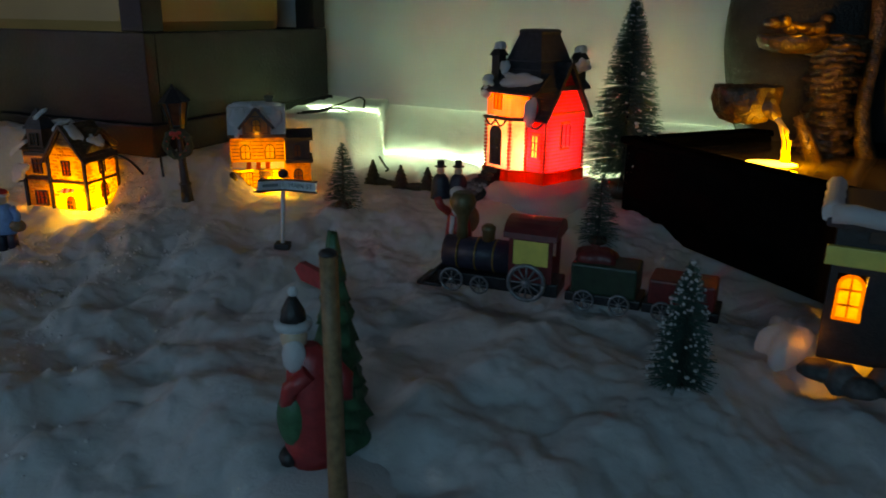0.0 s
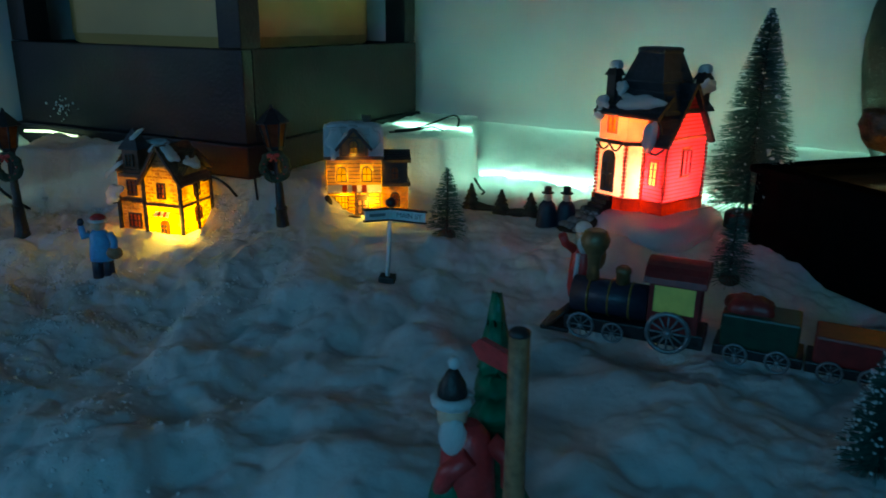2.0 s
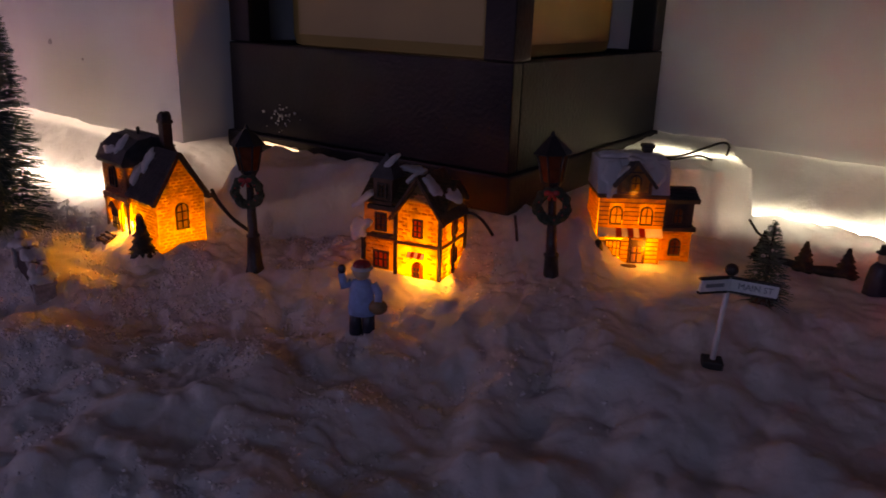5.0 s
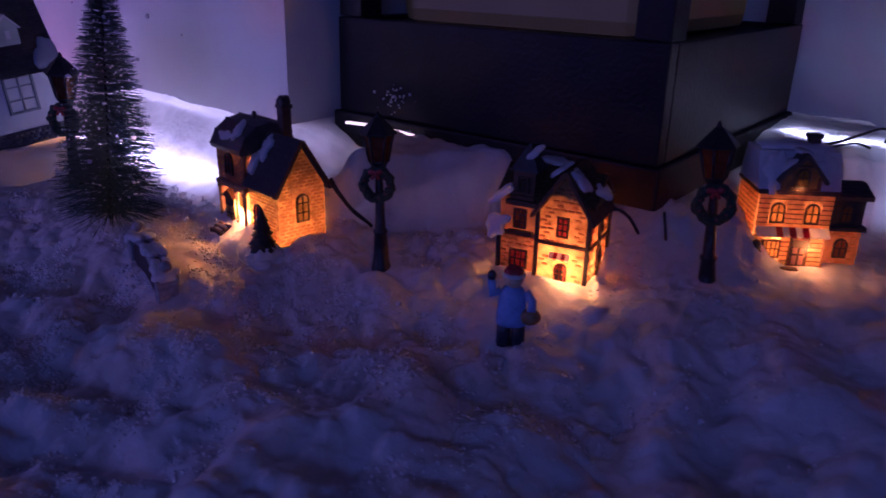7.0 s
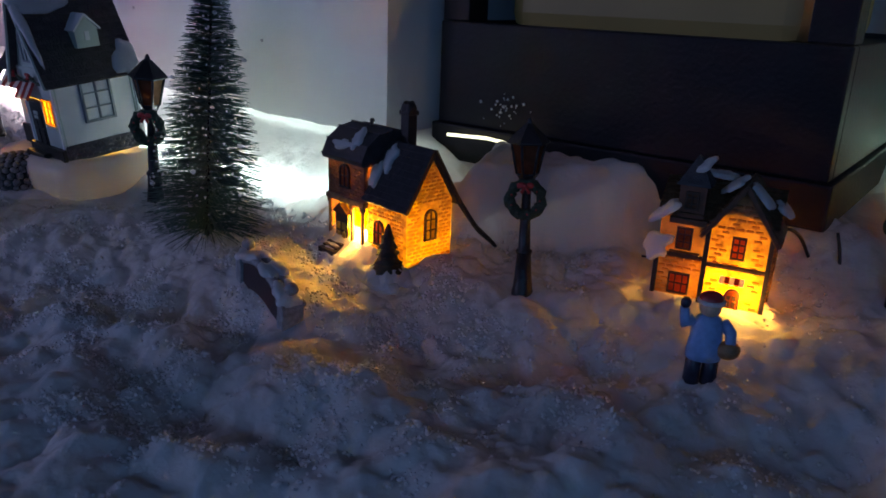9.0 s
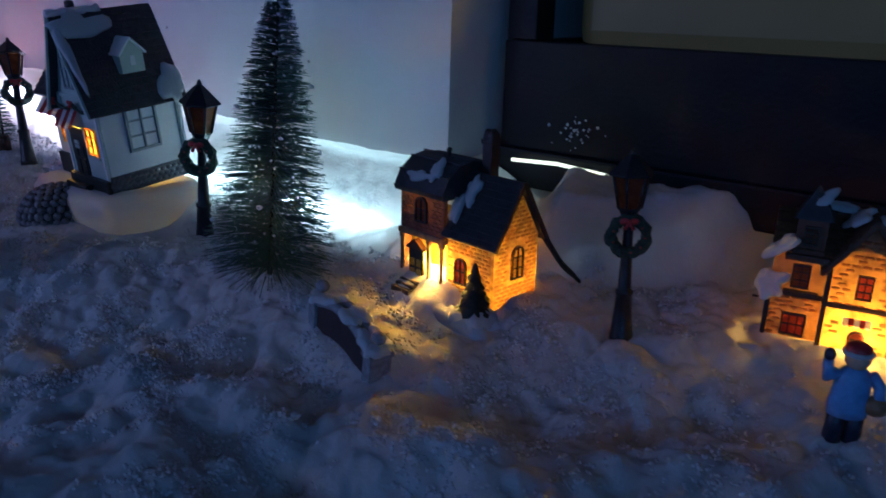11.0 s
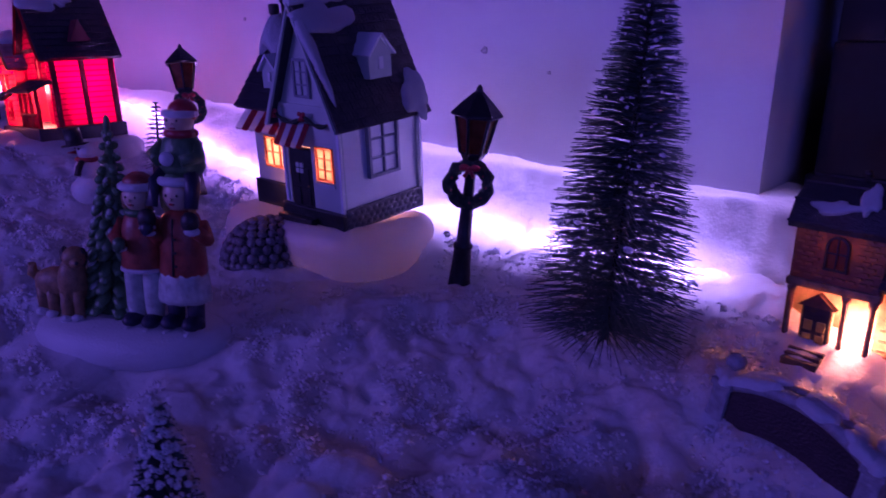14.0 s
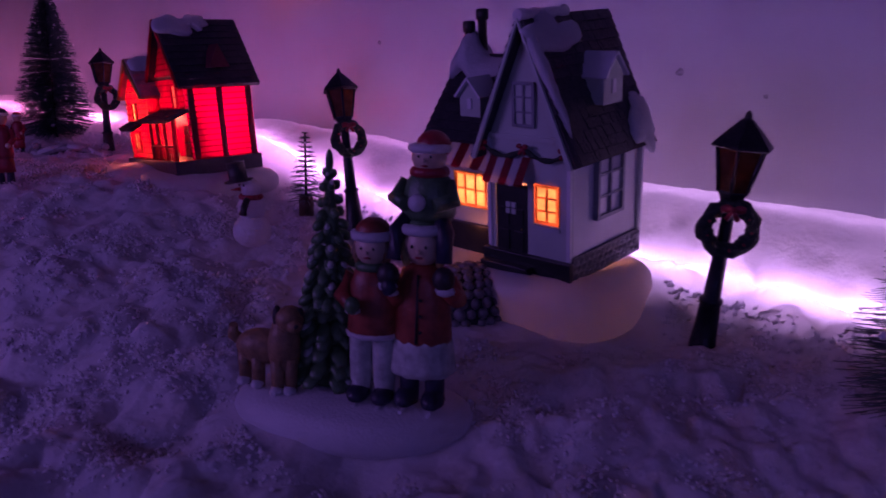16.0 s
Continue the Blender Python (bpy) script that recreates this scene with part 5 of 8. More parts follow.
def mound(label, base, rect, spread, drop, seed, bulge=()):
    """A moulded snow base: one smooth body that swells out from under the house."""
    x0, x1, y0, y1 = rect
    mo = thing("snow_mound", label, "base", base, "moulded snow bases")
    rng = random.Random(seed)
    ph = [rng.uniform(0, 6.28) for _ in range(4)]
    n = 72
    cx, cy = (x0 + x1) / 2, (y0 + y1) / 2
    bm = bm_new()
    rings = []
    for o, z in ((-0.004, 0.0), (0.30, -0.01), (0.66, -0.07), (0.90, -0.22), (1.02, -0.46), (1.00, -0.72), (0.88, -1.0)):
        ring = []
        for i in range(n):
            a = 2 * math.pi * i / n
            c, s = math.cos(a), math.sin(a)
            q = (abs(c) ** 4.5 + abs(s) ** 4.5) ** (-1 / 4.5)
            w = 1 + 0.16 * math.sin(3 * a + ph[0]) + 0.10 * math.sin(5 * a + ph[1]) + 0.05 * math.sin(9 * a + ph[2])
            for ba, bw, bh in bulge:
                d = (a - radians(ba) + math.pi) % (2 * math.pi) - math.pi
                w += bh * math.exp(-(d / radians(bw)) ** 2)
            e = spread * o * w
            ring.append(bm.verts.new((cx + ((x1 - x0) / 2 + e) * q * c, cy + ((y1 - y0) / 2 + e) * q * s, drop * z + 0.0006 * math.sin(7 * a + 30 * o))))
        rings.append(ring)
    for r0, r1 in zip(rings, rings[1:]):
        for i in range(n):
            bm.faces.new((r1[i], r1[(i + 1) % n], r0[(i + 1) % n], r0[i]))
    bm.faces.new(rings[0])
    part("snow_mound_body", bm, M_MOUND, mo, smooth=True)
    return mo


M_COBBLE = mat("dark_cobble", (0.22, 0.20, 0.20), 0.5, 0, 0.45, 260.0, 0.4, 1200.0, rand=0.3)
M_MOUND = snow_mat("moulded_snow", (0.66, 0.67, 0.68), 1400.0, 0.10, 0.38, 1.0)


def gable_roof(t, cx, half, y0, y1, eave, peak, material, over=0.004, rows=11, seed=0, label="", teeth=0.0026):
    """Two slopes whose ridge runs along y."""
    k = (peak - eave) / half
    run = half + over
    L = math.hypot(run, run * k)
    ob = None
    for s in (-1, 1):
        bm = bm_new()
        slope(bm, frame_of((cx + s * run, (y0 + y1) / 2, eave - over * k), (0, s, 0), (-s * run, 0, run * k)), y1 - y0, L, rows=rows, seed=seed + s, teeth=teeth)
        ob = part("roof_slope", bm, material, t, label)
    return ob


def white_house():
    base = pose(-0.7633, 0.6385, 0.0270, 0, 0, -23.6)
    t = thing("white_shop_house", "white porcelain shop house with lit windows, striped awnings and snowy roof", "miniature house", base @ pose(0, 0, 0, 6.6, 1.0, 0), "miniature village houses")
    E, P, D, S, EW = 0.0655, 0.119, 0.0625, 0.0125, 0.0625
    x0, x1, xl = -0.0480, 0.0, -0.0905
    cx, half = x0 / 2, -x0 / 2
    # the front's greenish light is part of the wall colour
    bm = bm_new()
    holed(bm, x0, x1, 0.0, E, 0.0, 0.002, [(-0.0196, -0.0065, 0.0255, 0.0436), (-0.0440, -0.0245, 0.003, 0.043)])
    prism(bm, [(x0, E), (x1, E), (cx, P)], 0.0, 0.002)
    part("front_wall", bm, M_GREENLIT, t, "white front wall with pale green light in its colour")
    bm = bm_new()
    box(bm, x1 - 0.002, 0.0021, 0.0, x1, D, E)
    part("side_wall", bm, M_WHITE, t)
    bm = bm_new()
    holed(bm, xl, x0, 0.0, EW, S, S + 0.002, [(-0.081, -0.0535, 0.0228, 0.0404)])
    part("shop_wall", bm, M_GREENLIT, t)
    bm = bm_new()
    box(bm, x0, 0.0021, 0.0, x0 + 0.002, S + 0.006, E)
    part("return_wall", bm, M_GREENLIT, t)
    bm = bm_new()
    box(bm, xl, S + 0.0021, 0.0, xl + 0.002, D, EW)
    part("end_wall", bm, M_WHITE, t)
    bm = bm_new()
    prism(bm, [(xl, 0), (x1, 0), (x1, E), (cx, P), (x0, E), (xl, E)], D, D + 0.002)
    part("rear_wall", bm, M_WHITE, t)
    # dark stone foot course
    for b in ((x0 - 0.0018, -0.0035, -0.002, x1 + 0.0018, -0.0002, 0.0085), (x0 - 0.0018, -0.0001, -0.002, x0 - 0.0002, S - 0.003, 0.0085), (xl - 0.001, S - 0.0028, -0.002, x0 - 0.0002, S - 0.0002, 0.0135)):
        bm = bm_new()
        box(bm, *b, bevel=0.0005)
        part("plinth", bm, M_DARKGREEN, t)
    bm = bm_new()
    box(bm, -0.048, -0.0085, -0.004, -0.019, -0.0036, 0.0035, bevel=0.0006)
    part("door_step", bm, M_DARKGREEN, t)
    bm = bm_new()
    box(bm, x1, 0.0005, -0.002, x1 + 0.0014, D, 0.0105)
    part("stone_course", bm, M_DARKSTONE, t)
    for r in range(3):
        for k in range(13):
            bm = bm_new()
            ball(bm, 0, 0, 0, 0.0009, 0.0023, 0.0016, seg=8)
            sub("stone", bm, M_DARKSTONE, t, pose(x1 + 0.0012, 0.003 + 0.0047 * k - (r % 2) * 0.0022, 0.0008 + 0.0034 * r))
    # corner boards
    for x, y in ((x1 - 0.0008, -0.0008), (x0 + 0.0008, -0.0008), (x1 + 0.0006, D - 0.001)):
        bm = bm_new()
        box(bm, x - 0.0009, y - 0.0003, 0.009, x + 0.0011, y + 0.0016, E)
        part("corner_board", bm, M_WHITE, t)
    bm = bm_new()
    rod(bm, (x1 + 0.0010, D - 0.0030, 0.010), (x1 + 0.0010, D - 0.0030, E), 0.0008, seg=8)
    part("downpipe", bm, M_GREENLIT, t)
    window(t, pose(-0.01305, 0.0005, 0.0250), 0.0138, 0.0190, M_AMBERFRAME, M_GLOWPANE, 2, 3, bar=0.0008, label="glowing amber window")
    window(t, pose(-0.06725, S + 0.0005, 0.0223), 0.0282, 0.0186, M_AMBERFRAME, M_GLOWPANE, 4, 2, bar=0.0008, label="wide glowing shop window")
    d = door(t, pose(-0.0335, 0.0012, 0.003), 0.0180, 0.0380, M_DARKGREEN, M_DARKGREEN, label="dark green shop door")
    bm = bm_new()
    for i in (-1, 1):
        for j in (0, 1):
            box(bm, i * 0.0017 - 0.0012, -0.0028, 0.0245 + 0.0032 * j, i * 0.0017 + 0.0012, -0.0019, 0.0270 + 0.0032 * j)
    part("door_pane", bm, M_GREENLIT, d)
    # grey frames and bars colour in the shade of deep pane recesses
    window(t, pose(-0.0254, -0.0002, 0.0700), 0.0126, 0.0206, M_SHADEGREY, M_GREENLIT, 2, 3, bar=0.0009, label="unlit attic window moulded in the gable")
    window(t, pose(x1 + 0.0002, 0.03055, 0.0247, 0, 0, 90), 0.0240, 0.0322, M_SHADEGREY, M_WHITE, 2, 3, bar=0.0011, depth=0.0028, label="unlit moulded six-pane window")
    for z0, z1, b in ((E - 0.0018, E + 0.0006, (x0, x1)), (0.0222, 0.0240, (-0.0205, -0.0055))):
        bm = bm_new()
        box(bm, b[0], -0.0014, z0, b[1], 0.0, z1)
        part("moulding", bm, M_GREENLIT, t)
    awning(t, pose(-0.0700, S, 0.0600), 0.0440, 0.0130, 0.0125, 7, (M_CAP, M_RED))
    awning(t, pose(-0.0335, -0.0003, 0.0560), 0.0235, 0.0115, 0.0080, 5, (M_RED, M_CAP))
    # garland with red bows under the gable
    bm = bm_new()
    pts = [(x0 - x0 * k / 24, -0.0030, 0.0600 - 0.0040 * math.sin(math.pi * ((k / 12) % 1))) for k in range(25)]
    tube(bm, pts, [0.0012 + 0.0004 * math.sin(5 * k) for k in range(25)], 0, 6)
    part("garland", bm, M_WREATH, t)
    for x in (x0, cx, -0.001):
        bm = bm_new()
        for s in (-1, 1):
            ball(bm, s * 0.0017, 0, 0.0006, 0.0017, 0.0009, 0.0013, seg=8)
            rod(bm, (0, 0, 0), (s * 0.0016, 0, -0.0032), 0.0007, 0.0009, seg=6)
        sub("bow", bm, M_RED, t, pose(x, -0.0044, 0.0612))
    # roofs
    gable_roof(t, cx, half, -0.006, D + 0.005, E, P, M_ROOF, 0.0050, 14, 1, "dark shingled roof slope")
    bargeboards(t, cx, half, -0.0066, E, P, M_GREENLIT, 0.0050)
    RW, YW = 0.0985, 0.038                       # the wing's ridge
    wm, ww = (xl + x0) / 2 - 0.0015, x0 - xl + 0.008
    L = math.hypot(YW - S + 0.008, RW - EW + 0.004)
    for y, s, sd in ((S - 0.008, 1, 7), (2 * YW - S + 0.008, -1, 8)):
        bm = bm_new()
        slope(bm, frame_of((wm, y, EW - 0.004), (s, 0, 0), (0, YW - y, RW - EW + 0.004)), ww, L, rows=10, seed=sd, teeth=0.0026)
        part("wing_roof", bm, M_ROOF, t, "dark shingled roof over the shop wing")
    # dormers
    def dormer(m, w, h, dep):
        bm = bm_new()
        prism(bm, [(-w / 2, 0), (w / 2, 0), (w / 2, h * 0.6), (0, h), (-w / 2, h * 0.6)], 0, dep)
        dm = sub("dormer", bm, M_GREENLIT, t, m)
        for s in (-1, 1):
            bm = bm_new()
            a, b = Vector((s * (w / 2 + 0.0016), -0.0012, h * 0.6 - 0.0012)), Vector((0, -0.0012, h + 0.0008))
            dv = (b - a).normalized()
            box(bm, 0, -0.0012, -0.0006, (b - a).length, dep, 0.0006, 0, frame_of(a, dv, (0, 1, 0)))
            part("dormer_roof", bm, M_WHITE, dm)
        bm = bm_new()
        box(bm, -w * 0.10, -0.0008, h * 0.22, w * 0.10, -0.0001, h * 0.50)
        part("dormer_window", bm, M_WHITE, dm)
    dormer(pose(0.0004, 0.0335, 0.0780, 0, 0, 90), 0.0170, 0.0225, 0.016)
    dormer(pose(-0.0690, 0.0120, 0.0700), 0.0135, 0.0185, 0.018)
    # chimney wrapped in snow that sags along the wing's ridge
    bm = bm_new()
    for k, (dx, dy) in enumerate(((0, 0), (0.0060, 0.004))):
        lathe(bm, [(0.0026, 0.085), (0.0024, 0.110 + 0.006 * k), (0.0033, 0.1105 + 0.006 * k), (0.0033, 0.1155 + 0.006 * k), (0.0018, 0.116 + 0.006 * k)], 10, 0, pose(-0.0870 + dx, 0.034 + dy, 0))
    ch = part("chimney", bm, M_DARK, t)
    bm = bm_new()
    n, k2 = 18, 14
    rings = []
    for i in range(n + 1):
        f = i / n
        x = -0.0935 + 0.049 * f
        top = 0.1015 + 0.0125 * math.exp(-((f - 0.16) / 0.13) ** 2) - 0.003 * math.sin(math.pi * f) + 0.002 * f
        wid = 0.0115 - 0.0035 * f + 0.002 * math.sin(7 * f)
        rings.append([bm.verts.new((x + 0.0006 * math.sin(5 * j + i), YW - 0.002 + wid * math.cos(math.pi * j / (k2 - 1)), top - (wid * 1.35) * (1 - math.sin(math.pi * j / (k2 - 1))) - 0.002)) for j in range(k2)])
    for r0, r1 in zip(rings, rings[1:]):
        for j in range(k2 - 1):
            bm.faces.new((r0[j], r0[j + 1], r1[j + 1], r1[j]))
        bm.faces.new((r0[-1], r0[0], r1[0], r1[-1]))
    bm.faces.new(rings[0])
    bm.faces.new(rings[-1][::-1])
    part("ridge_snow", bm, M_CAP, t, "sagging snow round the chimney", smooth=True)
    # snow on the roofs
    k = (P - E) / half
    sl = Vector((-half, 0, P - E)).normalized()
    def on_right(y, f, rx, ry, h, sd, tw=0.0):
        """A patch on the right-hand slope: y along the ridge, f the share of the way up."""
        x = x1 + 0.0050 - (half + 0.0050) * f
        z = E - 0.0050 * k + (half + 0.0050) * k * f
        bm = bm_new()
        blob(bm, frame_of((x, y, z), (0, 1, 0), sl) @ pose(0, 0, 0.0012, 0, 0, tw), rx, ry, h, sd)
        part("snow_patch", bm, M_CAP, t)
    on_right(0.0125, 0.86, 0.0185, 0.0090, 0.0030, 41)
    on_right(-0.0035, 0.60, 0.0034, 0.0210, 0.0026, 42, 3)
    on_right(0.0585, 0.17, 0.0095, 0.0140, 0.0034, 43)
    bm = bm_new()
    tube(bm, [(cx, -0.0070 + 0.0365 * q / 9, P + 0.0006 + 0.0006 * math.sin(3 * q)) for q in range(10)], [0.0026 + 0.0005 * math.sin(2.3 * q) for q in range(10)], 0, 10)
    part("ridge_cap", bm, M_CAP, t)
    # moulded snow mound with a cobbled path
    mo = mound("glittering moulded snow mound under the white house", base, (-0.097, 0.003, -0.006, 0.064), 0.0105, 0.027, 51, ((-35, 40, 0.30), (0, 30, 0.35)))
    c, rd = Vector((-0.0500, -0.0160, -0.0225)), (0.0210, 0.0270, 0.0230)
    bm = bm_new()
    ball(bm, *c, *rd, seg=24)
    part("path_bed", bm, M_DARK, mo)
    rng = random.Random(61)
    for ph in range(6, 92, 12):
        n = max(1, int(2 * math.pi * math.sin(radians(ph)) / 0.23))
        for k in range(n):
            th = 2 * math.pi * (k + 0.5 * (ph % 24 == 6)) / n + rng.uniform(-0.05, 0.05)
            d = Vector((math.sin(radians(ph)) * math.cos(th), math.sin(radians(ph)) * math.sin(th), math.cos(radians(ph))))
            pt = c + Vector((d.x * rd[0], d.y * rd[1], d.z * rd[2]))
            if pt.y > -0.006:
                continue
            nn = Vector((d.x / rd[0], d.y / rd[1], d.z / rd[2])).normalized()
            bm = bm_new()
            ball(bm, 0, 0, 0, 0.0028 * rng.uniform(0.85, 1.1), 0.0028 * rng.uniform(0.85, 1.15), 0.0019, seg=8)
            sub("cobble", bm, M_COBBLE, mo, Matrix.Translation(pt) @ nn.to_track_quat("Z", "Y").to_matrix().to_4x4() @ pose(0, 0, 0, 0, 0, rng.uniform(0, 180)))
    lamp_point("white_house_lamp", tuple(t.matrix_world @ Vector((-0.014, 0.022, 0.034))), 0.10, (1.0, 0.52, 0.10))
    lamp_point("shop_wing_lamp", tuple(t.matrix_world @ Vector((-0.068, 0.034, 0.030))), 0.17, (1.0, 0.52, 0.10))
    lamp_point("foot_glow", tuple(t.matrix_world @ Vector((-0.066, 0.003, 0.014))), 0.005, AMBER)


# recess shade as colour on the white house's bars; plain grey on sign lettering
M_SHADEGREY = mat("grey_shade_and_lettering", (0.20, 0.23, 0.24), 0.35, 0, 0.2, 160.0, 0.05)
M_DARKGREEN = mat("very_dark_green_paint", (0.012, 0.018, 0.016), 0.4, 0, 0.4, 160.0, 0.15)
M_DARKSTONE = mat("dark_slate_stone", (0.06, 0.07, 0.09), 0.5, 0, 0.4, 260.0, 0.3)
M_AMBERFRAME = mat("glowing_window_frame", (0.60, 0.26, 0.06), 0.4, 0, 0.2, 160.0, 0.05, trans=(1.0, 0.45, 0.08), trans_mix=0.6)
white_house()


# ---------------------------------------------------------------- the far red house
def red_house_far():
    base = pose(-1.060, 0.756, 0.0485, 0, 0, -30)
    t = thing("red_clapboard_house", "glowing red clapboard house with dark snowy roof on a snow mound", "miniature house", base @ pose(0, 0, 0, 3, -3.5, 0), "miniature village houses")
    E, P = 0.068, 0.108
    x0, x1, xl, dp = -0.052, 0.0, -0.092, 0.052
    cx, half = -0.026, 0.026
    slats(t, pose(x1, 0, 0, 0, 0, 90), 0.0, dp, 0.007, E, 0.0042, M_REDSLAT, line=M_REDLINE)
    # front and bay boards take the dimmer red, their weaker glow set by material
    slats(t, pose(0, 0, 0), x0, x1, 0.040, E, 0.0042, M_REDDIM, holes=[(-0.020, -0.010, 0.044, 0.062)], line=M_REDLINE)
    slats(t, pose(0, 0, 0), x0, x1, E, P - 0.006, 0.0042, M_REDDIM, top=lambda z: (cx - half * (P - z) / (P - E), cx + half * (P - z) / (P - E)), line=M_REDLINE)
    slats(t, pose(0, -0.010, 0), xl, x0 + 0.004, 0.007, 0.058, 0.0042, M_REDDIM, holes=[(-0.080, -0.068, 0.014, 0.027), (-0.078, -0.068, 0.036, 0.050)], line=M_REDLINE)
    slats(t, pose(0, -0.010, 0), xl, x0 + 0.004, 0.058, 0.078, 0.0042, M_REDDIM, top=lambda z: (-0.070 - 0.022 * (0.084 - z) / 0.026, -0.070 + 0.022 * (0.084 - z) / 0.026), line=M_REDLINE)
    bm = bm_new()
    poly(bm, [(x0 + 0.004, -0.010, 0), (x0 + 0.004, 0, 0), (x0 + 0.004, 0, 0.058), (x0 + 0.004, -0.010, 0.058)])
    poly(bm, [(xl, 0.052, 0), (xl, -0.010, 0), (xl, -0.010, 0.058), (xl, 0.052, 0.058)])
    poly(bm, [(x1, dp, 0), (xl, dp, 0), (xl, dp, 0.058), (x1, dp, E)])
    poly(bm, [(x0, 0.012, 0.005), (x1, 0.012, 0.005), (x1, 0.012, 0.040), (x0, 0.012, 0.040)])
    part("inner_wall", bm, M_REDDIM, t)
    for y in (0.004, 0.026, 0.049):
        bm = bm_new()
        box(bm, x1 - 0.0002, y - 0.002, 0.006, x1 + 0.0016, y + 0.002, E)
        part("pilaster", bm, M_REDDARK, t)
    bm = bm_new()
    box(bm, x0 - 0.004, -0.014, -0.004, x1 + 0.003, dp + 0.002, 0.007, bevel=0.0006)
    box(bm, xl - 0.003, -0.014, -0.004, x0, dp, 0.0069, bevel=0.0006)
    part("plinth", bm, M_NAVY, t, "dark blue-black plinth")
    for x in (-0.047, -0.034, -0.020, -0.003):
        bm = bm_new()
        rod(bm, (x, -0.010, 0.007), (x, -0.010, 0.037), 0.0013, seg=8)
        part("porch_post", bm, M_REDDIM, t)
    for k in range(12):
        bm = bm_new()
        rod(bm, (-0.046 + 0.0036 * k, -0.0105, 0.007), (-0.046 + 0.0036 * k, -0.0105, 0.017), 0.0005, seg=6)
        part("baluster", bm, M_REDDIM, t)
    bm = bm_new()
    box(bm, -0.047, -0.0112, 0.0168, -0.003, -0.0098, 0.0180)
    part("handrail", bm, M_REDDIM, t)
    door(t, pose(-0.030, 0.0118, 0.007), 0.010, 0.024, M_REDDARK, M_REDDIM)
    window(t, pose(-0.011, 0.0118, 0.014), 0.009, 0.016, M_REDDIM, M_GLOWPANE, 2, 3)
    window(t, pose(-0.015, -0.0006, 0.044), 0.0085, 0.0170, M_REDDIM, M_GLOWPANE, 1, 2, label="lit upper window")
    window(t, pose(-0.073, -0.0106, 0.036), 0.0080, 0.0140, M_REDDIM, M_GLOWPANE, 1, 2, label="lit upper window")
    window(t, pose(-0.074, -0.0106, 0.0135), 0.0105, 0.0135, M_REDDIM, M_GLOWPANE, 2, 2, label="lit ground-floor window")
    bm = bm_new()
    slope(bm, frame_of((-0.025, -0.017, 0.0360), (1, 0, 0), (0, 0.018, 0.007)), 0.054, 0.0195, rows=5, seed=3)
    part("porch_roof", bm, M_ROOF, t)
    bm = bm_new()
    slope(bm, frame_of((-0.076, -0.0195, 0.0300), (1, 0, 0), (0, 0.010, 0.005)), 0.026, 0.0112, rows=4, seed=4)
    part("bay_hood", bm, M_ROOF, t)
    gable_roof(t, cx, half, -0.006, dp + 0.005, E, P, M_ROOF, 0.006, 10, 21, "dark roof slope")
    gable_roof(t, -0.070, 0.022, -0.015, 0.040, 0.058, 0.083, M_REDROOF, 0.004, 7, 31, "red-lit snowy roof slope")
    bargeboards(t, cx, half, -0.0066, E, P, M_REDDIM, 0.006)
    bargeboards(t, -0.070, 0.022, -0.0156, 0.058, 0.083, M_GOLD, 0.004)
    bm = bm_new()
    prism(bm, [(-0.008, 0), (0.008, 0), (0, 0.0165)], -0.002, 0.012)
    dm = sub("gablet", bm, M_REDDARK, t, pose(0.0035, 0.027, E + 0.004, 0, 0, 90))
    k = (P - E) / half
    sl = Vector((-half, 0, P - E)).normalized()
    for y, f, rx, ry, h, sd in ((0.006, 0.88, 0.0130, 0.0095, 0.003, 71), (0.022, 0.93, 0.0110, 0.0065, 0.003, 72)):
        bm = bm_new()
        blob(bm, frame_of((x1 + 0.006 - (half + 0.006) * f, y, E - 0.006 * k + (half + 0.006) * k * f), (0, 1, 0), sl) @ pose(0, 0, 0.0016), rx, ry, h, sd)
        part("snow_patch", bm, M_CAP, t)
    bm = bm_new()
    blob(bm, frame_of((-0.062, -0.004, 0.0775), (0, 1, 0), (-1, 0, 1.1)) @ pose(0, 0, 0.0016), 0.011, 0.008, 0.0026, 73)
    part("snow_patch", bm, M_CAP, t)
    mo = mound("moulded snow mound under the red clapboard house", base @ pose(0, 0, -0.003), (-0.095, 0.004, -0.015, 0.055), 0.017, 0.026, 81, ((-60, 30, 0.5),))
    cobbles(mo, pose(-0.066, -0.022, -0.0115, 34, 0, 0), 0.024, 0.028, 4, 84, 0.002)
    bm = bm_new()
    blob(bm, pose(-0.066, -0.021, -0.016, 34, 0, 0), 0.014, 0.017, 0.005, 85)
    part("path_bed", bm, M_DARK, mo)
    lamp_point("red_house_lamp", tuple(t.matrix_world @ Vector((-0.026, 0.030, 0.032))), 0.30, (1.0, 0.22, 0.15))
    lamp_point("red_bay_lamp", tuple(t.matrix_world @ Vector((-0.070, 0.010, 0.036))), 0.45, (1.0, 0.34, 0.07))
    lamp_point("red_foot_glow", tuple(t.matrix_world @ Vector((-0.070, -0.022, 0.010))), 0.012, (1.0, 0.35, 0.1))


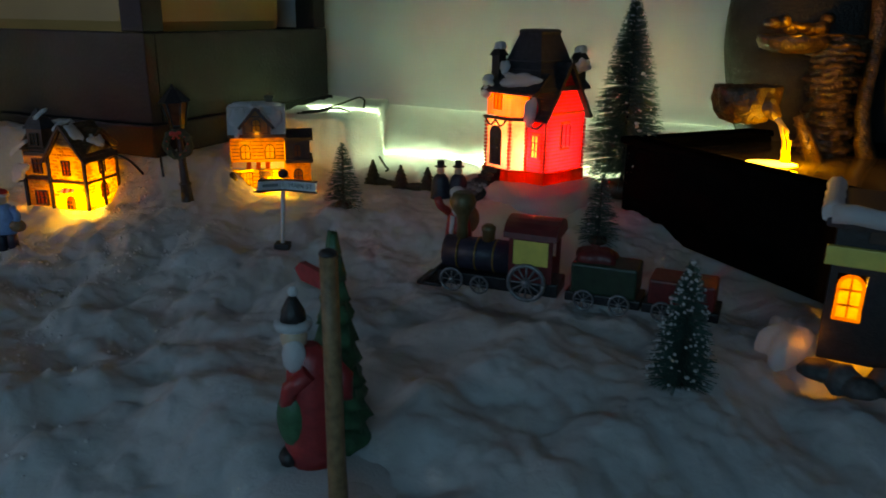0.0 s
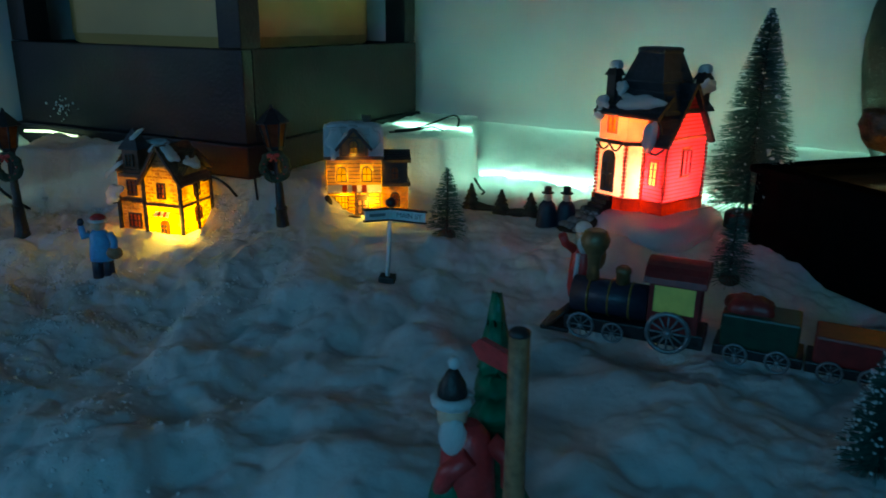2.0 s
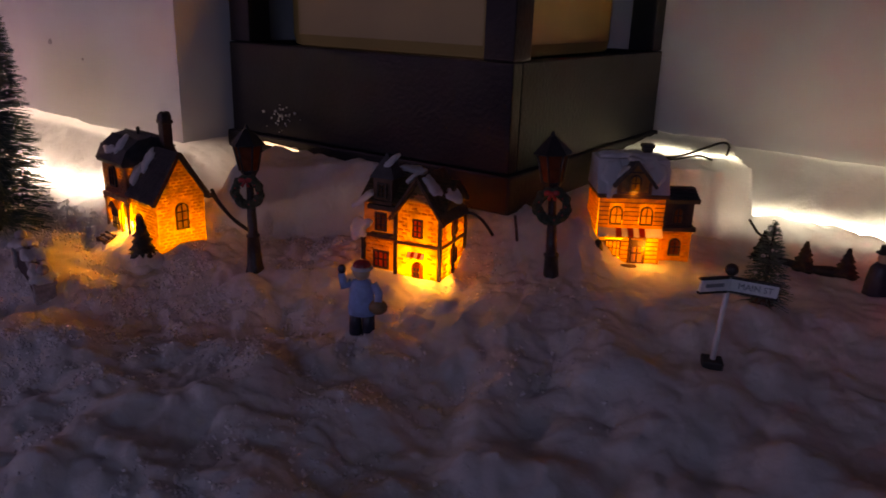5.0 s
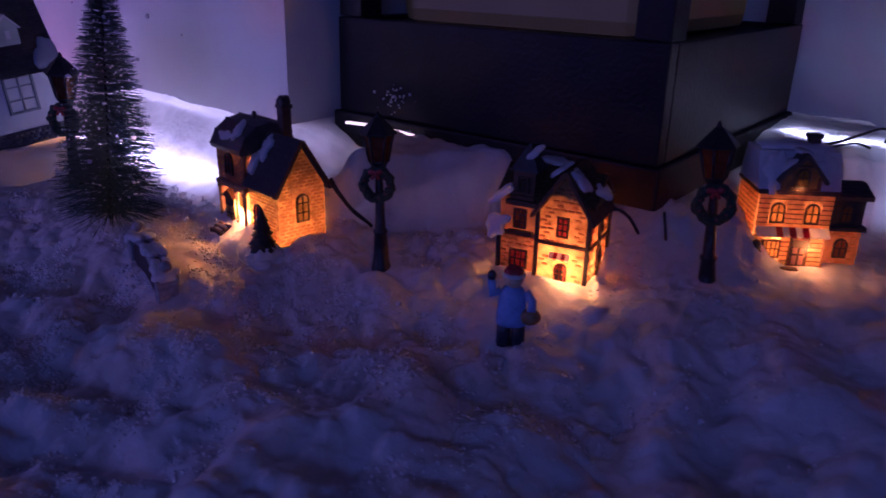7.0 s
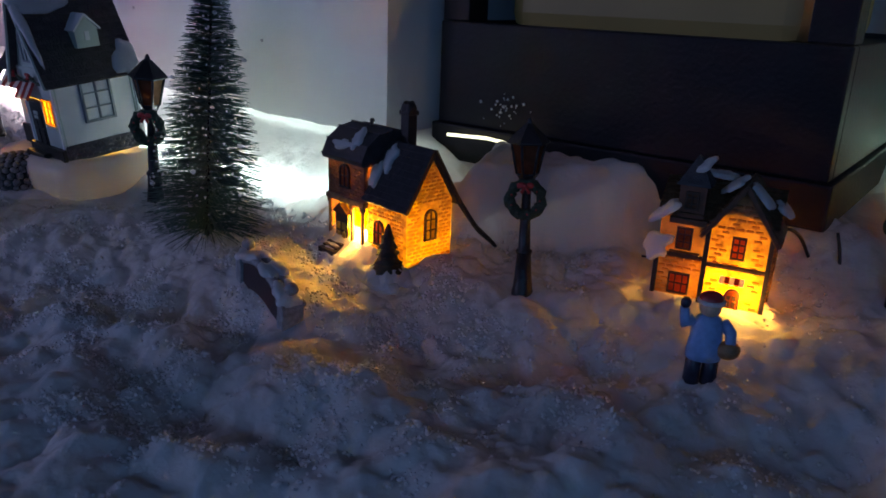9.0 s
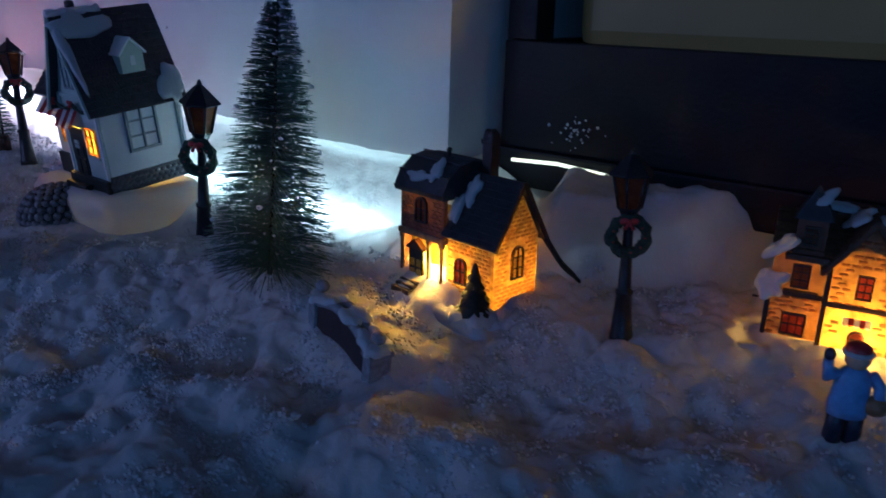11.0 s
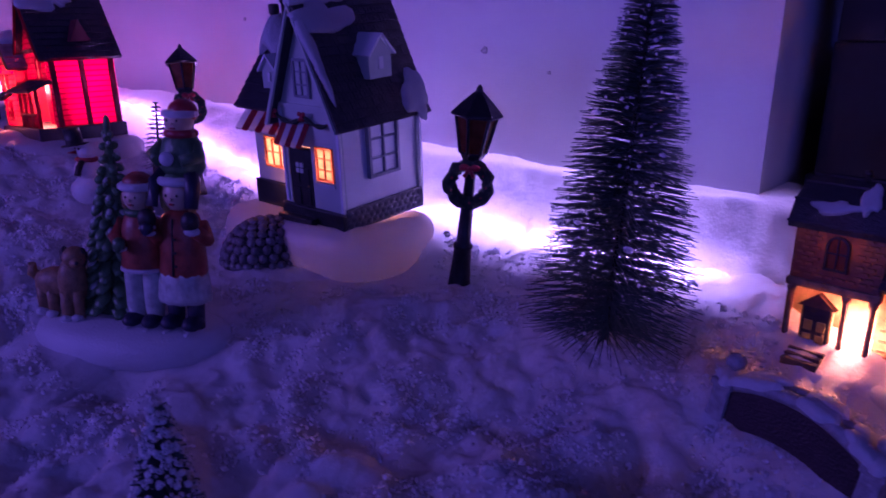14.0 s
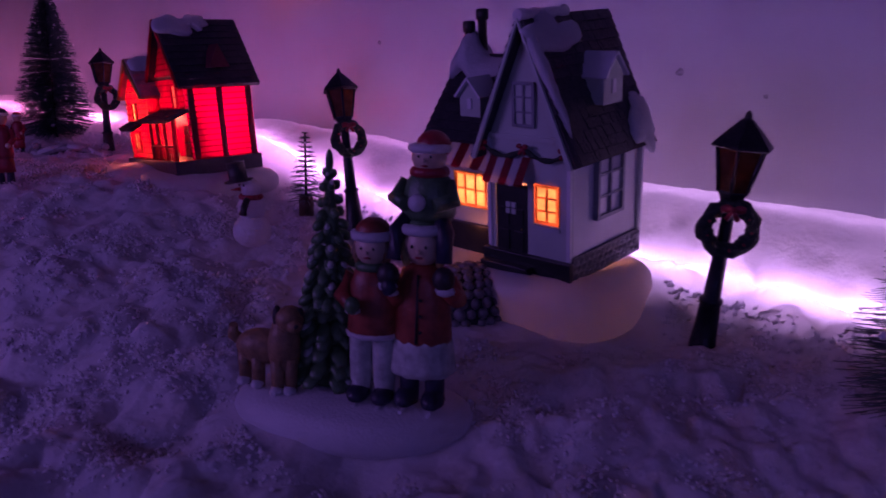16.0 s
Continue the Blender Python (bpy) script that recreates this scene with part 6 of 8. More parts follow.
M_REDLINE = mat("red_shadow_line", (0.20, 0.015, 0.015), 0.5, 0, 0.2, 90.0, 0.1, trans=(0.7, 0.06, 0.04), trans_mix=0.5)
# dimmer copy of the red siding, weaker glow put into colour and translucency
M_REDDIM = mat("dimmer_red_wall", (0.34, 0.035, 0.03), 0.45, 0, 0.3, 110.0, 0.15, trans=(1.0, 0.14, 0.07), trans_mix=0.42, rand=0.1)
M_REDDARK = mat("dark_red_trim", (0.13, 0.015, 0.03), 0.45, 0, 0.3, 110.0, 0.1, trans=(0.6, 0.05, 0.05), trans_mix=0.25)
M_REDROOF = mat("snow_over_red", (0.50, 0.30, 0.28), 0.5, 0, 0.4, 110.0, 0.2, trans=(1.0, 0.15, 0.08), trans_mix=0.22)
red_house_far()


# ---------------------------------------------------------------- the tall red house
def red_house_tall():
    base = pose(0.083, 0.621, 0.016, 0, 0, -48)
    t = thing("tall_red_house", "tall glowing red house with dark mansard roof and arched door", "miniature house", base, "miniature village houses")
    W, D, E = 0.058, 0.050, 0.060
    # lower storey: red siding to the right, pale bay with the door to the left
    slats(t, pose(0, 0, 0, 0, 0, 90), 0.0, D, 0.010, E, 0.0030, M_REDSLAT, line=M_REDLINE, holes=[(0.019, 0.031, 0.030, 0.050)])
    slats(t, pose(0, 0, 0, 0, 0, 90), 0.0, D, E, 0.094, 0.0030, M_REDSLAT, top=lambda z: (D / 2 - D / 2 * (0.098 - z) / 0.038, D / 2 + D / 2 * (0.098 - z) / 0.038), line=M_REDLINE)
    slats(t, pose(0, 0, 0), -0.020, 0.0, 0.010, E, 0.0030, M_REDSLAT, line=M_REDLINE, holes=[(-0.014, -0.005, 0.022, 0.042)])
    window(t, pose(-0.0095, -0.0008, 0.022), 0.0085, 0.020, M_REDSLAT, M_GLOWPANE, 2, 3, label="lit side window")
    window(t, pose(0.0008, 0.025, 0.030, 0, 0, 90), 0.0115, 0.020, M_REDDARK, M_REDSLAT, 2, 2, label="dark red framed window")
    bm = bm_new()                              # projecting bay, canted on its right
    q = [(-W, 0.0), (-W, -0.010), (-0.030, -0.010), (-0.020, 0.0)]
    for a, b in zip(q, q[1:]):
        poly(bm, [(*a, 0.010), (*b, 0.010), (*b, 0.052), (*a, 0.052)])
    part("bay_wall", bm, M_PINKPANE, t, "pale pink glowing bay wall")
    bm = bm_new()
    for a, b in zip(q, q[1:]):
        poly(bm, [(*a, 0.055), (*b, 0.055), (*b, 0.078), (*a, 0.078)])
    part("bay_upper", bm, M_PINKRED, t)
    bm = bm_new()
    poly(bm, [(-W, D, 0), (-W, 0, 0), (-W, 0, 0.078), (-W, D, 0.078)])
    poly(bm, [(0, D, 0), (-W, D, 0), (-W, D, 0.078), (0, D, 0.06)])
    part("rear_wall", bm, M_REDDIM, t)
    window(t, pose(-0.045, -0.0102, 0.060), 0.0095, 0.0135, M_PINKPANE, M_GLOWPANE, 2, 2, label="bright yellow upper window")
    door(t, pose(-0.046, -0.0105, 0.013), 0.0115, 0.033, M_NAVY, M_DARK, True, label="dark arched front door")
    for z0, z1 in ((0.0, 0.010),):
        bm = bm_new()
        q2 = [(-W - 0.002, 0.0), (-W - 0.002, -0.0125), (-0.029, -0.0125), (-0.0185, -0.0022), (0.0022, -0.0022), (0.0022, D + 0.001)]
        for a, b in zip(q2, q2[1:]):
            poly(bm, [(*a, z0), (*b, z0), (*b, z1), (*a, z1)])
        poly(bm, [(*c, z1) for c in q2] + [(-W, D, z1)])
        part("plinth", bm, M_REDDIM, t, "red-glowing plinth")
    # quoins
    for x, y in ((0.0006, -0.0006), (0.0006, D), (-0.020, -0.0006), (-0.030, -0.0106), (-W, -0.0106)):
        for k in range(14):
            bm = bm_new()
            box(bm, -0.0013, -0.0013, 0, 0.0013, 0.0013, 0.0022, bevel=0.0003)
            sub("quoin", bm, M_PINKRED, t, pose(x, y, 0.0105 + 0.0031 * k))
    # dark balcony line with swags
    bm = bm_new()
    tube(bm, [(-W - 0.001, -0.0125, 0.0535), (-0.030, -0.0125, 0.0535), (-0.018, -0.0015, 0.0535), (0.001, -0.0015, 0.056)], 0.0016, 0, 6)
    part("cornice", bm, M_DARK, t)
    for xa, xb, y in ((-0.057, -0.045, -0.0128), (-0.045, -0.033, -0.0128), (-0.019, -0.001, -0.0022)):
        bm = bm_new()
        tube(bm, [(xa + (xb - xa) * k / 8, y, 0.0525 - 0.0055 * math.sin(math.pi * k / 8)) for k in range(9)], 0.0009, 0, 6)
        part("swag", bm, M_DARK, t)
    bm = bm_new()
    for s in (-1, 1):
        tube(bm, [(-0.0215 + s * 0.0, 0, 0)] * 0 or [(-0.010 + 0.006 * math.cos(radians(a)), -0.004, 0.0645 + 0.009 * math.sin(radians(a))) for a in range(90, 90 + s * 181, s * 20)], 0.001, 0, 6)
    part("oval_surround", bm, M_DARK, t)
    bm = bm_new()
    pts = [(-0.010 + 0.0058 * math.cos(radians(a)), 0.0645 + 0.0088 * math.sin(radians(a))) for a in range(0, 360, 24)]
    prism(bm, pts, -0.0035, -0.0025)
    part("oval_window", bm, M_REDSLAT, t)
    # roofs
    bm = bm_new()
    lathe(bm, [(0.0455, 0.0), (0.0445, 0.0025), (0.0275, 0.022), (0.0170, 0.044), (0.0180, 0.0462), (0.0165, 0.0480), (0.0135, 0.0485)], 4, 0, pose(-0.030, 0.022, 0.078, 0, 0, 45), True)
    part("mansard_roof", bm, M_ROOF, t, "steep dark mansard roof")
    for r in range(6):
        f = r / 6
        rad = 0.0440 - 0.0370 * f + 0.0090 * f * f
        bm = bm_new()
        lathe(bm, [(rad * 0.7071 * 1.414 + 0.0006, 0.0), (rad * 1.0 + 0.0004, 0.0012), (rad - 0.002, 0.0016)], 4, 0, pose(-0.030, 0.022, 0.080 + 0.0068 * r, 0, 0, 45), True)
        part("slate_course", bm, M_ROOF, t)
    for s in (-1, 1):
        bm = bm_new()
        slope(bm, frame_of((-0.008, D / 2 + s * (D / 2 + 0.005), E - 0.006), (-s, 0, 0), (0, -s * (D / 2 + 0.005), 0.046)), 0.026, math.hypot(D / 2 + 0.005, 0.046), rows=11, seed=40 + s)
        part("gable_slope", bm, M_ROOF, t, "dark roof slope of the side gable")
    bm = bm_new()
    slope(bm, frame_of((-0.030, -0.0155, 0.0755), (1, 0, 0), (0, 0.018, 0.016)), 0.062, 0.024, rows=6, seed=45)
    part("bay_roof", bm, M_ROOF, t)
    for x, y, z, h in ((-0.052, -0.004, 0.090, 0.026), (-0.004, 0.044, 0.088, 0.026), (-0.056, 0.040, 0.090, 0.026)):
        bm = bm_new()
        box(bm, x - 0.0042, y - 0.0042, z - 0.012, x + 0.0042, y + 0.0042, z + h * 0.55, bevel=0.0004)
        lathe(bm, [(0.0082, 0), (0.0078, 0.001), (0.0035, 0.007), (0.0008, 0.0095)], 4, 0, pose(x, y, z + h * 0.55, 0, 0, 45), True)
        tr = part("turret", bm, M_DARK, t)
        bm = bm_new()
        blob(bm, pose(x, y, z + h * 0.55 + 0.006), 0.0045, 0.0045, 0.005, 90)
        part("snow_cap", bm, M_CAP, tr)
    for o, ex, ey, rx, ry, h, sd in (((-0.020, -0.0120, 0.0860), (1, 0, 0), (0, 0.6, 0.8), 0.0185, 0.0065, 0.0045, 91), ((-0.052, -0.0155, 0.084), (1, 0, 0), (0, 0.6, 0.8), 0.0055, 0.0055, 0.004, 92),
                                     ((-0.012, -0.0055, 0.0610), (0.25, 0, 1), (-1, 0, 0.2), 0.0125, 0.0055, 0.0035, 93), ((0.002, 0.040, 0.098), (0, 1, -0.2), (1, 0, 1), 0.0085, 0.0065, 0.004, 94),
                                     ((-0.058, -0.012, 0.0745), (0, 1, 0), (0.4, 0, 1), 0.0060, 0.0050, 0.004, 95), ((-0.040, -0.0085, 0.0955), (1, 0, 0), (0, 0.5, 0.9), 0.0045, 0.006, 0.003, 96)):
        bm = bm_new()
        blob(bm, frame_of(o, ex, ey), rx, ry, h, sd)
        part("snow_patch", bm, M_CAP, t)
    for k in range(4):
        bm = bm_new()
        box(bm, -0.054 , -0.0275 + 0.0038 * k, -0.003, -0.038, -0.0225 + 0.0038 * k, 0.0015 + 0.003 * k, bevel=0.0005)
        part("step", bm, M_DARK, t)
    mo = mound("moulded snow mound under the tall red house", base, (-0.062, 0.004, -0.013, 0.054), 0.020, 0.024, 101, ((-40, 45, 0.35),))
    cobbles(mo, pose(-0.052, -0.034, -0.008, 28, 0, -8), 0.026, 0.030, 4, 104, 0.002)
    bm = bm_new()
    blob(bm, pose(-0.052, -0.033, -0.013, 28, 0, -8), 0.015, 0.018, 0.005, 105)
    part("path_bed", bm, M_DARK, mo)
    lamp_point("tall_house_lamp", tuple(base @ Vector((-0.026, 0.016, 0.022))), 0.34, (1.0, 0.30, 0.30))
    lamp_point("tall_house_upper_lamp", tuple(base @ Vector((-0.040, 0.004, 0.066))), 0.10, (1.0, 0.42, 0.16))


M_PINKRED = mat("pink_red_porcelain", (0.60, 0.10, 0.08), 0.42, 0, 0.2, 90.0, 0.1, trans=(1.0, 0.24, 0.26), trans_mix=0.55)
red_house_tall()


# ---------------------------------------------------------------- figurines: each one plain mesh
def figurine(name, label, category, m, group="painted figurines", mats=None):
    """Starts a figurine; returns its bmesh and a function that finishes it."""
    bm = bm_new()
    mats = mats or [M_RED, M_SKIN, M_CAP, M_NAVY, M_GREEN, M_TAN, M_BLUE, M_DARK]
    def done():
        ob = tagged(part(name, bm, mats), label, category, group)
        ob.matrix_world = m
        return ob
    return bm, done


RED, SKIN, WHITE, NAVY, GREEN, TAN, BLUE, DARK = range(8)


def body(bm, x, y, z0, h, coat, legs, skirt=None, hat=RED, brim=WHITE, wide=1.0, face=True, arms=True):
    """A small standing painted figure, h high, at x, y, z0, looking along -y."""
    s = h / 0.075 * wide
    k = h / 0.075
    for dx in (-0.0042, 0.0042):
        lathe(bm, [(0.0034 * s, 0), (0.0038 * s, 0.002 * k), (0.0032 * s, 0.012 * k), (0.0034 * s, 0.020 * k)], 10, legs, pose(x + dx * s, y, z0))
        ball(bm, x + dx * s, y - 0.003 * s, z0 + 0.0018 * k, 0.0034 * s, 0.0055 * s, 0.0022 * k, legs, 8)
    if skirt is not None:
        lathe(bm, [(0.0092 * s, 0.013 * k), (0.0088 * s, 0.020 * k), (0.0078 * s, 0.030 * k), (0.006 * s, 0.034 * k)], 14, skirt, pose(x, y, z0) @ Matrix.Diagonal((1, 0.78, 1, 1)))
    lathe(bm, [(0.0090 * s, 0.026 * k), (0.0092 * s, 0.030 * k), (0.0080 * s, 0.040 * k), (0.0084 * s, 0.050 * k), (0.0066 * s, 0.0555 * k), (0.0030 * s, 0.058 * k)], 14, coat, pose(x, y, z0) @ Matrix.Diagonal((1, 0.78, 1, 1)))
    if arms:
        for d in (-1, 1):
            tube(bm, [(x + d * 0.0078 * s, y, z0 + 0.0525 * k), (x + d * 0.0105 * s, y - 0.001 * s, z0 + 0.044 * k), (x + d * 0.0070 * s, y - 0.0062 * s, z0 + 0.0385 * k)], [0.0030 * s, 0.0028 * s, 0.0024 * s], coat, 8)
            ball(bm, x + d * 0.0062 * s, y - 0.0070 * s, z0 + 0.0382 * k, 0.0024 * s, None, None, SKIN if d > 0 else GREEN, 8)
    ball(bm, x, y, z0 + 0.0630 * k, 0.0064 * s, 0.0062 * s, 0.0070 * k, SKIN, 12)
    ball(bm, x, y + 0.001 * s, z0 + 0.0670 * k, 0.0068 * s, 0.0066 * s, 0.0058 * k, hat, 12)
    tube(bm, [(x + 0.0066 * s * math.cos(radians(a)), y + 0.0064 * s * math.sin(radians(a)), z0 + 0.0668 * k) for a in range(0, 361, 30)], 0.0016 * s, brim, 6)


def fir_into(bm, x, y, z, h, r, mi, snow=None, n=7, seg=14, seed=3):
    rng = random.Random(seed)
    prof = [(r * 0.3, 0)]
    for k in range(n):
        zz, q = h * (0.02 + 0.98 * k / n), r * (1 - k / n) ** 0.8 + 0.001
        prof += [(q, zz), (q * 0.95, zz + h * 0.03), (q * 0.62, zz + h * 0.115)]
    prof.append((0.0006, h))
    vs = lathe(bm, prof, seg, mi)
    for v in vs:
        a = math.atan2(v.co.y, v.co.x)
        f = 1 + 0.14 * math.sin(6 * a + v.co.z * 500) + rng.uniform(-0.08, 0.08)
        v.co = Vector((x + v.co.x * f, y + v.co.y * f, z + v.co.z + rng.uniform(-0.012, 0.012) * h))


def hair(bm, x, y, z, r, mi):
    ball(bm, x, y + r * 0.35, z, r * 1.06, r * 0.9, r * 1.1, mi, 12)
    for s in (-1, 1):
        ball(bm, x + s * r * 0.85, y - r * 0.1, z - r * 0.35, r * 0.34, r * 0.4, r * 0.85, mi, 8)


def face(bm, x, y, z, r):
    for s in (-1, 1):
        ball(bm, x + s * r * 0.36, y - r * 0.93, z + r * 0.12, r * 0.075, r * 0.06, r * 0.09, DARK, 6)
    ball(bm, x, y - r * 1.02, z - r * 0.10, r * 0.13, r * 0.12, r * 0.12, SKIN, 6)
    ball(bm, x, y - r * 0.92, z - r * 0.42, r * 0.24, r * 0.08, r * 0.07, RED, 6)


def family():
    m = pose(-0.8350, 0.5450, -0.0030, 0, 0, 4)
    CORAL, PALE, BLOND = 8, 9, 10
    bm, done = figurine("family_figurine", "painted figurine of skaters, fir tree and pet on snowy oval base", "figurine", m,
                        mats=[M_RED, M_SKIN, M_CAP, M_NAVY, M_GREEN, M_TAN, M_BLUE, M_DARK, M_CORAL, M_PALECLOTH, M_BLOND])
    vs = lathe(bm, [(0.0470, -0.018), (0.0515, -0.014), (0.0530, -0.009), (0.0505, -0.003), (0.0435, 0.0008), (0.02, 0.002), (0.001, 0.0022)], 40, WHITE, pose(0.003, 0.002, 0) @ Matrix.Diagonal((0.94, 0.54, 0.8, 1)))
    # cast fir: drooping lobes in tiers, snow on their upper sides
    rng = random.Random(12)
    fx, fy, H = -0.0090, 0.0100, 0.0915
    rod(bm, (fx, fy, 0.0), (fx, fy, H - 0.004), 0.0105, 0.0010, GREEN, 12)
    for k in range(17):
        z = 0.006 + 0.0049 * k
        R = 0.0172 * (1 - k / 17.4) ** 0.9
        c = max(4, int(15 * (1 - k / 18)))
        for i in range(c):
            a = 2 * math.pi * (i + 0.5 * (k % 2)) / c + rng.uniform(-0.25, 0.25)
            px, py = fx + R * 0.80 * math.cos(a), fy + R * 0.80 * math.sin(a)
            q = pose(0, 0, 0, 0, 0, math.degrees(a)) @ pose(0, 0, 0, 0, 40 + rng.uniform(-10, 10), 0)
            zz = z + rng.uniform(-0.0012, 0.0012)
            ball(bm, px, py, zz, R * 0.30 + 0.0013, R * 0.17 + 0.0010, 0.0020, GREEN, 6, q)
            if rng.random() < 0.35:
                ball(bm, px + 0.0008 * math.cos(a), py + 0.0008 * math.sin(a), zz + 0.0010, R * 0.16 + 0.0008, R * 0.10 + 0.0006, 0.0014, PALE, 6, q)
    ball(bm, fx, fy, H - 0.002, 0.0016, 0.0016, 0.0050, GREEN, 8)
    # the young one in the short coat
    x, y = 0.0135, -0.0035
    for s in (-1, 1):
        lathe(bm, [(0.0040, 0.0), (0.0038, 0.006), (0.0043, 0.009), (0.0046, 0.024), (0.0044, 0.032)], 12, PALE, pose(x + s * 0.0046, y, 0.001))
        ball(bm, x + s * 0.0048, y - 0.0030, 0.0042, 0.0044, 0.0068, 0.0034, NAVY, 10)
        box(bm, x + s * 0.0048 - 0.0006, y - 0.0100, 0.0004, x + s * 0.0048 + 0.0006, y + 0.0030, 0.0018, WHITE)
    lathe(bm, [(0.0094, 0.0270), (0.0098, 0.0285), (0.0088, 0.0400), (0.0086, 0.0470), (0.0068, 0.0520), (0.0034, 0.0545)], 16, CORAL, pose(x, y, 0) @ Matrix.Diagonal((1, 0.78, 1, 1)))
    tube(bm, [(x + 0.0094 * math.cos(radians(a)), y + 0.0074 * math.sin(radians(a)), 0.0280) for a in range(0, 361, 24)], 0.0011, WHITE, 6)
    for s, hx, hy, hz in ((-1, 0.004, -0.0095, 0.0400), (1, 0.0095, -0.0085, 0.0480)):
        tube(bm, [(x + s * 0.0076, y, 0.0500), (x + s * 0.0112, y - 0.0030, 0.0420), (x + hx * (1 if s > 0 else -1), y + hy, hz)], [0.0032, 0.0032, 0.0026], CORAL, 8)
        ball(bm, x + hx * (1 if s > 0 else -1), y + hy - 0.0012, hz + 0.001, 0.0030, 0.0028, 0.0034, GREEN if s < 0 else NAVY, 8)
        ball(bm, x + hx * (1 if s > 0 else -1) * 1.05, y + hy, hz - 0.0012, 0.0031, 0.0029, 0.0014, WHITE, 8)
    tube(bm, [(x + 0.0050 * math.cos(radians(a)), y + 0.0046 * math.sin(radians(a)), 0.0538) for a in range(0, 361, 30)], 0.0018, GREEN, 6)
    ball(bm, x, y, 0.0608, 0.0066, 0.0064, 0.0070, SKIN, 14)
    hair(bm, x, y, 0.0615, 0.0064, TAN)
    face(bm, x, y, 0.0605, 0.0064)
    ball(bm, x, y + 0.0008, 0.0664, 0.0068, 0.0066, 0.0054, CORAL, 12)
    tube(bm, [(x + 0.0067 * math.cos(radians(a)), y + 0.0065 * math.sin(radians(a)), 0.0655) for a in range(0, 361, 24)], 0.0018, WHITE, 8)
    # the grown one in the long coat
    x, y = 0.0325, -0.0015
    for s in (-1, 1):
        rod(bm, (x + s * 0.0050, y, 0.001), (x + s * 0.0048, y, 0.018), 0.0036, 0.0042, NAVY, 10)
        ball(bm, x + s * 0.0052, y - 0.0034, 0.0044, 0.0046, 0.0074, 0.0036, NAVY, 10)
        box(bm, x + s * 0.0052 - 0.0006, y - 0.0112, 0.0004, x + s * 0.0052 + 0.0006, y + 0.0030, 0.0018, WHITE)
    vs = lathe(bm, [(0.0118, 0.0140), (0.0122, 0.0160), (0.0110, 0.0260), (0.0098, 0.0320)], 24, PALE, pose(x, y, 0) @ Matrix.Diagonal((1, 0.78, 1, 1)))
    for v in vs:
        a = math.atan2(v.co.y - y, v.co.x - x)
        if v.co.z < 0.03:
            v.co.x, v.co.y = x + (v.co.x - x) * (1 + 0.05 * math.sin(9 * a)), y + (v.co.y - y) * (1 + 0.05 * math.sin(9 * a))
    lathe(bm, [(0.0106, 0.0265), (0.0112, 0.0280), (0.0104, 0.0400), (0.0100, 0.0480), (0.0082, 0.0535), (0.0040, 0.0560)], 18, CORAL, pose(x, y, 0) @ Matrix.Diagonal((1, 0.78, 1, 1)))
    rod(bm, (x, y - 0.0088, 0.0275), (x, y - 0.0070, 0.0530), 0.0006, 0.0005, DARK, 6)
    for z in (0.0320, 0.0380, 0.0440):
        ball(bm, x + 0.0014, y - 0.0085, z, 0.0007, None, None, DARK, 6)
    for d in (-1, 1):                       # mittens raised to hold the small one's feet
        tube(bm, [(x + d * 0.0092, y, 0.0500), (x + d * 0.0134, y - 0.0025, 0.0440), (x + d * 0.0108, y - 0.0085, 0.0490)], [0.0036, 0.0036, 0.0030], CORAL, 10)
        ball(bm, x + d * 0.0102, y - 0.0100, 0.0530, 0.0042, 0.0036, 0.0046, DARK, 10)
        ball(bm, x + d * 0.0106, y - 0.0094, 0.0488, 0.0038, 0.0034, 0.0022, WHITE, 8)
        tube(bm, [(x + d * 0.0050, y + 0.0010, 0.0735), (x + d * 0.0088, y - 0.0040, 0.0680), (x + d * 0.0094, y - 0.0072, 0.0580)], [0.0036, 0.0034, 0.0030], NAVY, 8)
    ball(bm, x, y, 0.0628, 0.0074, 0.0072, 0.0080, SKIN, 14)
    hair(bm, x, y, 0.0630, 0.0074, BLOND)
    face(bm, x, y, 0.0622, 0.0072)
    ball(bm, x, y + 0.0010, 0.0692, 0.0074, 0.0072, 0.0050, GREEN, 12)
    tube(bm, [(x + 0.0074 * math.cos(radians(a)), y + 0.0072 * math.sin(radians(a)), 0.0690) for a in range(0, 361, 24)], 0.0020, WHITE, 8)
    # the small one on the shoulders
    y = 0.0010
    lathe(bm, [(0.0086, 0.0715), (0.0102, 0.0745), (0.0100, 0.0800), (0.0082, 0.0860), (0.0058, 0.0890), (0.003, 0.0900)], 16, GREEN, pose(x + 0.001, y, 0) @ Matrix.Diagonal((1, 0.82, 1, 1)))
    for d in (-1, 1):
        tube(bm, [(x + d * 0.0076, y, 0.0850), (x + d * 0.0106, y - 0.0035, 0.0795), (x + d * 0.0052, y - 0.0088, 0.0780)], [0.0030, 0.0032, 0.0026], GREEN, 8)
    ball(bm, x - 0.0008, y - 0.0096, 0.0790, 0.0032, 0.0030, 0.0032, WHITE, 10)
    ball(bm, x + 0.001, y - 0.0010, 0.0945, 0.0064, 0.0062, 0.0064, SKIN, 14)
    face(bm, x + 0.001, y - 0.0010, 0.0942, 0.0062)
    ball(bm, x + 0.002, y + 0.0008, 0.0982, 0.0064, 0.0062, 0.0056, RED, 12)
    tube(bm, [(x + 0.001 + 0.0064 * math.cos(radians(a)), y - 0.0002 + 0.0062 * math.sin(radians(a)), 0.0975) for a in range(0, 361, 24)], 0.0016, WHITE, 8)
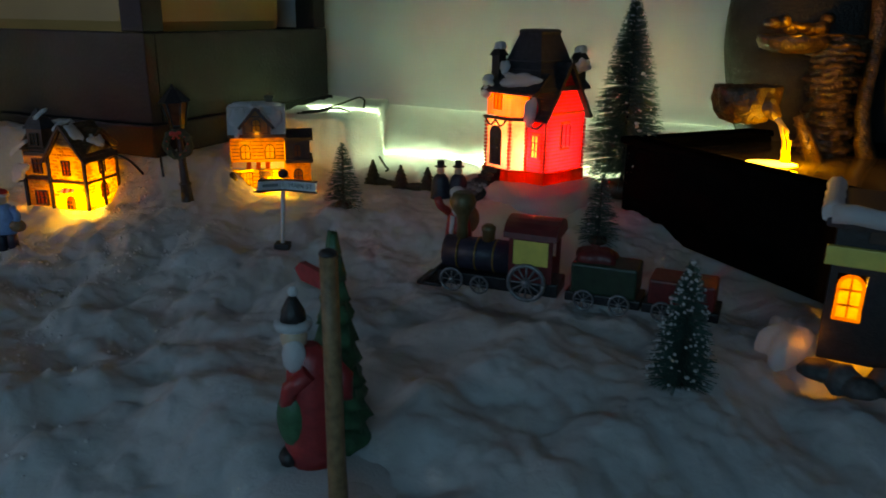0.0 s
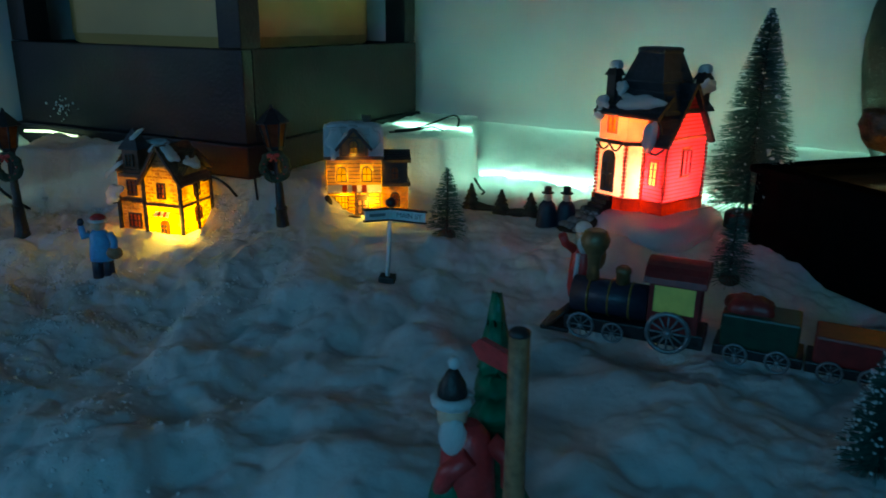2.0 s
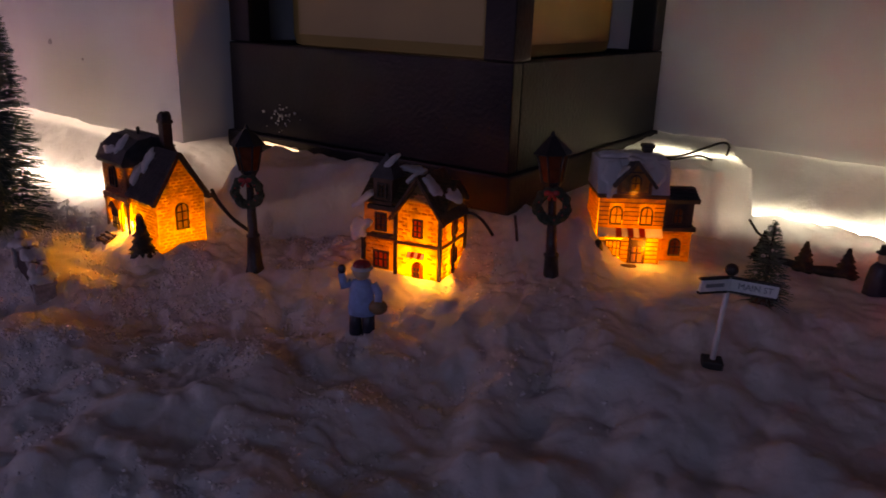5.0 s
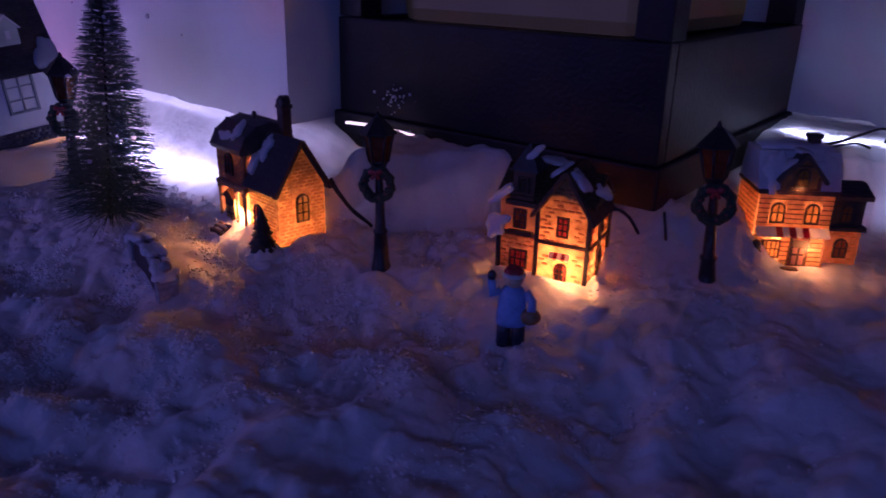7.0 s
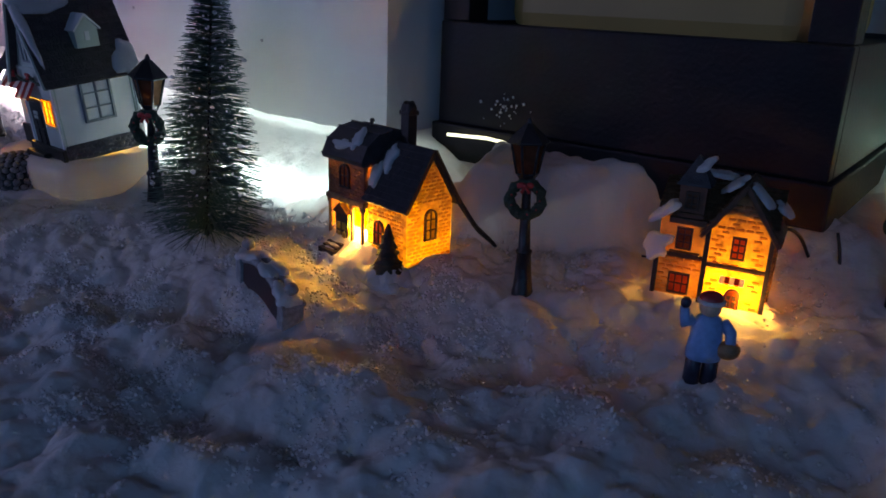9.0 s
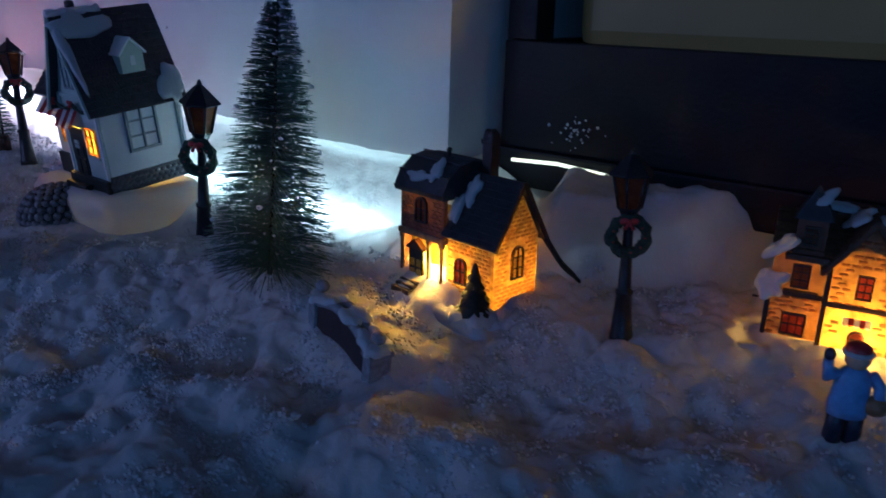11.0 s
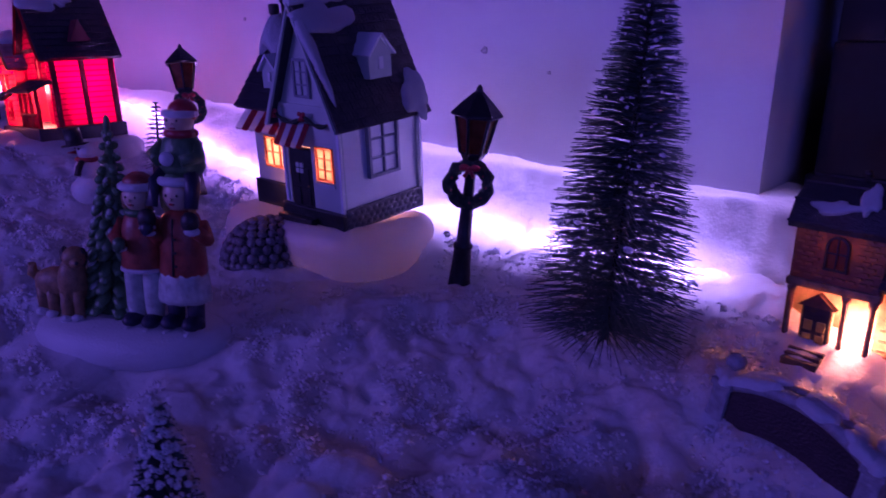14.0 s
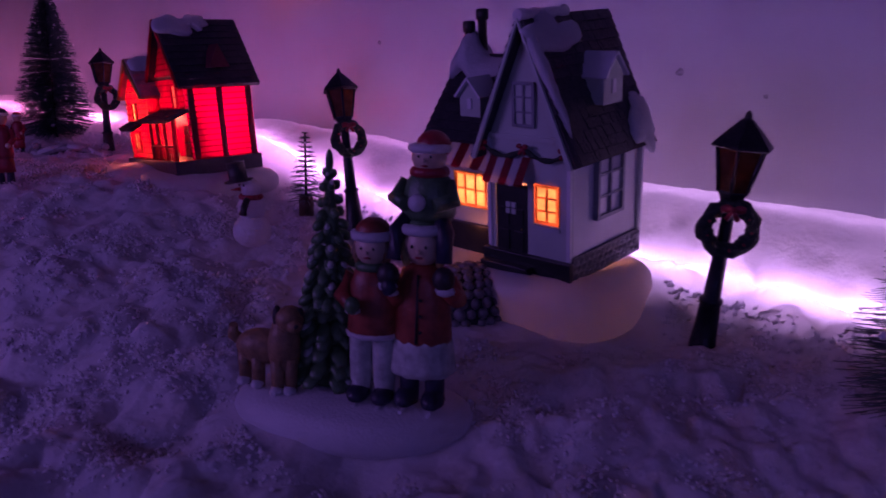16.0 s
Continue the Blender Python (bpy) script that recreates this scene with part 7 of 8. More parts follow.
    tube(bm, [(x + 0.001 + 0.0056 * math.cos(radians(a)), y + 0.0053 * math.sin(radians(a)), 0.0890) for a in range(0, 361, 30)], 0.0019, RED, 8)
    # the brown pet and its pup before the tree
    ball(bm, -0.0335, -0.0020, 0.0165, 0.0115, 0.0066, 0.0072, TAN, 14)
    ball(bm, -0.0225, -0.0050, 0.0185, 0.0066, 0.0066, 0.0125, TAN, 14)
    ball(bm, -0.0185, -0.0075, 0.0310, 0.0056, 0.0056, 0.0052, TAN, 12)
    ball(bm, -0.0150, -0.0110, 0.0295, 0.0032, 0.0032, 0.0026, TAN, 8)
    ball(bm, -0.0136, -0.0128, 0.0300, 0.0011, None, None, DARK, 6)
    for s in (-1, 1):
        ball(bm, -0.0195 + s * 0.0048, -0.0068, 0.0312, 0.0018, 0.0022, 0.0046, DARK, 8)
    for dx, dy in ((-0.0410, -0.0030), (-0.0340, -0.0050), (-0.0235, -0.0090), (-0.0190, -0.0070)):
        rod(bm, (dx, dy, 0.0005), (dx, dy, 0.0150), 0.0024, 0.0030, TAN, 8)
        ball(bm, dx, dy - 0.0014, 0.0022, 0.0027, 0.0036, 0.0020, WHITE, 8)
    tube(bm, [(-0.0435, -0.001, 0.0175), (-0.0465, -0.002, 0.0200), (-0.0455, -0.003, 0.0245)], [0.0026, 0.0024, 0.0018], TAN, 8)
    done()


M_CORAL = mat("rust_red_coat_paint", (0.36, 0.060, 0.030), 0.42, 0, 0.35, 240.0, 0.15)
M_PALECLOTH = mat("pale_grey_green_paint", (0.42, 0.47, 0.42), 0.45, 0, 0.35, 240.0, 0.15)
M_BLOND = mat("blond_hair_paint", (0.50, 0.33, 0.12), 0.45, 0, 0.35, 300.0, 0.2)


def waver():
    m = pose(-0.3155, 0.5200, -0.0145, 0, 0, 6) @ Matrix.Diagonal((0.92, 0.92, 0.92, 1))
    bm, done = figurine("waving_figurine", "painted figurine in a blue coat waving beside the house", "figurine", m)
    for dx in (-0.0042, 0.0042):
        lathe(bm, [(0.0042, 0), (0.0040, 0.008), (0.0040, 0.016)], 10, NAVY, pose(dx, 0, 0))
    lathe(bm, [(0.0088, 0.014), (0.0090, 0.018), (0.0080, 0.026), (0.0076, 0.033), (0.0058, 0.0365), (0.003, 0.038)], 14, BLUE, Matrix.Diagonal((1, 0.75, 1, 1)))
    tube(bm, [(-0.0068, 0, 0.0345), (-0.0112, -0.001, 0.032), (-0.0125, -0.0015, 0.041)], [0.0030, 0.0028, 0.0024], BLUE, 8)
    ball(bm, -0.0122, -0.0015, 0.0435, 0.0027, 0.0024, 0.0032, NAVY, 8)
    tube(bm, [(0.0070, 0, 0.0345), (0.0112, -0.002, 0.029), (0.0112, -0.004, 0.024)], [0.0030, 0.0028, 0.0026], BLUE, 8)
    ball(bm, 0.0108, -0.0030, 0.0205, 0.0062, 0.0045, 0.0050, TAN, 12)
    ball(bm, 0, -0.0005, 0.0425, 0.0056, 0.0054, 0.0060, SKIN, 12)
    ball(bm, 0, 0.0005, 0.0455, 0.0060, 0.0058, 0.0042, RED, 12)
    tube(bm, [(0.0059 * math.cos(radians(a)), 0.0057 * math.sin(radians(a)), 0.0448) for a in range(0, 361, 30)], 0.0012, WHITE, 6)
    done()


def couple():
    m = pose(0.0045, 0.645, -0.008, 0, 0, 0)
    bm, done = figurine("couple_figurine", "dark painted figurine of two carol singers in hats", "figurine", m)
    for x, h in ((-0.0075, 0.040), (0.0080, 0.0405)):
        lathe(bm, [(0.0085, 0), (0.0088, 0.006), (0.0080, 0.018), (0.0066, 0.025), (0.0035, 0.0285)], 14, NAVY, pose(x, 0, 0) @ Matrix.Diagonal((1, 0.8, 1, 1)))
        ball(bm, x, -0.0005, 0.0312, 0.0036, 0.0036, 0.0042, SKIN, 10)
        lathe(bm, [(0.0052, 0.0345), (0.0052, 0.0352), (0.0032, 0.0356), (0.0030, h - 0.001), (0.0026, h)], 12, DARK, pose(x, 0, 0))
    done()


def saint():
    m = pose(0.0105, 0.494, -0.010, 0, 0, 4) @ Matrix.Diagonal((1.2, 1.2, 1.15, 1))
    bm, done = figurine("red_coat_figurine", "painted figurine in a red coat with white beard and sack", "figurine", m)
    lathe(bm, [(0.0070, 0.004), (0.0080, 0.010), (0.0074, 0.020), (0.0064, 0.030), (0.0035, 0.034)], 14, RED, Matrix.Diagonal((1, 0.8, 1, 1)))
    lathe(bm, [(0.0050, 0), (0.0046, 0.006)], 10, DARK, Matrix())
    ball(bm, -0.001, -0.001, 0.0385, 0.0044, 0.0044, 0.0048, SKIN, 12)
    ball(bm, -0.0015, -0.0042, 0.0350, 0.0034, 0.0028, 0.0056, WHITE, 10)
    ball(bm, -0.001, 0.0, 0.0425, 0.0046, 0.0046, 0.0040, WHITE, 10)
    tube(bm, [(-0.0055, 0, 0.031), (-0.0105, -0.002, 0.035), (-0.0125, -0.003, 0.040)], [0.0026, 0.0024, 0.0022], RED, 8)
    tube(bm, [(-0.004, -0.0055, 0.030), (-0.0048, -0.0058, 0.020), (-0.005, -0.0055, 0.010)], 0.0012, WHITE, 6)
    ball(bm, 0.0060, 0.0030, 0.0260, 0.0062, 0.0055, 0.0085, TAN, 12)
    done()


def near_saint():
    """The figurine close to the viewer: a bearded gift bringer with a sack before a cast fir."""
    m = pose(-0.0470, 0.2760, -0.0380, 0, 0, -6)
    bm, done = figurine("gift_bringer_figurine", "painted gift bringer figurine with green sack beside a fir", "figurine", m)
    lathe(bm, [(0.0330, 0.000), (0.0350, 0.004), (0.0330, 0.009), (0.024, 0.012), (0.001, 0.013)], 28, WHITE, pose(0.002, -0.012, 0) @ Matrix.Diagonal((0.9, 1.05, 1, 1)))
    fir_into(bm, 0.0010, 0.014, 0.012, 0.0945, 0.0135, GREEN, n=10, seg=18, seed=8)
    first = len(bm.verts)
    lathe(bm, [(0.0095, 0.012), (0.0115, 0.020), (0.0105, 0.036), (0.0095, 0.050), (0.0078, 0.057), (0.004, 0.061)], 16, RED, pose(-0.006, -0.002, 0) @ Matrix.Diagonal((1, 0.85, 1, 1)))
    tube(bm, [(-0.0165, -0.005, 0.030), (-0.0120, -0.010, 0.046), (-0.004, -0.0095, 0.053)], [0.0034, 0.0036, 0.0034], RED, 8)
    tube(bm, [(0.002, -0.002, 0.055), (0.009, -0.004, 0.050), (0.010, -0.009, 0.043)], [0.0036, 0.0036, 0.0032], RED, 8)
    ball(bm, -0.0120, -0.0060, 0.0330, 0.0072, 0.0068, 0.0125, GREEN, 14)
    ball(bm, -0.0150, -0.0050, 0.0155, 0.0046, 0.0060, 0.0042, DARK, 10)
    ball(bm, -0.0115, -0.0030, 0.0640, 0.0056, 0.0056, 0.0062, SKIN, 12)
    ball(bm, -0.0105, -0.0070, 0.0580, 0.0050, 0.0036, 0.0068, WHITE, 12)
    tube(bm, [(-0.0115 + 0.0060 * math.cos(radians(a)), -0.003 + 0.0058 * math.sin(radians(a)), 0.0690) for a in range(0, 361, 30)], 0.0020, WHITE, 6)
    lathe(bm, [(0.0056, 0.069), (0.0048, 0.074), (0.0022, 0.0785), (0.0008, 0.080)], 12, DARK, pose(-0.0115, -0.003, 0))
    ball(bm, -0.0112, -0.003, 0.0815, 0.0022, None, None, WHITE, 8)
    bm.verts.ensure_lookup_table()
    for v in bm.verts[first:]:
        v.co.z = 0.012 + (v.co.z - 0.012) * 1.10
    # a brown post with a pointed red arm
    tube(bm, [(0.0135, -0.0360, 0.004), (0.0130, -0.0362, 0.040), (0.0128, -0.0360, 0.080), (0.0125, -0.0362, 0.1150)], [0.0040, 0.0034, 0.0032, 0.0031], TAN, 10)
    ball(bm, 0.0125, -0.0362, 0.1155, 0.0034, 0.0034, 0.0018, DARK, 10)
    prism(bm, [(0.0, -0.0030), (0.0, 0.0030), (-0.0125, 0.0038), (-0.0160, 0.0006), (-0.0125, -0.0028)], -0.0012, 0.0012, RED, pose(0.0105, -0.0355, 0.1055, 0, 0, -40))
    done()


def snowman():
    x, y = -0.9475, 0.657
    m = pose(x, y, 0.0235, 0, 0, -20) @ Matrix.Diagonal((0.90, 0.90, 0.88, 1))
    bm, done = figurine("snowman", "small white snowman with black top hat and red scarf", "figurine", m)
    ball(bm, 0, 0, 0.0090, 0.0125, 0.0120, 0.0110, WHITE, 14)
    ball(bm, 0, 0, 0.0240, 0.0090, 0.0088, 0.0090, WHITE, 14)
    ball(bm, 0, 0, 0.0365, 0.0066, 0.0064, 0.0064, WHITE, 14)
    tube(bm, [(0.0062 * math.cos(radians(a)), 0.0060 * math.sin(radians(a)), 0.0312) for a in range(0, 361, 24)], 0.0018, RED, 6)
    tube(bm, [(0.0045, -0.0060, 0.031), (0.0055, -0.0095, 0.026), (0.0050, -0.0105, 0.021)], [0.0020, 0.0022, 0.0026], DARK, 6)
    rod(bm, (-0.002, -0.006, 0.0365), (-0.006, -0.0105, 0.0358), 0.0014, 0.0003, RED, 8)
    for dx in (-0.0032, 0.001):
        ball(bm, dx, -0.0060, 0.0390, 0.0008, None, None, DARK, 6)
    lathe(bm, [(0.0090, 0.0412), (0.0092, 0.0422), (0.0058, 0.0428), (0.0056, 0.0530), (0.0060, 0.0536), (0.001, 0.0540)], 16, DARK, pose(0, 0, 0, 6, -8, 0))
    done()


def far_figures():
    for x, y, h, hat in ((-1.287, 0.812, 0.040, RED), (-1.166, 0.690, 0.055, NAVY)):
        m = pose(x, y, ground_at(x, y) - 0.002, 0, 0, 35)
        bm, done = figurine("red_coat_figurine", "small painted figurine in a red coat standing in the snow", "figurine", m)
        body(bm, 0, 0, 0, h, RED, NAVY, RED, hat)
        done()


family(), waver(), couple(), saint(), near_saint(), snowman(), far_figures()


# ---------------------------------------------------------------- little arched bridges
def bridge(m, label):
    t = thing("snowy_bridge", label, "bridge", m, "arched bridges")
    L, Wd = 0.058, 0.0064
    def arch(x):
        return 0.0150 + 0.0085 * (1 - (2 * x / L) ** 2)
    n = 12
    for s in (-1, 1):
        bm = bm_new()
        top = [(-L / 2 + L * k / n, arch(-L / 2 + L * k / n)) for k in range(n + 1)]
        low = [(L / 2 - L * k / n, max(0.0, arch(L / 2 - L * k / n) - 0.018) - (0.004 if k in (0, n) else 0)) for k in range(n + 1)]
        prism(bm, top + low, s * Wd / 2 - 0.0012, s * Wd / 2 + 0.0012)
        part("parapet", bm, M_BRIDGE, t)
        bm = bm_new()
        pts = [(-L / 2 + L * k / n, s * Wd / 2, arch(-L / 2 + L * k / n) + 0.0006) for k in range(n + 1)]
        tube(bm, pts, 0.0027, 0, 8)
        part("coping", bm, M_COPING, t)
        for k, (x, rx) in enumerate(((-0.017, 0.0095), (0.006, 0.0080), (0.0225, 0.0075))):
            bm = bm_new()
            blob(bm, frame_of((x, s * Wd / 2, arch(x) + 0.0014), (1, 0, -0.0085 * 8 * x / L / L), (0, 1, 0)), rx, 0.0040, 0.0030, 110 + k)
            part("snow_patch", bm, M_CAP, t)
    bm = bm_new()
    pts = [(-L / 2 + L * k / n, arch(-L / 2 + L * k / n) - 0.006) for k in range(n + 1)]
    prism(bm, pts + [(x, z - 0.003) for x, z in pts[::-1]], -Wd / 2 + 0.0013, Wd / 2 - 0.0013)
    part("deck", bm, M_BROWN, t)
    for x in (-L / 2, L / 2):
        bm = bm_new()
        box(bm, x - 0.0036, -0.0062, -0.008, x + 0.0036, 0.0062, 0.0175, bevel=0.0008)
        box(bm, x - 0.0044, -0.0070, 0.0150, x + 0.0044, 0.0070, 0.0180, bevel=0.0007)
        po = part("pillar", bm, M_COPING, t)
        bm = bm_new()
        blob(bm, pose(x, 0, 0.0178), 0.0052, 0.0074, 0.0036, 120)
        part("snow_cap", bm, M_CAP, po)
        bm = bm_new()
        lathe(bm, [(0.0014, 0.0205), (0.0014, 0.0222), (0.0036, 0.0234), (0.0040, 0.0252), (0.0030, 0.0272), (0.0005, 0.0284)], 12, 0, pose(x, 0, 0))
        part("finial", bm, M_COPING, po)


M_COPING = mat("grey_stone_coping", (0.30, 0.29, 0.30), 0.55, 0, 0.35, 300.0, 0.3)
M_BRIDGE = mat("dark_red_stone", (0.045, 0.020, 0.022), 0.55, 0, 0.4, 160.0, 0.3)
bridge(pose(-0.5470, 0.5345, -0.0150, 0, 8, -39), "small dark stone footbridge half buried, with snowy parapets")
bridge(pose(-1.240, 0.823, 0.026, 0, 0, 25), "small brown footbridge half buried in snow near the red house")


# ---------------------------------------------------------------- street sign
def street_sign():
    t = thing("street_sign", "small white post with two dark-edged street name boards", "sign", pose(-0.1185, 0.5300, -0.013, 0, 3, 0))
    bm = bm_new()
    rod(bm, (0, 0, 0.002), (0, 0, 0.052), 0.0016, 0.0015)
    part("post", bm, M_POST, t)
    bm = bm_new()
    box(bm, -0.0055, -0.0055, -0.002, 0.0055, 0.0055, 0.004, bevel=0.0006)
    part("foot", bm, M_DARK, t)
    bm = bm_new()
    ball(bm, 0, 0, 0.0560, 0.0036, 0.0036, 0.0034, 0, 10)
    part("cap", bm, M_DARK, t)
    for name, yaw, L in (("board", -6, 0.0245), ("board", 212, 0.0185)):
        bm = bm_new()
        box(bm, 0.0, -0.0009, 0.0445, L, 0.0009, 0.0515, bevel=0.0003)
        b = sub(name, bm, M_POST, t, pose(0, 0, 0, 0, 0, yaw))
        for z0, z1 in ((0.0436, 0.0447), (0.0513, 0.0523)):
            bm = bm_new()
            box(bm, 0.0, -0.0013, z0, L + 0.0006, 0.0013, z1)
            part("edge", bm, M_DARK, b)
        if L > 0.02:
            fd = bpy.data.curves.new("lettering", "FONT")
            fd.body, fd.size, fd.extrude, fd.align_x, fd.align_y = "MAIN ST", 0.0046, 0.00015, "CENTER", "CENTER"
            fd.materials.append(M_SHADEGREY)
            tx = new("lettering", fd)
            tx.parent = b
            tx.matrix_local = pose(L / 2 + 0.001, -0.00115, 0.048, 90, 0, 0)
        else:
            bm = bm_new()
            box(bm, 0.004, 0.0009, 0.0470, L - 0.003, 0.0012, 0.0490)
            part("lettering", bm, M_SHADEGREY, b)


M_POST = mat("white_enamel", (0.70, 0.70, 0.68), 0.35, 0, 0.1, 300.0, 0.05)
street_sign()


# ---------------------------------------------------------------- row of small firs with a low hedge
for k, (x, y) in enumerate(((-0.0665, 0.692), (-0.0400, 0.682), (-0.0150, 0.672))):
    mini_tree("fir", "tiny dark fir standing in a low hedge row", pose(x, y, ground_at(x, y) - 0.001), 0.0235 - 0.001 * k, 0.0088, M_BUSH, group="tiny firs")
bm = bm_new()
tube(bm, [(-0.072 + 0.0062 * k, 0.694 - 0.0024 * k, ground_at(-0.072 + 0.0062 * k, 0.694 - 0.0024 * k) + 0.002) for k in range(11)], [0.0035 + 0.0008 * math.sin(4 * k) for k in range(11)], 0, 8)
tagged(part("hedge", bm, M_BUSH), "low dark clipped hedge linking the tiny firs", "hedge")


# ---------------------------------------------------------------- toy train
def wheel(parent, m, r, spokes, material):
    bm = bm_new()
    tube(bm, [(r * math.cos(radians(a)), 0, r * math.sin(radians(a))) for a in range(0, 361, 20)], r * 0.13, 0, 6)
    w = sub("wheel", bm, material, parent, m)
    for k in range(spokes):
        a = 2 * math.pi * k / spokes
        bm = bm_new()
        rod(bm, (0, 0, 0), (r * 0.93 * math.cos(a), 0, r * 0.93 * math.sin(a)), r * 0.055, seg=6)
        part("spoke", bm, material, w)
    bm = bm_new()
    ball(bm, 0, -0.0006, 0, r * 0.24, r * 0.2, r * 0.24, 0, 10)
    part("hub", bm, material, w)


def train():
    m = pose(-0.0050, 0.4690, -0.0150, 0, 0, -20.5)
    t = thing("toy_locomotive", "dark toy steam locomotive with red cab roof and yellow panel", "toy train", m)
    bm = bm_new()
    box(bm, 0.006, -0.012, 0.004, 0.084, 0.012, 0.0125, bevel=0.001)
    part("frame", bm, M_IRON, t)
    bm = bm_new()
    rod(bm, (0.008, 0, 0.0225), (0.052, 0, 0.0225), 0.0105, seg=20)
    bo = part("boiler", bm, M_NAVY, t)
    for x in (0.018, 0.030, 0.042):
        bm = bm_new()
        tube(bm, [(x, 0.0107 * math.cos(radians(a)), 0.0225 + 0.0107 * math.sin(radians(a))) for a in range(0, 361, 20)], 0.0006, 0, 6)
        part("band", bm, M_GOLD, bo)
    bm = bm_new()
    lathe(bm, [(0.0040, 0.0), (0.0034, 0.008), (0.0042, 0.0145), (0.0078, 0.0205), (0.0086, 0.0240), (0.0066, 0.0290), (0.0050, 0.0300)], 16, 0, pose(0.0185, 0, 0.0320))
    part("funnel", bm, M_GOLDDARK, t, "flared tan smoke stack")
    bm = bm_new()
    lathe(bm, [(0.0042, 0.0), (0.0040, 0.006), (0.0046, 0.0066), (0.0046, 0.009), (0.0025, 0.0108)], 14, 0, pose(0.0360, 0, 0.0320))
    part("dome", bm, M_GOLDDARK, t)
    for k in range(7):
        bm = bm_new()
        y = -0.0115 + 0.0038 * k
        rod(bm, (0.008, y, 0.0150), (-0.006 + 0.0005 * abs(k - 3), y * 1.05, 0.0025), 0.0011, seg=6)
        part("cowcatcher_bar", bm, M_IRON, t)
    bm = bm_new()
    box(bm, -0.008, -0.0128, 0.0008, 0.009, 0.0128, 0.0035, bevel=0.0006)
    part("cowcatcher_foot", bm, M_IRON, t)
    bm = bm_new()
    holed(bm, 0.053, 0.080, 0.0125, 0.0420, -0.0125, -0.0105, [(0.0555, 0.0775, 0.0230, 0.0385)])
    holed(bm, 0.053, 0.080, 0.0125, 0.0420, 0.0105, 0.0125, [(0.0555, 0.0775, 0.0230, 0.0385)])
    box(bm, 0.0530, -0.0104, 0.0125, 0.0545, 0.0104, 0.0420)
    part("cab", bm, M_REDTOY, t)
    bm = bm_new()
    box(bm, 0.0556, -0.0121, 0.0231, 0.0774, -0.0111, 0.0384)
    part("cab_panel", bm, M_YELLOW, t, "plain yellow cab window panel")
    bm = bm_new()
    pts = arc(10, 0, 180, 0.0165, 0.0105, 0, 0.0405)
    prism(bm, pts, -0.083, -0.050, 0, pose(0, 0, 0, 0, 0, 90) )
    bmesh.ops.recalc_face_normals(bm, faces=bm.faces[:])
    part("cab_roof", bm, M_REDTOY, t, "glossy red curved roof")
    for x, r, n in ((0.0165, 0.0072, 8), (0.0350, 0.0056, 8), (0.0650, 0.0112, 12)):
        for s in (-1, 1):
            wheel(t, pose(x, s * 0.0140, r + 0.001), r, n, M_WHEEL)
    c = thing("toy_tender", "dark green toy coal wagon behind the locomotive", "toy train", m @ pose(0.092, 0, 0, 0, 0, -2), "toy wagons")
    bm = bm_new()
    box(bm, -0.003, -0.012, 0.004, 0.042, 0.012, 0.010, bevel=0.001)
    part("frame", bm, M_IRON, c)
    bm = bm_new()
    box(bm, 0.0, -0.0125, 0.0102, 0.039, 0.0125, 0.0285, bevel=0.0015)
    part("body", bm, M_GREENDARK, c)
    bm = bm_new()
    blob(bm, pose(0.012, 0, 0.0285), 0.012, 0.010, 0.007, 130)
    part("load", bm, M_REDTOY, c, "red heap of presents")
    for x in (0.009, 0.030):
        for s in (-1, 1):
            wheel(c, pose(x, s * 0.0135, 0.0065), 0.0058, 8, M_WHEEL)
    d = thing("toy_wagon", "dark red toy wagon at the end of the train", "toy train", m @ pose(0.138, -0.002, 0, 0, 0, -3), "toy wagons")
    bm = bm_new()
    box(bm, -0.003, -0.012, 0.004, 0.040, 0.012, 0.010, bevel=0.001)
    part("frame", bm, M_IRON, d)
    bm = bm_new()
    box(bm, 0.0, -0.0125, 0.0102, 0.037, 0.0125, 0.0250, bevel=0.0015)
    part("body", bm, M_REDTOY, d)
    for x in (0.009, 0.028):
        for s in (-1, 1):
            wheel(d, pose(x, s * 0.0135, 0.0065), 0.0058, 8, M_WHEEL)


M_GOLDDARK = mat("dull_tan_metal", (0.16, 0.11, 0.05), 0.4, 0.3, 0.3, 300.0, 0.15)
M_WHEEL = mat("pewter_wheel", (0.22, 0.24, 0.26), 0.35, 0.5, 0.3, 300.0, 0.1)
M_GREENDARK = mat("dark_green_toy", (0.010, 0.035, 0.018), 0.45, 0, 0.35, 200.0, 0.1)
M_REDTOY = mat("dark_red_toy", (0.15, 0.012, 0.013), 0.45, 0, 0.35, 200.0, 0.1)
train()


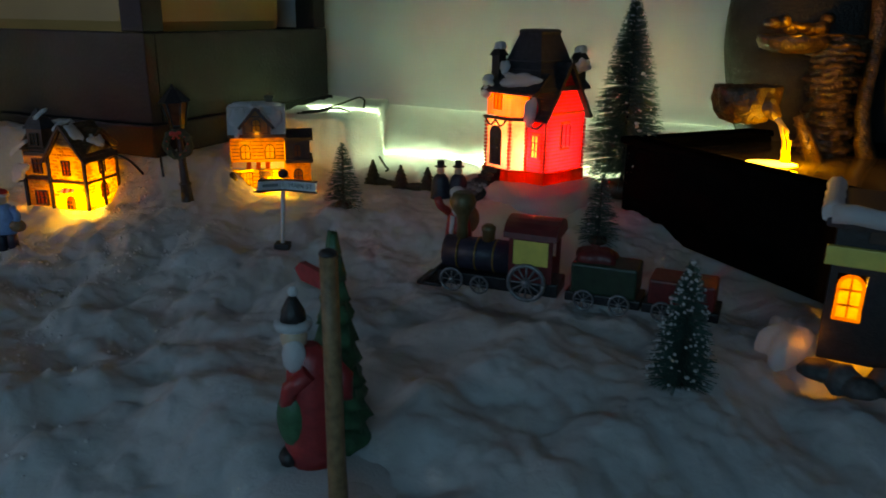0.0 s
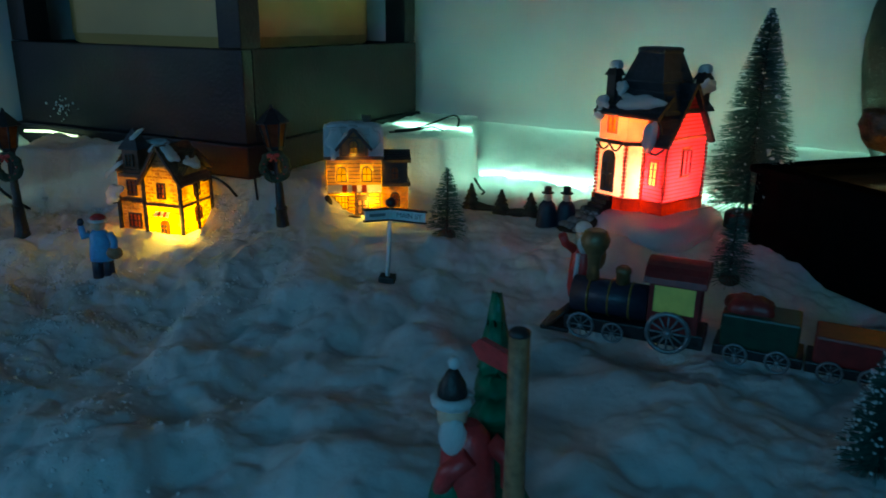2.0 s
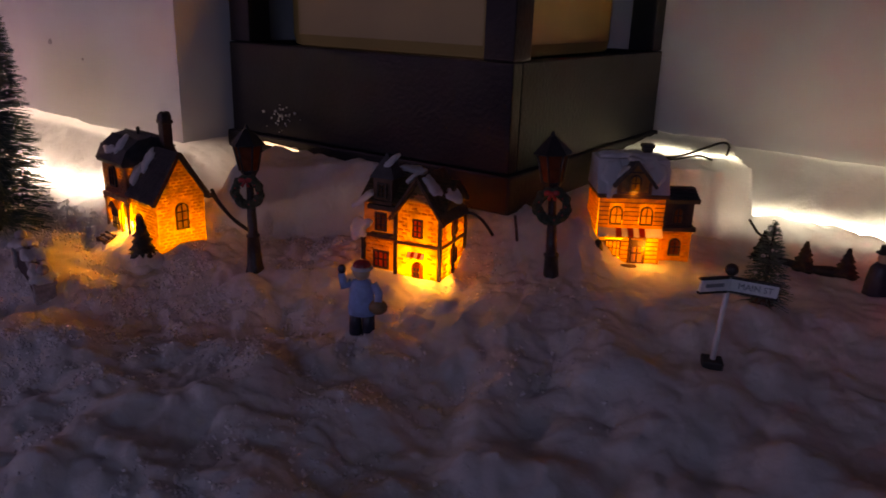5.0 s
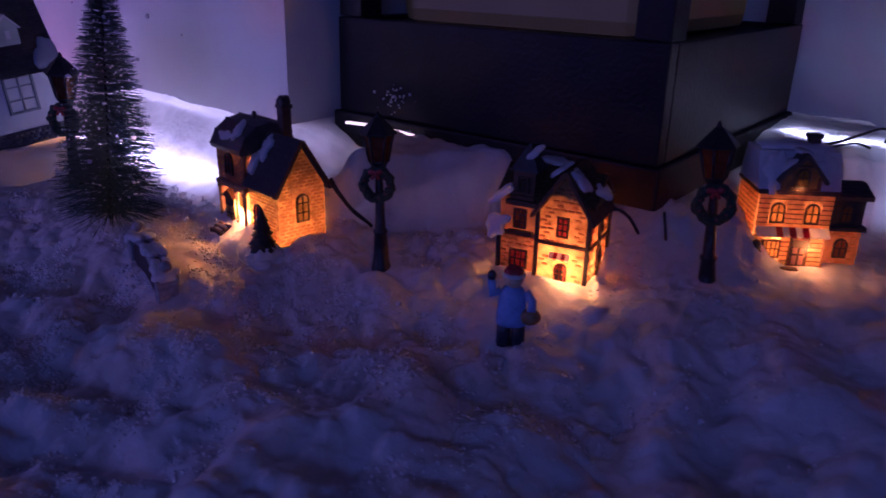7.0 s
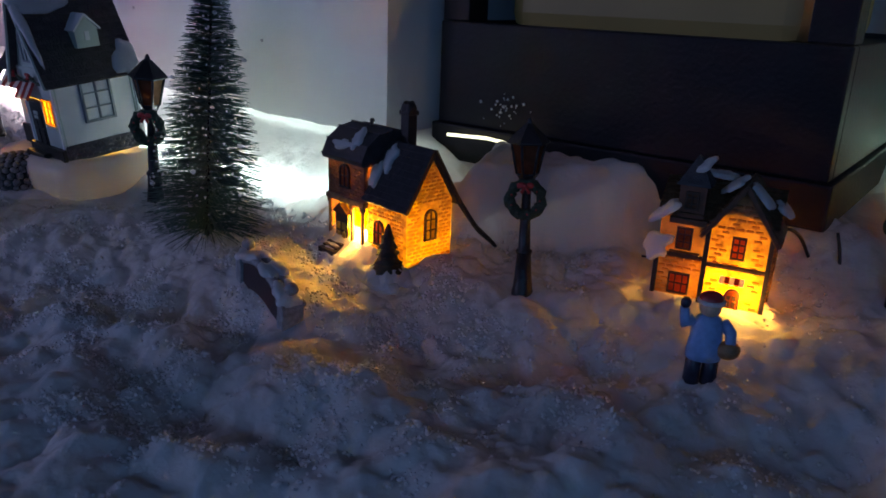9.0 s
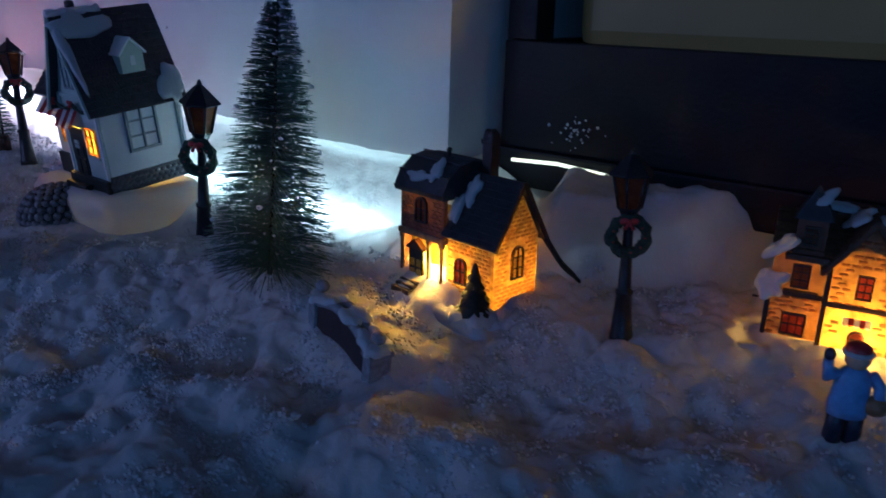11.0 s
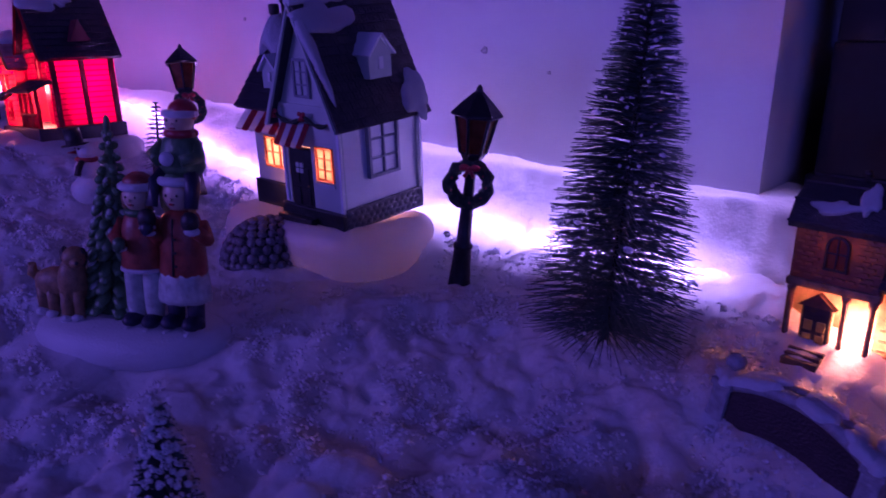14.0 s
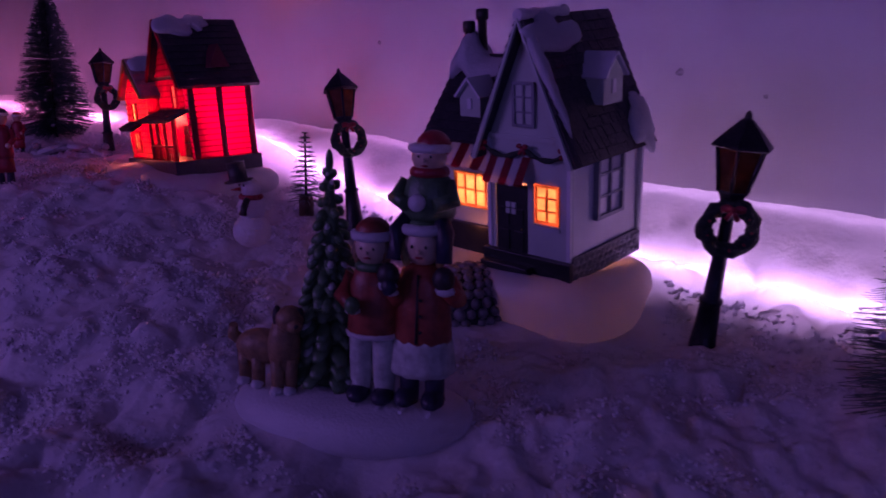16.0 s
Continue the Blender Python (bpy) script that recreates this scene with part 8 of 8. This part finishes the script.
# ---------------------------------------------------------------- table fountain
def fountain():
    m = pose(0.149, 0.614, -0.012, 0, 0, -66)
    t = thing("table_fountain", "black table fountain with lit rock cascade in a square basin", "fountain", m)
    A, B, H = 0.25, 0.185, 0.066
    for b in ((0, 0, 0, A, 0.012, H), (0, 0.0121, 0, 0.012, B, H), (A - 0.012, 0.0121, 0, A, B, H), (0.0121, B - 0.012, 0, A - 0.0121, B, H)):
        bm = bm_new()
        box(bm, *b, bevel=0.0015)
        part("basin_wall", bm, M_BASIN, t)
    for b in ((-0.004, -0.004, H, A + 0.004, 0.014, H + 0.006), (-0.004, 0.0141, H, 0.014, B + 0.004, H + 0.006), (A - 0.014, 0.0141, H, A + 0.004, B + 0.004, H + 0.006), (0.0141, B - 0.014, H, A - 0.0141, B + 0.004, H + 0.006)):
        bm = bm_new()
        box(bm, *b, bevel=0.002)
        part("rim", bm, M_BASIN, t)
    bm = bm_new()
    box(bm, 0.0122, 0.0122, 0.050, A - 0.0122, B - 0.0122, 0.0622)
    part("water", bm, M_WATER, t, "dark still water lit amber")
    W = m.inverted()
    rng = random.Random(9)

    def rough(bm, m, amp, seed, freq=(90, 210)):
        """Carves broken stone into a smooth body."""
        r2 = random.Random(seed)
        ph = [r2.uniform(0, 6.28) for _ in range(6)]
        for v in bm.verts:
            p = v.co
            k = sum(math.sin(freq[0] * p[i] + 1.7 * freq[0] * p[(i + 1) % 3] + ph[i]) + 0.5 * math.sin(freq[1] * p[i] + ph[3 + i]) for i in range(3))
            d = Vector((p.x, p.y, 0))
            d = d.normalized() if d.length > 1e-6 else Vector((0, 0, 1))
            v.co = p + d * amp * (k * 0.33 + r2.uniform(-0.5, 0.5)) + Vector((0, 0, amp * 0.4 * r2.uniform(-1, 1)))
        bmesh.ops.transform(bm, matrix=m, verts=bm.verts[:])

    # column of thin broken slate layers
    bm = bm_new()
    prof, rr = [], 0.016
    for k in range(84):
        if k % 4 == 0:
            rr = 0.0185 + rng.uniform(-0.0032, 0.0032) + 0.002 * math.sin(0.11 * k)
        prof.append((rr - (0.0024 if k % 4 == 3 else 0.0), 0.040 + 0.00122 * k))
    lathe(bm, prof, 44)
    for v in bm.verts:
        a, la = math.atan2(v.co.y, v.co.x), int((v.co.z - 0.040) / 0.00488 + 0.01)
        f = 1 + 0.08 * math.sin(3 * a + 1.7 * la) + 0.07 * math.sin(9 * a + 4.1 * la) + rng.uniform(-0.05, 0.05)
        v.co.x, v.co.y, v.co.z = v.co.x * f, v.co.y * f, v.co.z + 0.0014 * math.sin(2 * a + 0.3 * la) + 0.0006 * math.sin(7 * a + la)
    sub("slate_column", bm, M_SLATE, t, W @ pose(0.305, 0.607, 0))
    # smooth post beside the column
    bm = bm_new()
    tube(bm, [(0.3345, 0.585, 0.040), (0.3285, 0.590, 0.062), (0.3265, 0.594, 0.085), (0.3290, 0.600, 0.110), (0.335, 0.606, 0.140), (0.335, 0.610, 0.22)], [0.0085, 0.0066, 0.0058, 0.0060, 0.0070, 0.010], 0, 14)
    sub("side_post", bm, M_SLATE, t, W)
    bm = bm_new()                            # dark rock closing the right side
    lathe(bm, [(0.050, 0.03), (0.052, 0.08), (0.048, 0.14), (0.052, 0.20), (0.050, 0.32)], 22)
    rough(bm, W @ pose(0.392, 0.622, 0), 0.004, 3)
    part("side_rock", bm, M_SLATEDARK, t)
    # the back shield: a tall black egg
    bm = bm_new()
    ball(bm, 0, 0, 0, 0.100, 0.034, 0.150, 0, 32)
    rough(bm, W @ pose(0.345, 0.672, 0.140, 0, 0, -10), 0.002, 4, (50, 120))
    part("rock_shield", bm, M_SLATEDARK, t)
    # broken stones over the upper ledge
    for k in range(7):
        bm = bm_new()
        ball(bm, 0, 0, 0, rng.uniform(0.006, 0.010), rng.uniform(0.005, 0.008), rng.uniform(0.0035, 0.006), 0, 12)
        rough(bm, W @ pose(0.256 + 0.007 * k, 0.612 + rng.uniform(-0.004, 0.004), 0.1455 + rng.uniform(0.0, 0.008), 0, 0, rng.uniform(0, 90)), 0.0012, 20 + k, (300, 700))
        part("ledge_stone", bm, M_SLATE, t)
    # upper ledge and lower bowl, both hollowed
    bm = bm_new()
    lathe(bm, [(0.55, 0.0), (0.86, 0.25), (1.0, 0.70), (0.98, 1.0), (0.84, 0.98), (0.66, 0.80), (0.1, 0.74)], 40, 0, Matrix.Diagonal((0.028, 0.022, 0.013, 1)))
    rough(bm, W @ pose(0.269, 0.603, 0.1285), 0.0016, 5, (260, 600))
    part("upper_ledge", bm, M_SLATE, t)
    bm = bm_new()
    lathe(bm, [(0.45, 0.0), (0.72, 0.10), (0.90, 0.32), (1.0, 0.62), (1.0, 0.90), (0.96, 1.0), (0.82, 0.98), (0.66, 0.78), (0.1, 0.70)], 48, 0, Matrix.Diagonal((0.0245, 0.0215, 0.0275, 1)))
    rough(bm, W @ pose(0.2300, 0.5830, 0.0770), 0.0019, 6, (240, 560))
    part("bowl", bm, M_SLATE, t)
    bm = bm_new()                            # spout lip of the bowl
    tube(bm, [(0.236, 0.572, 0.094), (0.2415, 0.565, 0.0905), (0.2455, 0.5595, 0.083)], [0.009, 0.0068, 0.0035], 0, 12)
    sub("spout", bm, M_SLATE, t, W)
    bm = bm_new()
    tube(bm, [(0.2445, 0.560, 0.0845), (0.2475, 0.557, 0.0790), (0.2505, 0.5555, 0.0680), (0.2520, 0.5550, 0.0585), (0.2525, 0.5548, 0.0498)], [0.0026, 0.0018, 0.0012, 0.0016, 0.0028], 0, 10)
    tube(bm, [(0.2460, 0.5595, 0.0835), (0.2515, 0.5565, 0.0760), (0.2550, 0.5552, 0.0640), (0.2560, 0.5550, 0.0498)], [0.0016, 0.0012, 0.0010, 0.0018], 0, 8)
    for z, dx in ((0.0735, 0.0005), (0.0655, 0.0032), (0.0600, -0.0008)):
        ball(bm, 0.2515 + dx, 0.5545, z, 0.0016, 0.0016, 0.0030, 0, 8)
    sub("water_jet", bm, M_WATERJET, t, W, "thin falling water catching amber light")
    bm = bm_new()                            # leaning splinter of pale stone
    tube(bm, [(0.2690, 0.579, 0.083), (0.2755, 0.574, 0.068), (0.2840, 0.568, 0.046)], [0.0035, 0.0052, 0.0062], 0, 7)
    sub("stone_splinter", bm, M_SLATE, t, W)
    # the light under the water where the jet falls
    bm = bm_new()
    lathe(bm, [(0.98, 0.0), (1.0, 0.3), (0.9, 0.8), (0.1, 1.0)], 24, 0, Matrix.Diagonal((0.0185, 0.0125, 0.0012, 1)))
    sub("pool_light", bm, M_POOL, t, W @ pose(0.2430, 0.5540, 0.0503, 0, 0, -20), "glowing amber light under the water")
    lamp_point("basin_lamp", (0.2560, 0.545, 0.0600), 0.15, (1.0, 0.48, 0.09), 0.006)
    lamp_point("upper_bowl_lamp", (0.266, 0.586, 0.1470), 0.055, (1.0, 0.48, 0.09), 0.004)
    lamp_point("bowl_lamp", (0.2520, 0.556, 0.1080), 0.012, (1.0, 0.48, 0.09), 0.004)


M_POOL = strip_mat("amber_pool_light", (1.0, 0.50, 0.12), 9.0)
M_BASIN = mat("matt_black_resin", (0.004, 0.004, 0.004), 0.7, 0, 0.4, 60.0, 0.25)
M_BASIN.node_tree.nodes["Principled BSDF"].inputs["Specular IOR Level"].default_value = 0.0
M_SLATE = mat("brown_slate_resin", (0.095, 0.052, 0.022), 0.32, 0, 0.9, 150.0, 0.8, 420.0)
M_SLATEDARK = mat("dark_slate_resin", (0.010, 0.008, 0.007), 0.6, 0, 0.5, 110.0, 0.5, 500.0)
M_WATER = mat("still_water", (0.10, 0.07, 0.04), 0.06, 0, 0.2, 60.0, 0.05, 200.0)
M_WATERJET = mat("falling_water", (0.75, 0.60, 0.40), 0.1, 0, 0.2, 200.0, 0.2, 500.0, trans=(1.0, 0.8, 0.5), trans_mix=0.5)
fountain()


# ---------------------------------------------------------------- dark shop at the table's right end
def corner_shop():
    m = pose(0.2050, 0.3600, -0.010, 0, 0, -28)
    t = thing("dark_corner_shop", "dark miniature shop with lit arched window and yellow sign band", "miniature house", m, "miniature village houses")
    bm = bm_new()
    holed(bm, -0.0080, 0.060, 0.0, 0.070, -0.016, -0.014, [(-0.0045, 0.0085, 0.022, 0.046)])
    part("front_wall", bm, M_DARK, t)
    bm = bm_new()
    box(bm, -0.0080, -0.0139, 0, -0.0060, 0.05, 0.070)
    part("side_wall", bm, M_DARK, t)
    bm = bm_new()
    box(bm, 0.058, -0.0139, 0, 0.060, 0.05, 0.070)
    part("side_wall", bm, M_DARK, t)
    bm = bm_new()
    box(bm, -0.0115, -0.020, 0.0505, 0.063, -0.0161, 0.0600, bevel=0.0006)
    part("sign_band", bm, M_YELLOW, t, "plain yellow sign board")
    window(t, pose(0.002, -0.0155, 0.022), 0.0125, 0.0240, M_AMBERFRAME, M_GLOWPANE, 2, 3, True, bar=0.0009, label="glowing arched window")
    bm = bm_new()
    box(bm, 0.006, -0.0175, 0.063, 0.020, -0.0161, 0.069)
    part("brown_plate", bm, M_BROWN, t)
    bm = bm_new()
    box(bm, -0.0135, -0.026, 0.0702, 0.068, 0.055, 0.075, bevel=0.002)
    part("roof", bm, M_ROOF, t)
    bm = bm_new()
    for a, b in (((-0.0115, -0.024), (0.066, -0.024)), ((-0.0115, -0.024), (-0.0115, 0.053))):
        tube(bm, [(a[0] + (b[0] - a[0]) * k / 8, a[1] + (b[1] - a[1]) * k / 8, 0.0765 + 0.0008 * math.sin(2 * k)) for k in range(9)], [0.0048 + 0.0007 * math.sin(3 * k) for k in range(9)], 0, 8)
    part("roof_snow", bm, M_CAP, t)
    rng = random.Random(2)
    for k in range(9):
        bm = bm_new()
        ball(bm, 0, 0, 0, 0.010 * rng.uniform(0.7, 1.2), 0.008 * rng.uniform(0.7, 1.2), 0.007 * rng.uniform(0.7, 1.3), 0, 8)
        for v in bm.verts:
            v.co *= rng.uniform(0.88, 1.12)
        sub("foot_rock", bm, M_STONE, t, pose(-0.004 + 0.0085 * k, -0.034 - 0.006 * (k % 3), 0.001, 0, 0, 40 * k))
    bm = bm_new()
    blob(bm, pose(-0.022, -0.006, -0.004), 0.014, 0.020, 0.014, 140)
    part("snow_foot", bm, M_CAP, t)
    lamp_point("corner_shop_lamp", tuple(m @ Vector((0.004, 0.012, 0.034))), 0.09, (1.0, 0.42, 0.07))
    lamp_point("corner_foot_glow", tuple(m @ Vector((-0.012, -0.021, 0.012))), 0.003, (1.0, 0.32, 0.05))


corner_shop()


# ---------------------------------------------------------------- cables and loose bits
def cable(pts, r, label):
    bm = bm_new()
    out = []
    P = [Vector(p) for p in pts]
    for i in range(len(P) - 1):
        a, b, c, d = P[max(i - 1, 0)], P[i], P[i + 1], P[min(i + 2, len(P) - 1)]
        for k in range(6):
            s = k / 6
            out.append(0.5 * ((2 * b) + (c - a) * s + (2 * a - 5 * b + 4 * c - d) * s * s + (3 * b - a - 3 * c + d) * s ** 3))
    out.append(P[-1])
    tube(bm, out, r, 0, 6)
    tagged(part("cable", bm, M_CABLE), label, "cable", "cables")


cable([(-0.462, 0.620, 0.038), (-0.456, 0.618, 0.030), (-0.449, 0.622, 0.018), (-0.442, 0.628, 0.009), (-0.438, 0.634, 0.002)], 0.0013, "thin black cable running from the cottage into the snow")
cable([(-0.462, 0.618, 0.036), (-0.455, 0.6195, 0.026), (-0.448, 0.6255, 0.014), (-0.441, 0.631, 0.006)], 0.0012, "thin black cable running from the cottage into the snow")
cable([(-0.145, 0.770, 0.056), (-0.125, 0.775, 0.058), (-0.105, 0.785, 0.064), (-0.090, 0.790, 0.069), (-0.084, 0.792, 0.066), (-0.085, 0.792, 0.058)], 0.0011, "thin black cable looping over the snow block")
cable([(-0.150, 0.766, 0.055), (-0.128, 0.768, 0.0565), (-0.110, 0.772, 0.060), (-0.098, 0.778, 0.056)], 0.0009, "thin black cable looping over the snow block")
cable([(-0.279, 0.612, 0.034), (-0.271, 0.616, 0.038), (-0.263, 0.622, 0.032), (-0.256, 0.628, 0.020)], 0.0010, "thin black cable behind the timbered house")
cable([(-0.2420, 0.634, 0.034), (-0.2400, 0.630, 0.024), (-0.2380, 0.628, 0.010)], 0.0010, "thin black cable hanging below the lantern")
cable([(-0.066, 0.757, 0.014), (-0.060, 0.750, 0.006), (-0.056, 0.742, 0.004), (-0.058, 0.736, 0.003)], 0.0011, "thin black cable end lying in the snow")


def frost_sticker():
    """Small silvery glitter crystals stuck on the lantern's lower panel."""
    m = pose(-0.25, 0.645, 0.031, 0, 0, -22.97)
    t = thing("glitter_ornament", "spray of silvery glitter crystals on the black lantern panel", "ornament", m)
    rng = random.Random(12)
    for k in range(34):
        bm = bm_new()
        r = rng.uniform(0.0005, 0.0014)
        bmesh.ops.create_icosphere(bm, subdivisions=1, radius=r)
        x, z = -0.222 + rng.gauss(0, 0.009), 0.046 + rng.gauss(0, 0.0055)
        sub("crystal", bm, M_GLITTER, t, pose(x, -0.0006, max(z, 0.031)))


M_GLITTER = mat("silver_glitter", (0.62, 0.64, 0.66), 0.3, 0.3, 0.2, 600.0, 0.2)
frost_sticker()


# ---------------------------------------------------------------- loose granules of snow on the batting
def granules():
    rng = np.random.default_rng(3)
    octa = np.array([(1, 0, 0), (-1, 0, 0), (0, 1, 0), (0, -1, 0), (0, 0, 1), (0, 0, -1)], float)
    tri = np.array([(0, 2, 4), (2, 1, 4), (1, 3, 4), (3, 0, 4), (2, 0, 5), (1, 2, 5), (3, 1, 5), (0, 3, 5)])
    n = 290000
    x = rng.uniform(-1.32, -0.06, n)
    y = rng.uniform(0.24, 0.92, n)
    d = wall_gap(x, y)
    bank = smoothstep(-0.150, -0.095, d) * (x < -0.50)          # the coarse bank before the light strip
    keep = np.where(x < -0.50, d < -0.100, y < 0.645)
    dens = smoothstep(-0.12, -0.60, x)
    clump = 0.5 + 0.5 * noise2(x, y, 48, 31) + 0.25 * noise2(x, y, 120, 32)
    keep &= rng.uniform(0, 1, n) < np.maximum(0.75 * dens * smoothstep(0.30, 0.85, clump), 0.45 * bank)
    # keep the ground clear under the mounds and the figures
    for cx, cy, r in ((-0.79, 0.675, 0.070), (-1.085, 0.80, 0.070), (-0.501, 0.609, 0.040), (-0.309, 0.609, 0.034), (-0.832, 0.55, 0.044)):
        keep &= (x - cx) ** 2 + (y - cy) ** 2 > r * r
    x, y, clump, bank = x[keep], y[keep], clump[keep], bank[keep]
    k = len(x)
    r = 0.0007 + 0.0007 * rng.uniform(0, 1, k) ** 1.4 + 0.0008 * (rng.uniform(0, 1, k) > 0.96) + 0.0004 * bank
    z = height(x, y) - r * 0.3 + 0.0022 * rng.uniform(0, 1, k) ** 2 * np.clip(clump, 0, 1)
    q = rng.normal(size=(k, 3, 3))
    turn = np.linalg.qr(q)[0]
    S = rng.uniform(0.55, 1.5, (k, 6, 1)) * r[:, None, None] * rng.uniform(0.7, 1.3, (k, 1, 3))
    V = np.einsum("kij,knj->kni", turn, octa[None] * S) + np.stack([x, y, z], 1)[:, None, :]
    F = tri[None] + (np.arange(k) * 6)[:, None, None]
    me = bpy.data.meshes.new("snow_granules")
    me.from_pydata(V.reshape(-1, 3).tolist(), [], F.reshape(-1, 3).tolist())
    me.polygons.foreach_set("use_smooth", [True] * len(me.polygons))
    me.materials.append(M_FLAKE)
    tagged(new("snow_granules", me), "loose white granules of artificial snow on the batting", "snow", kind="stuff")


granules()
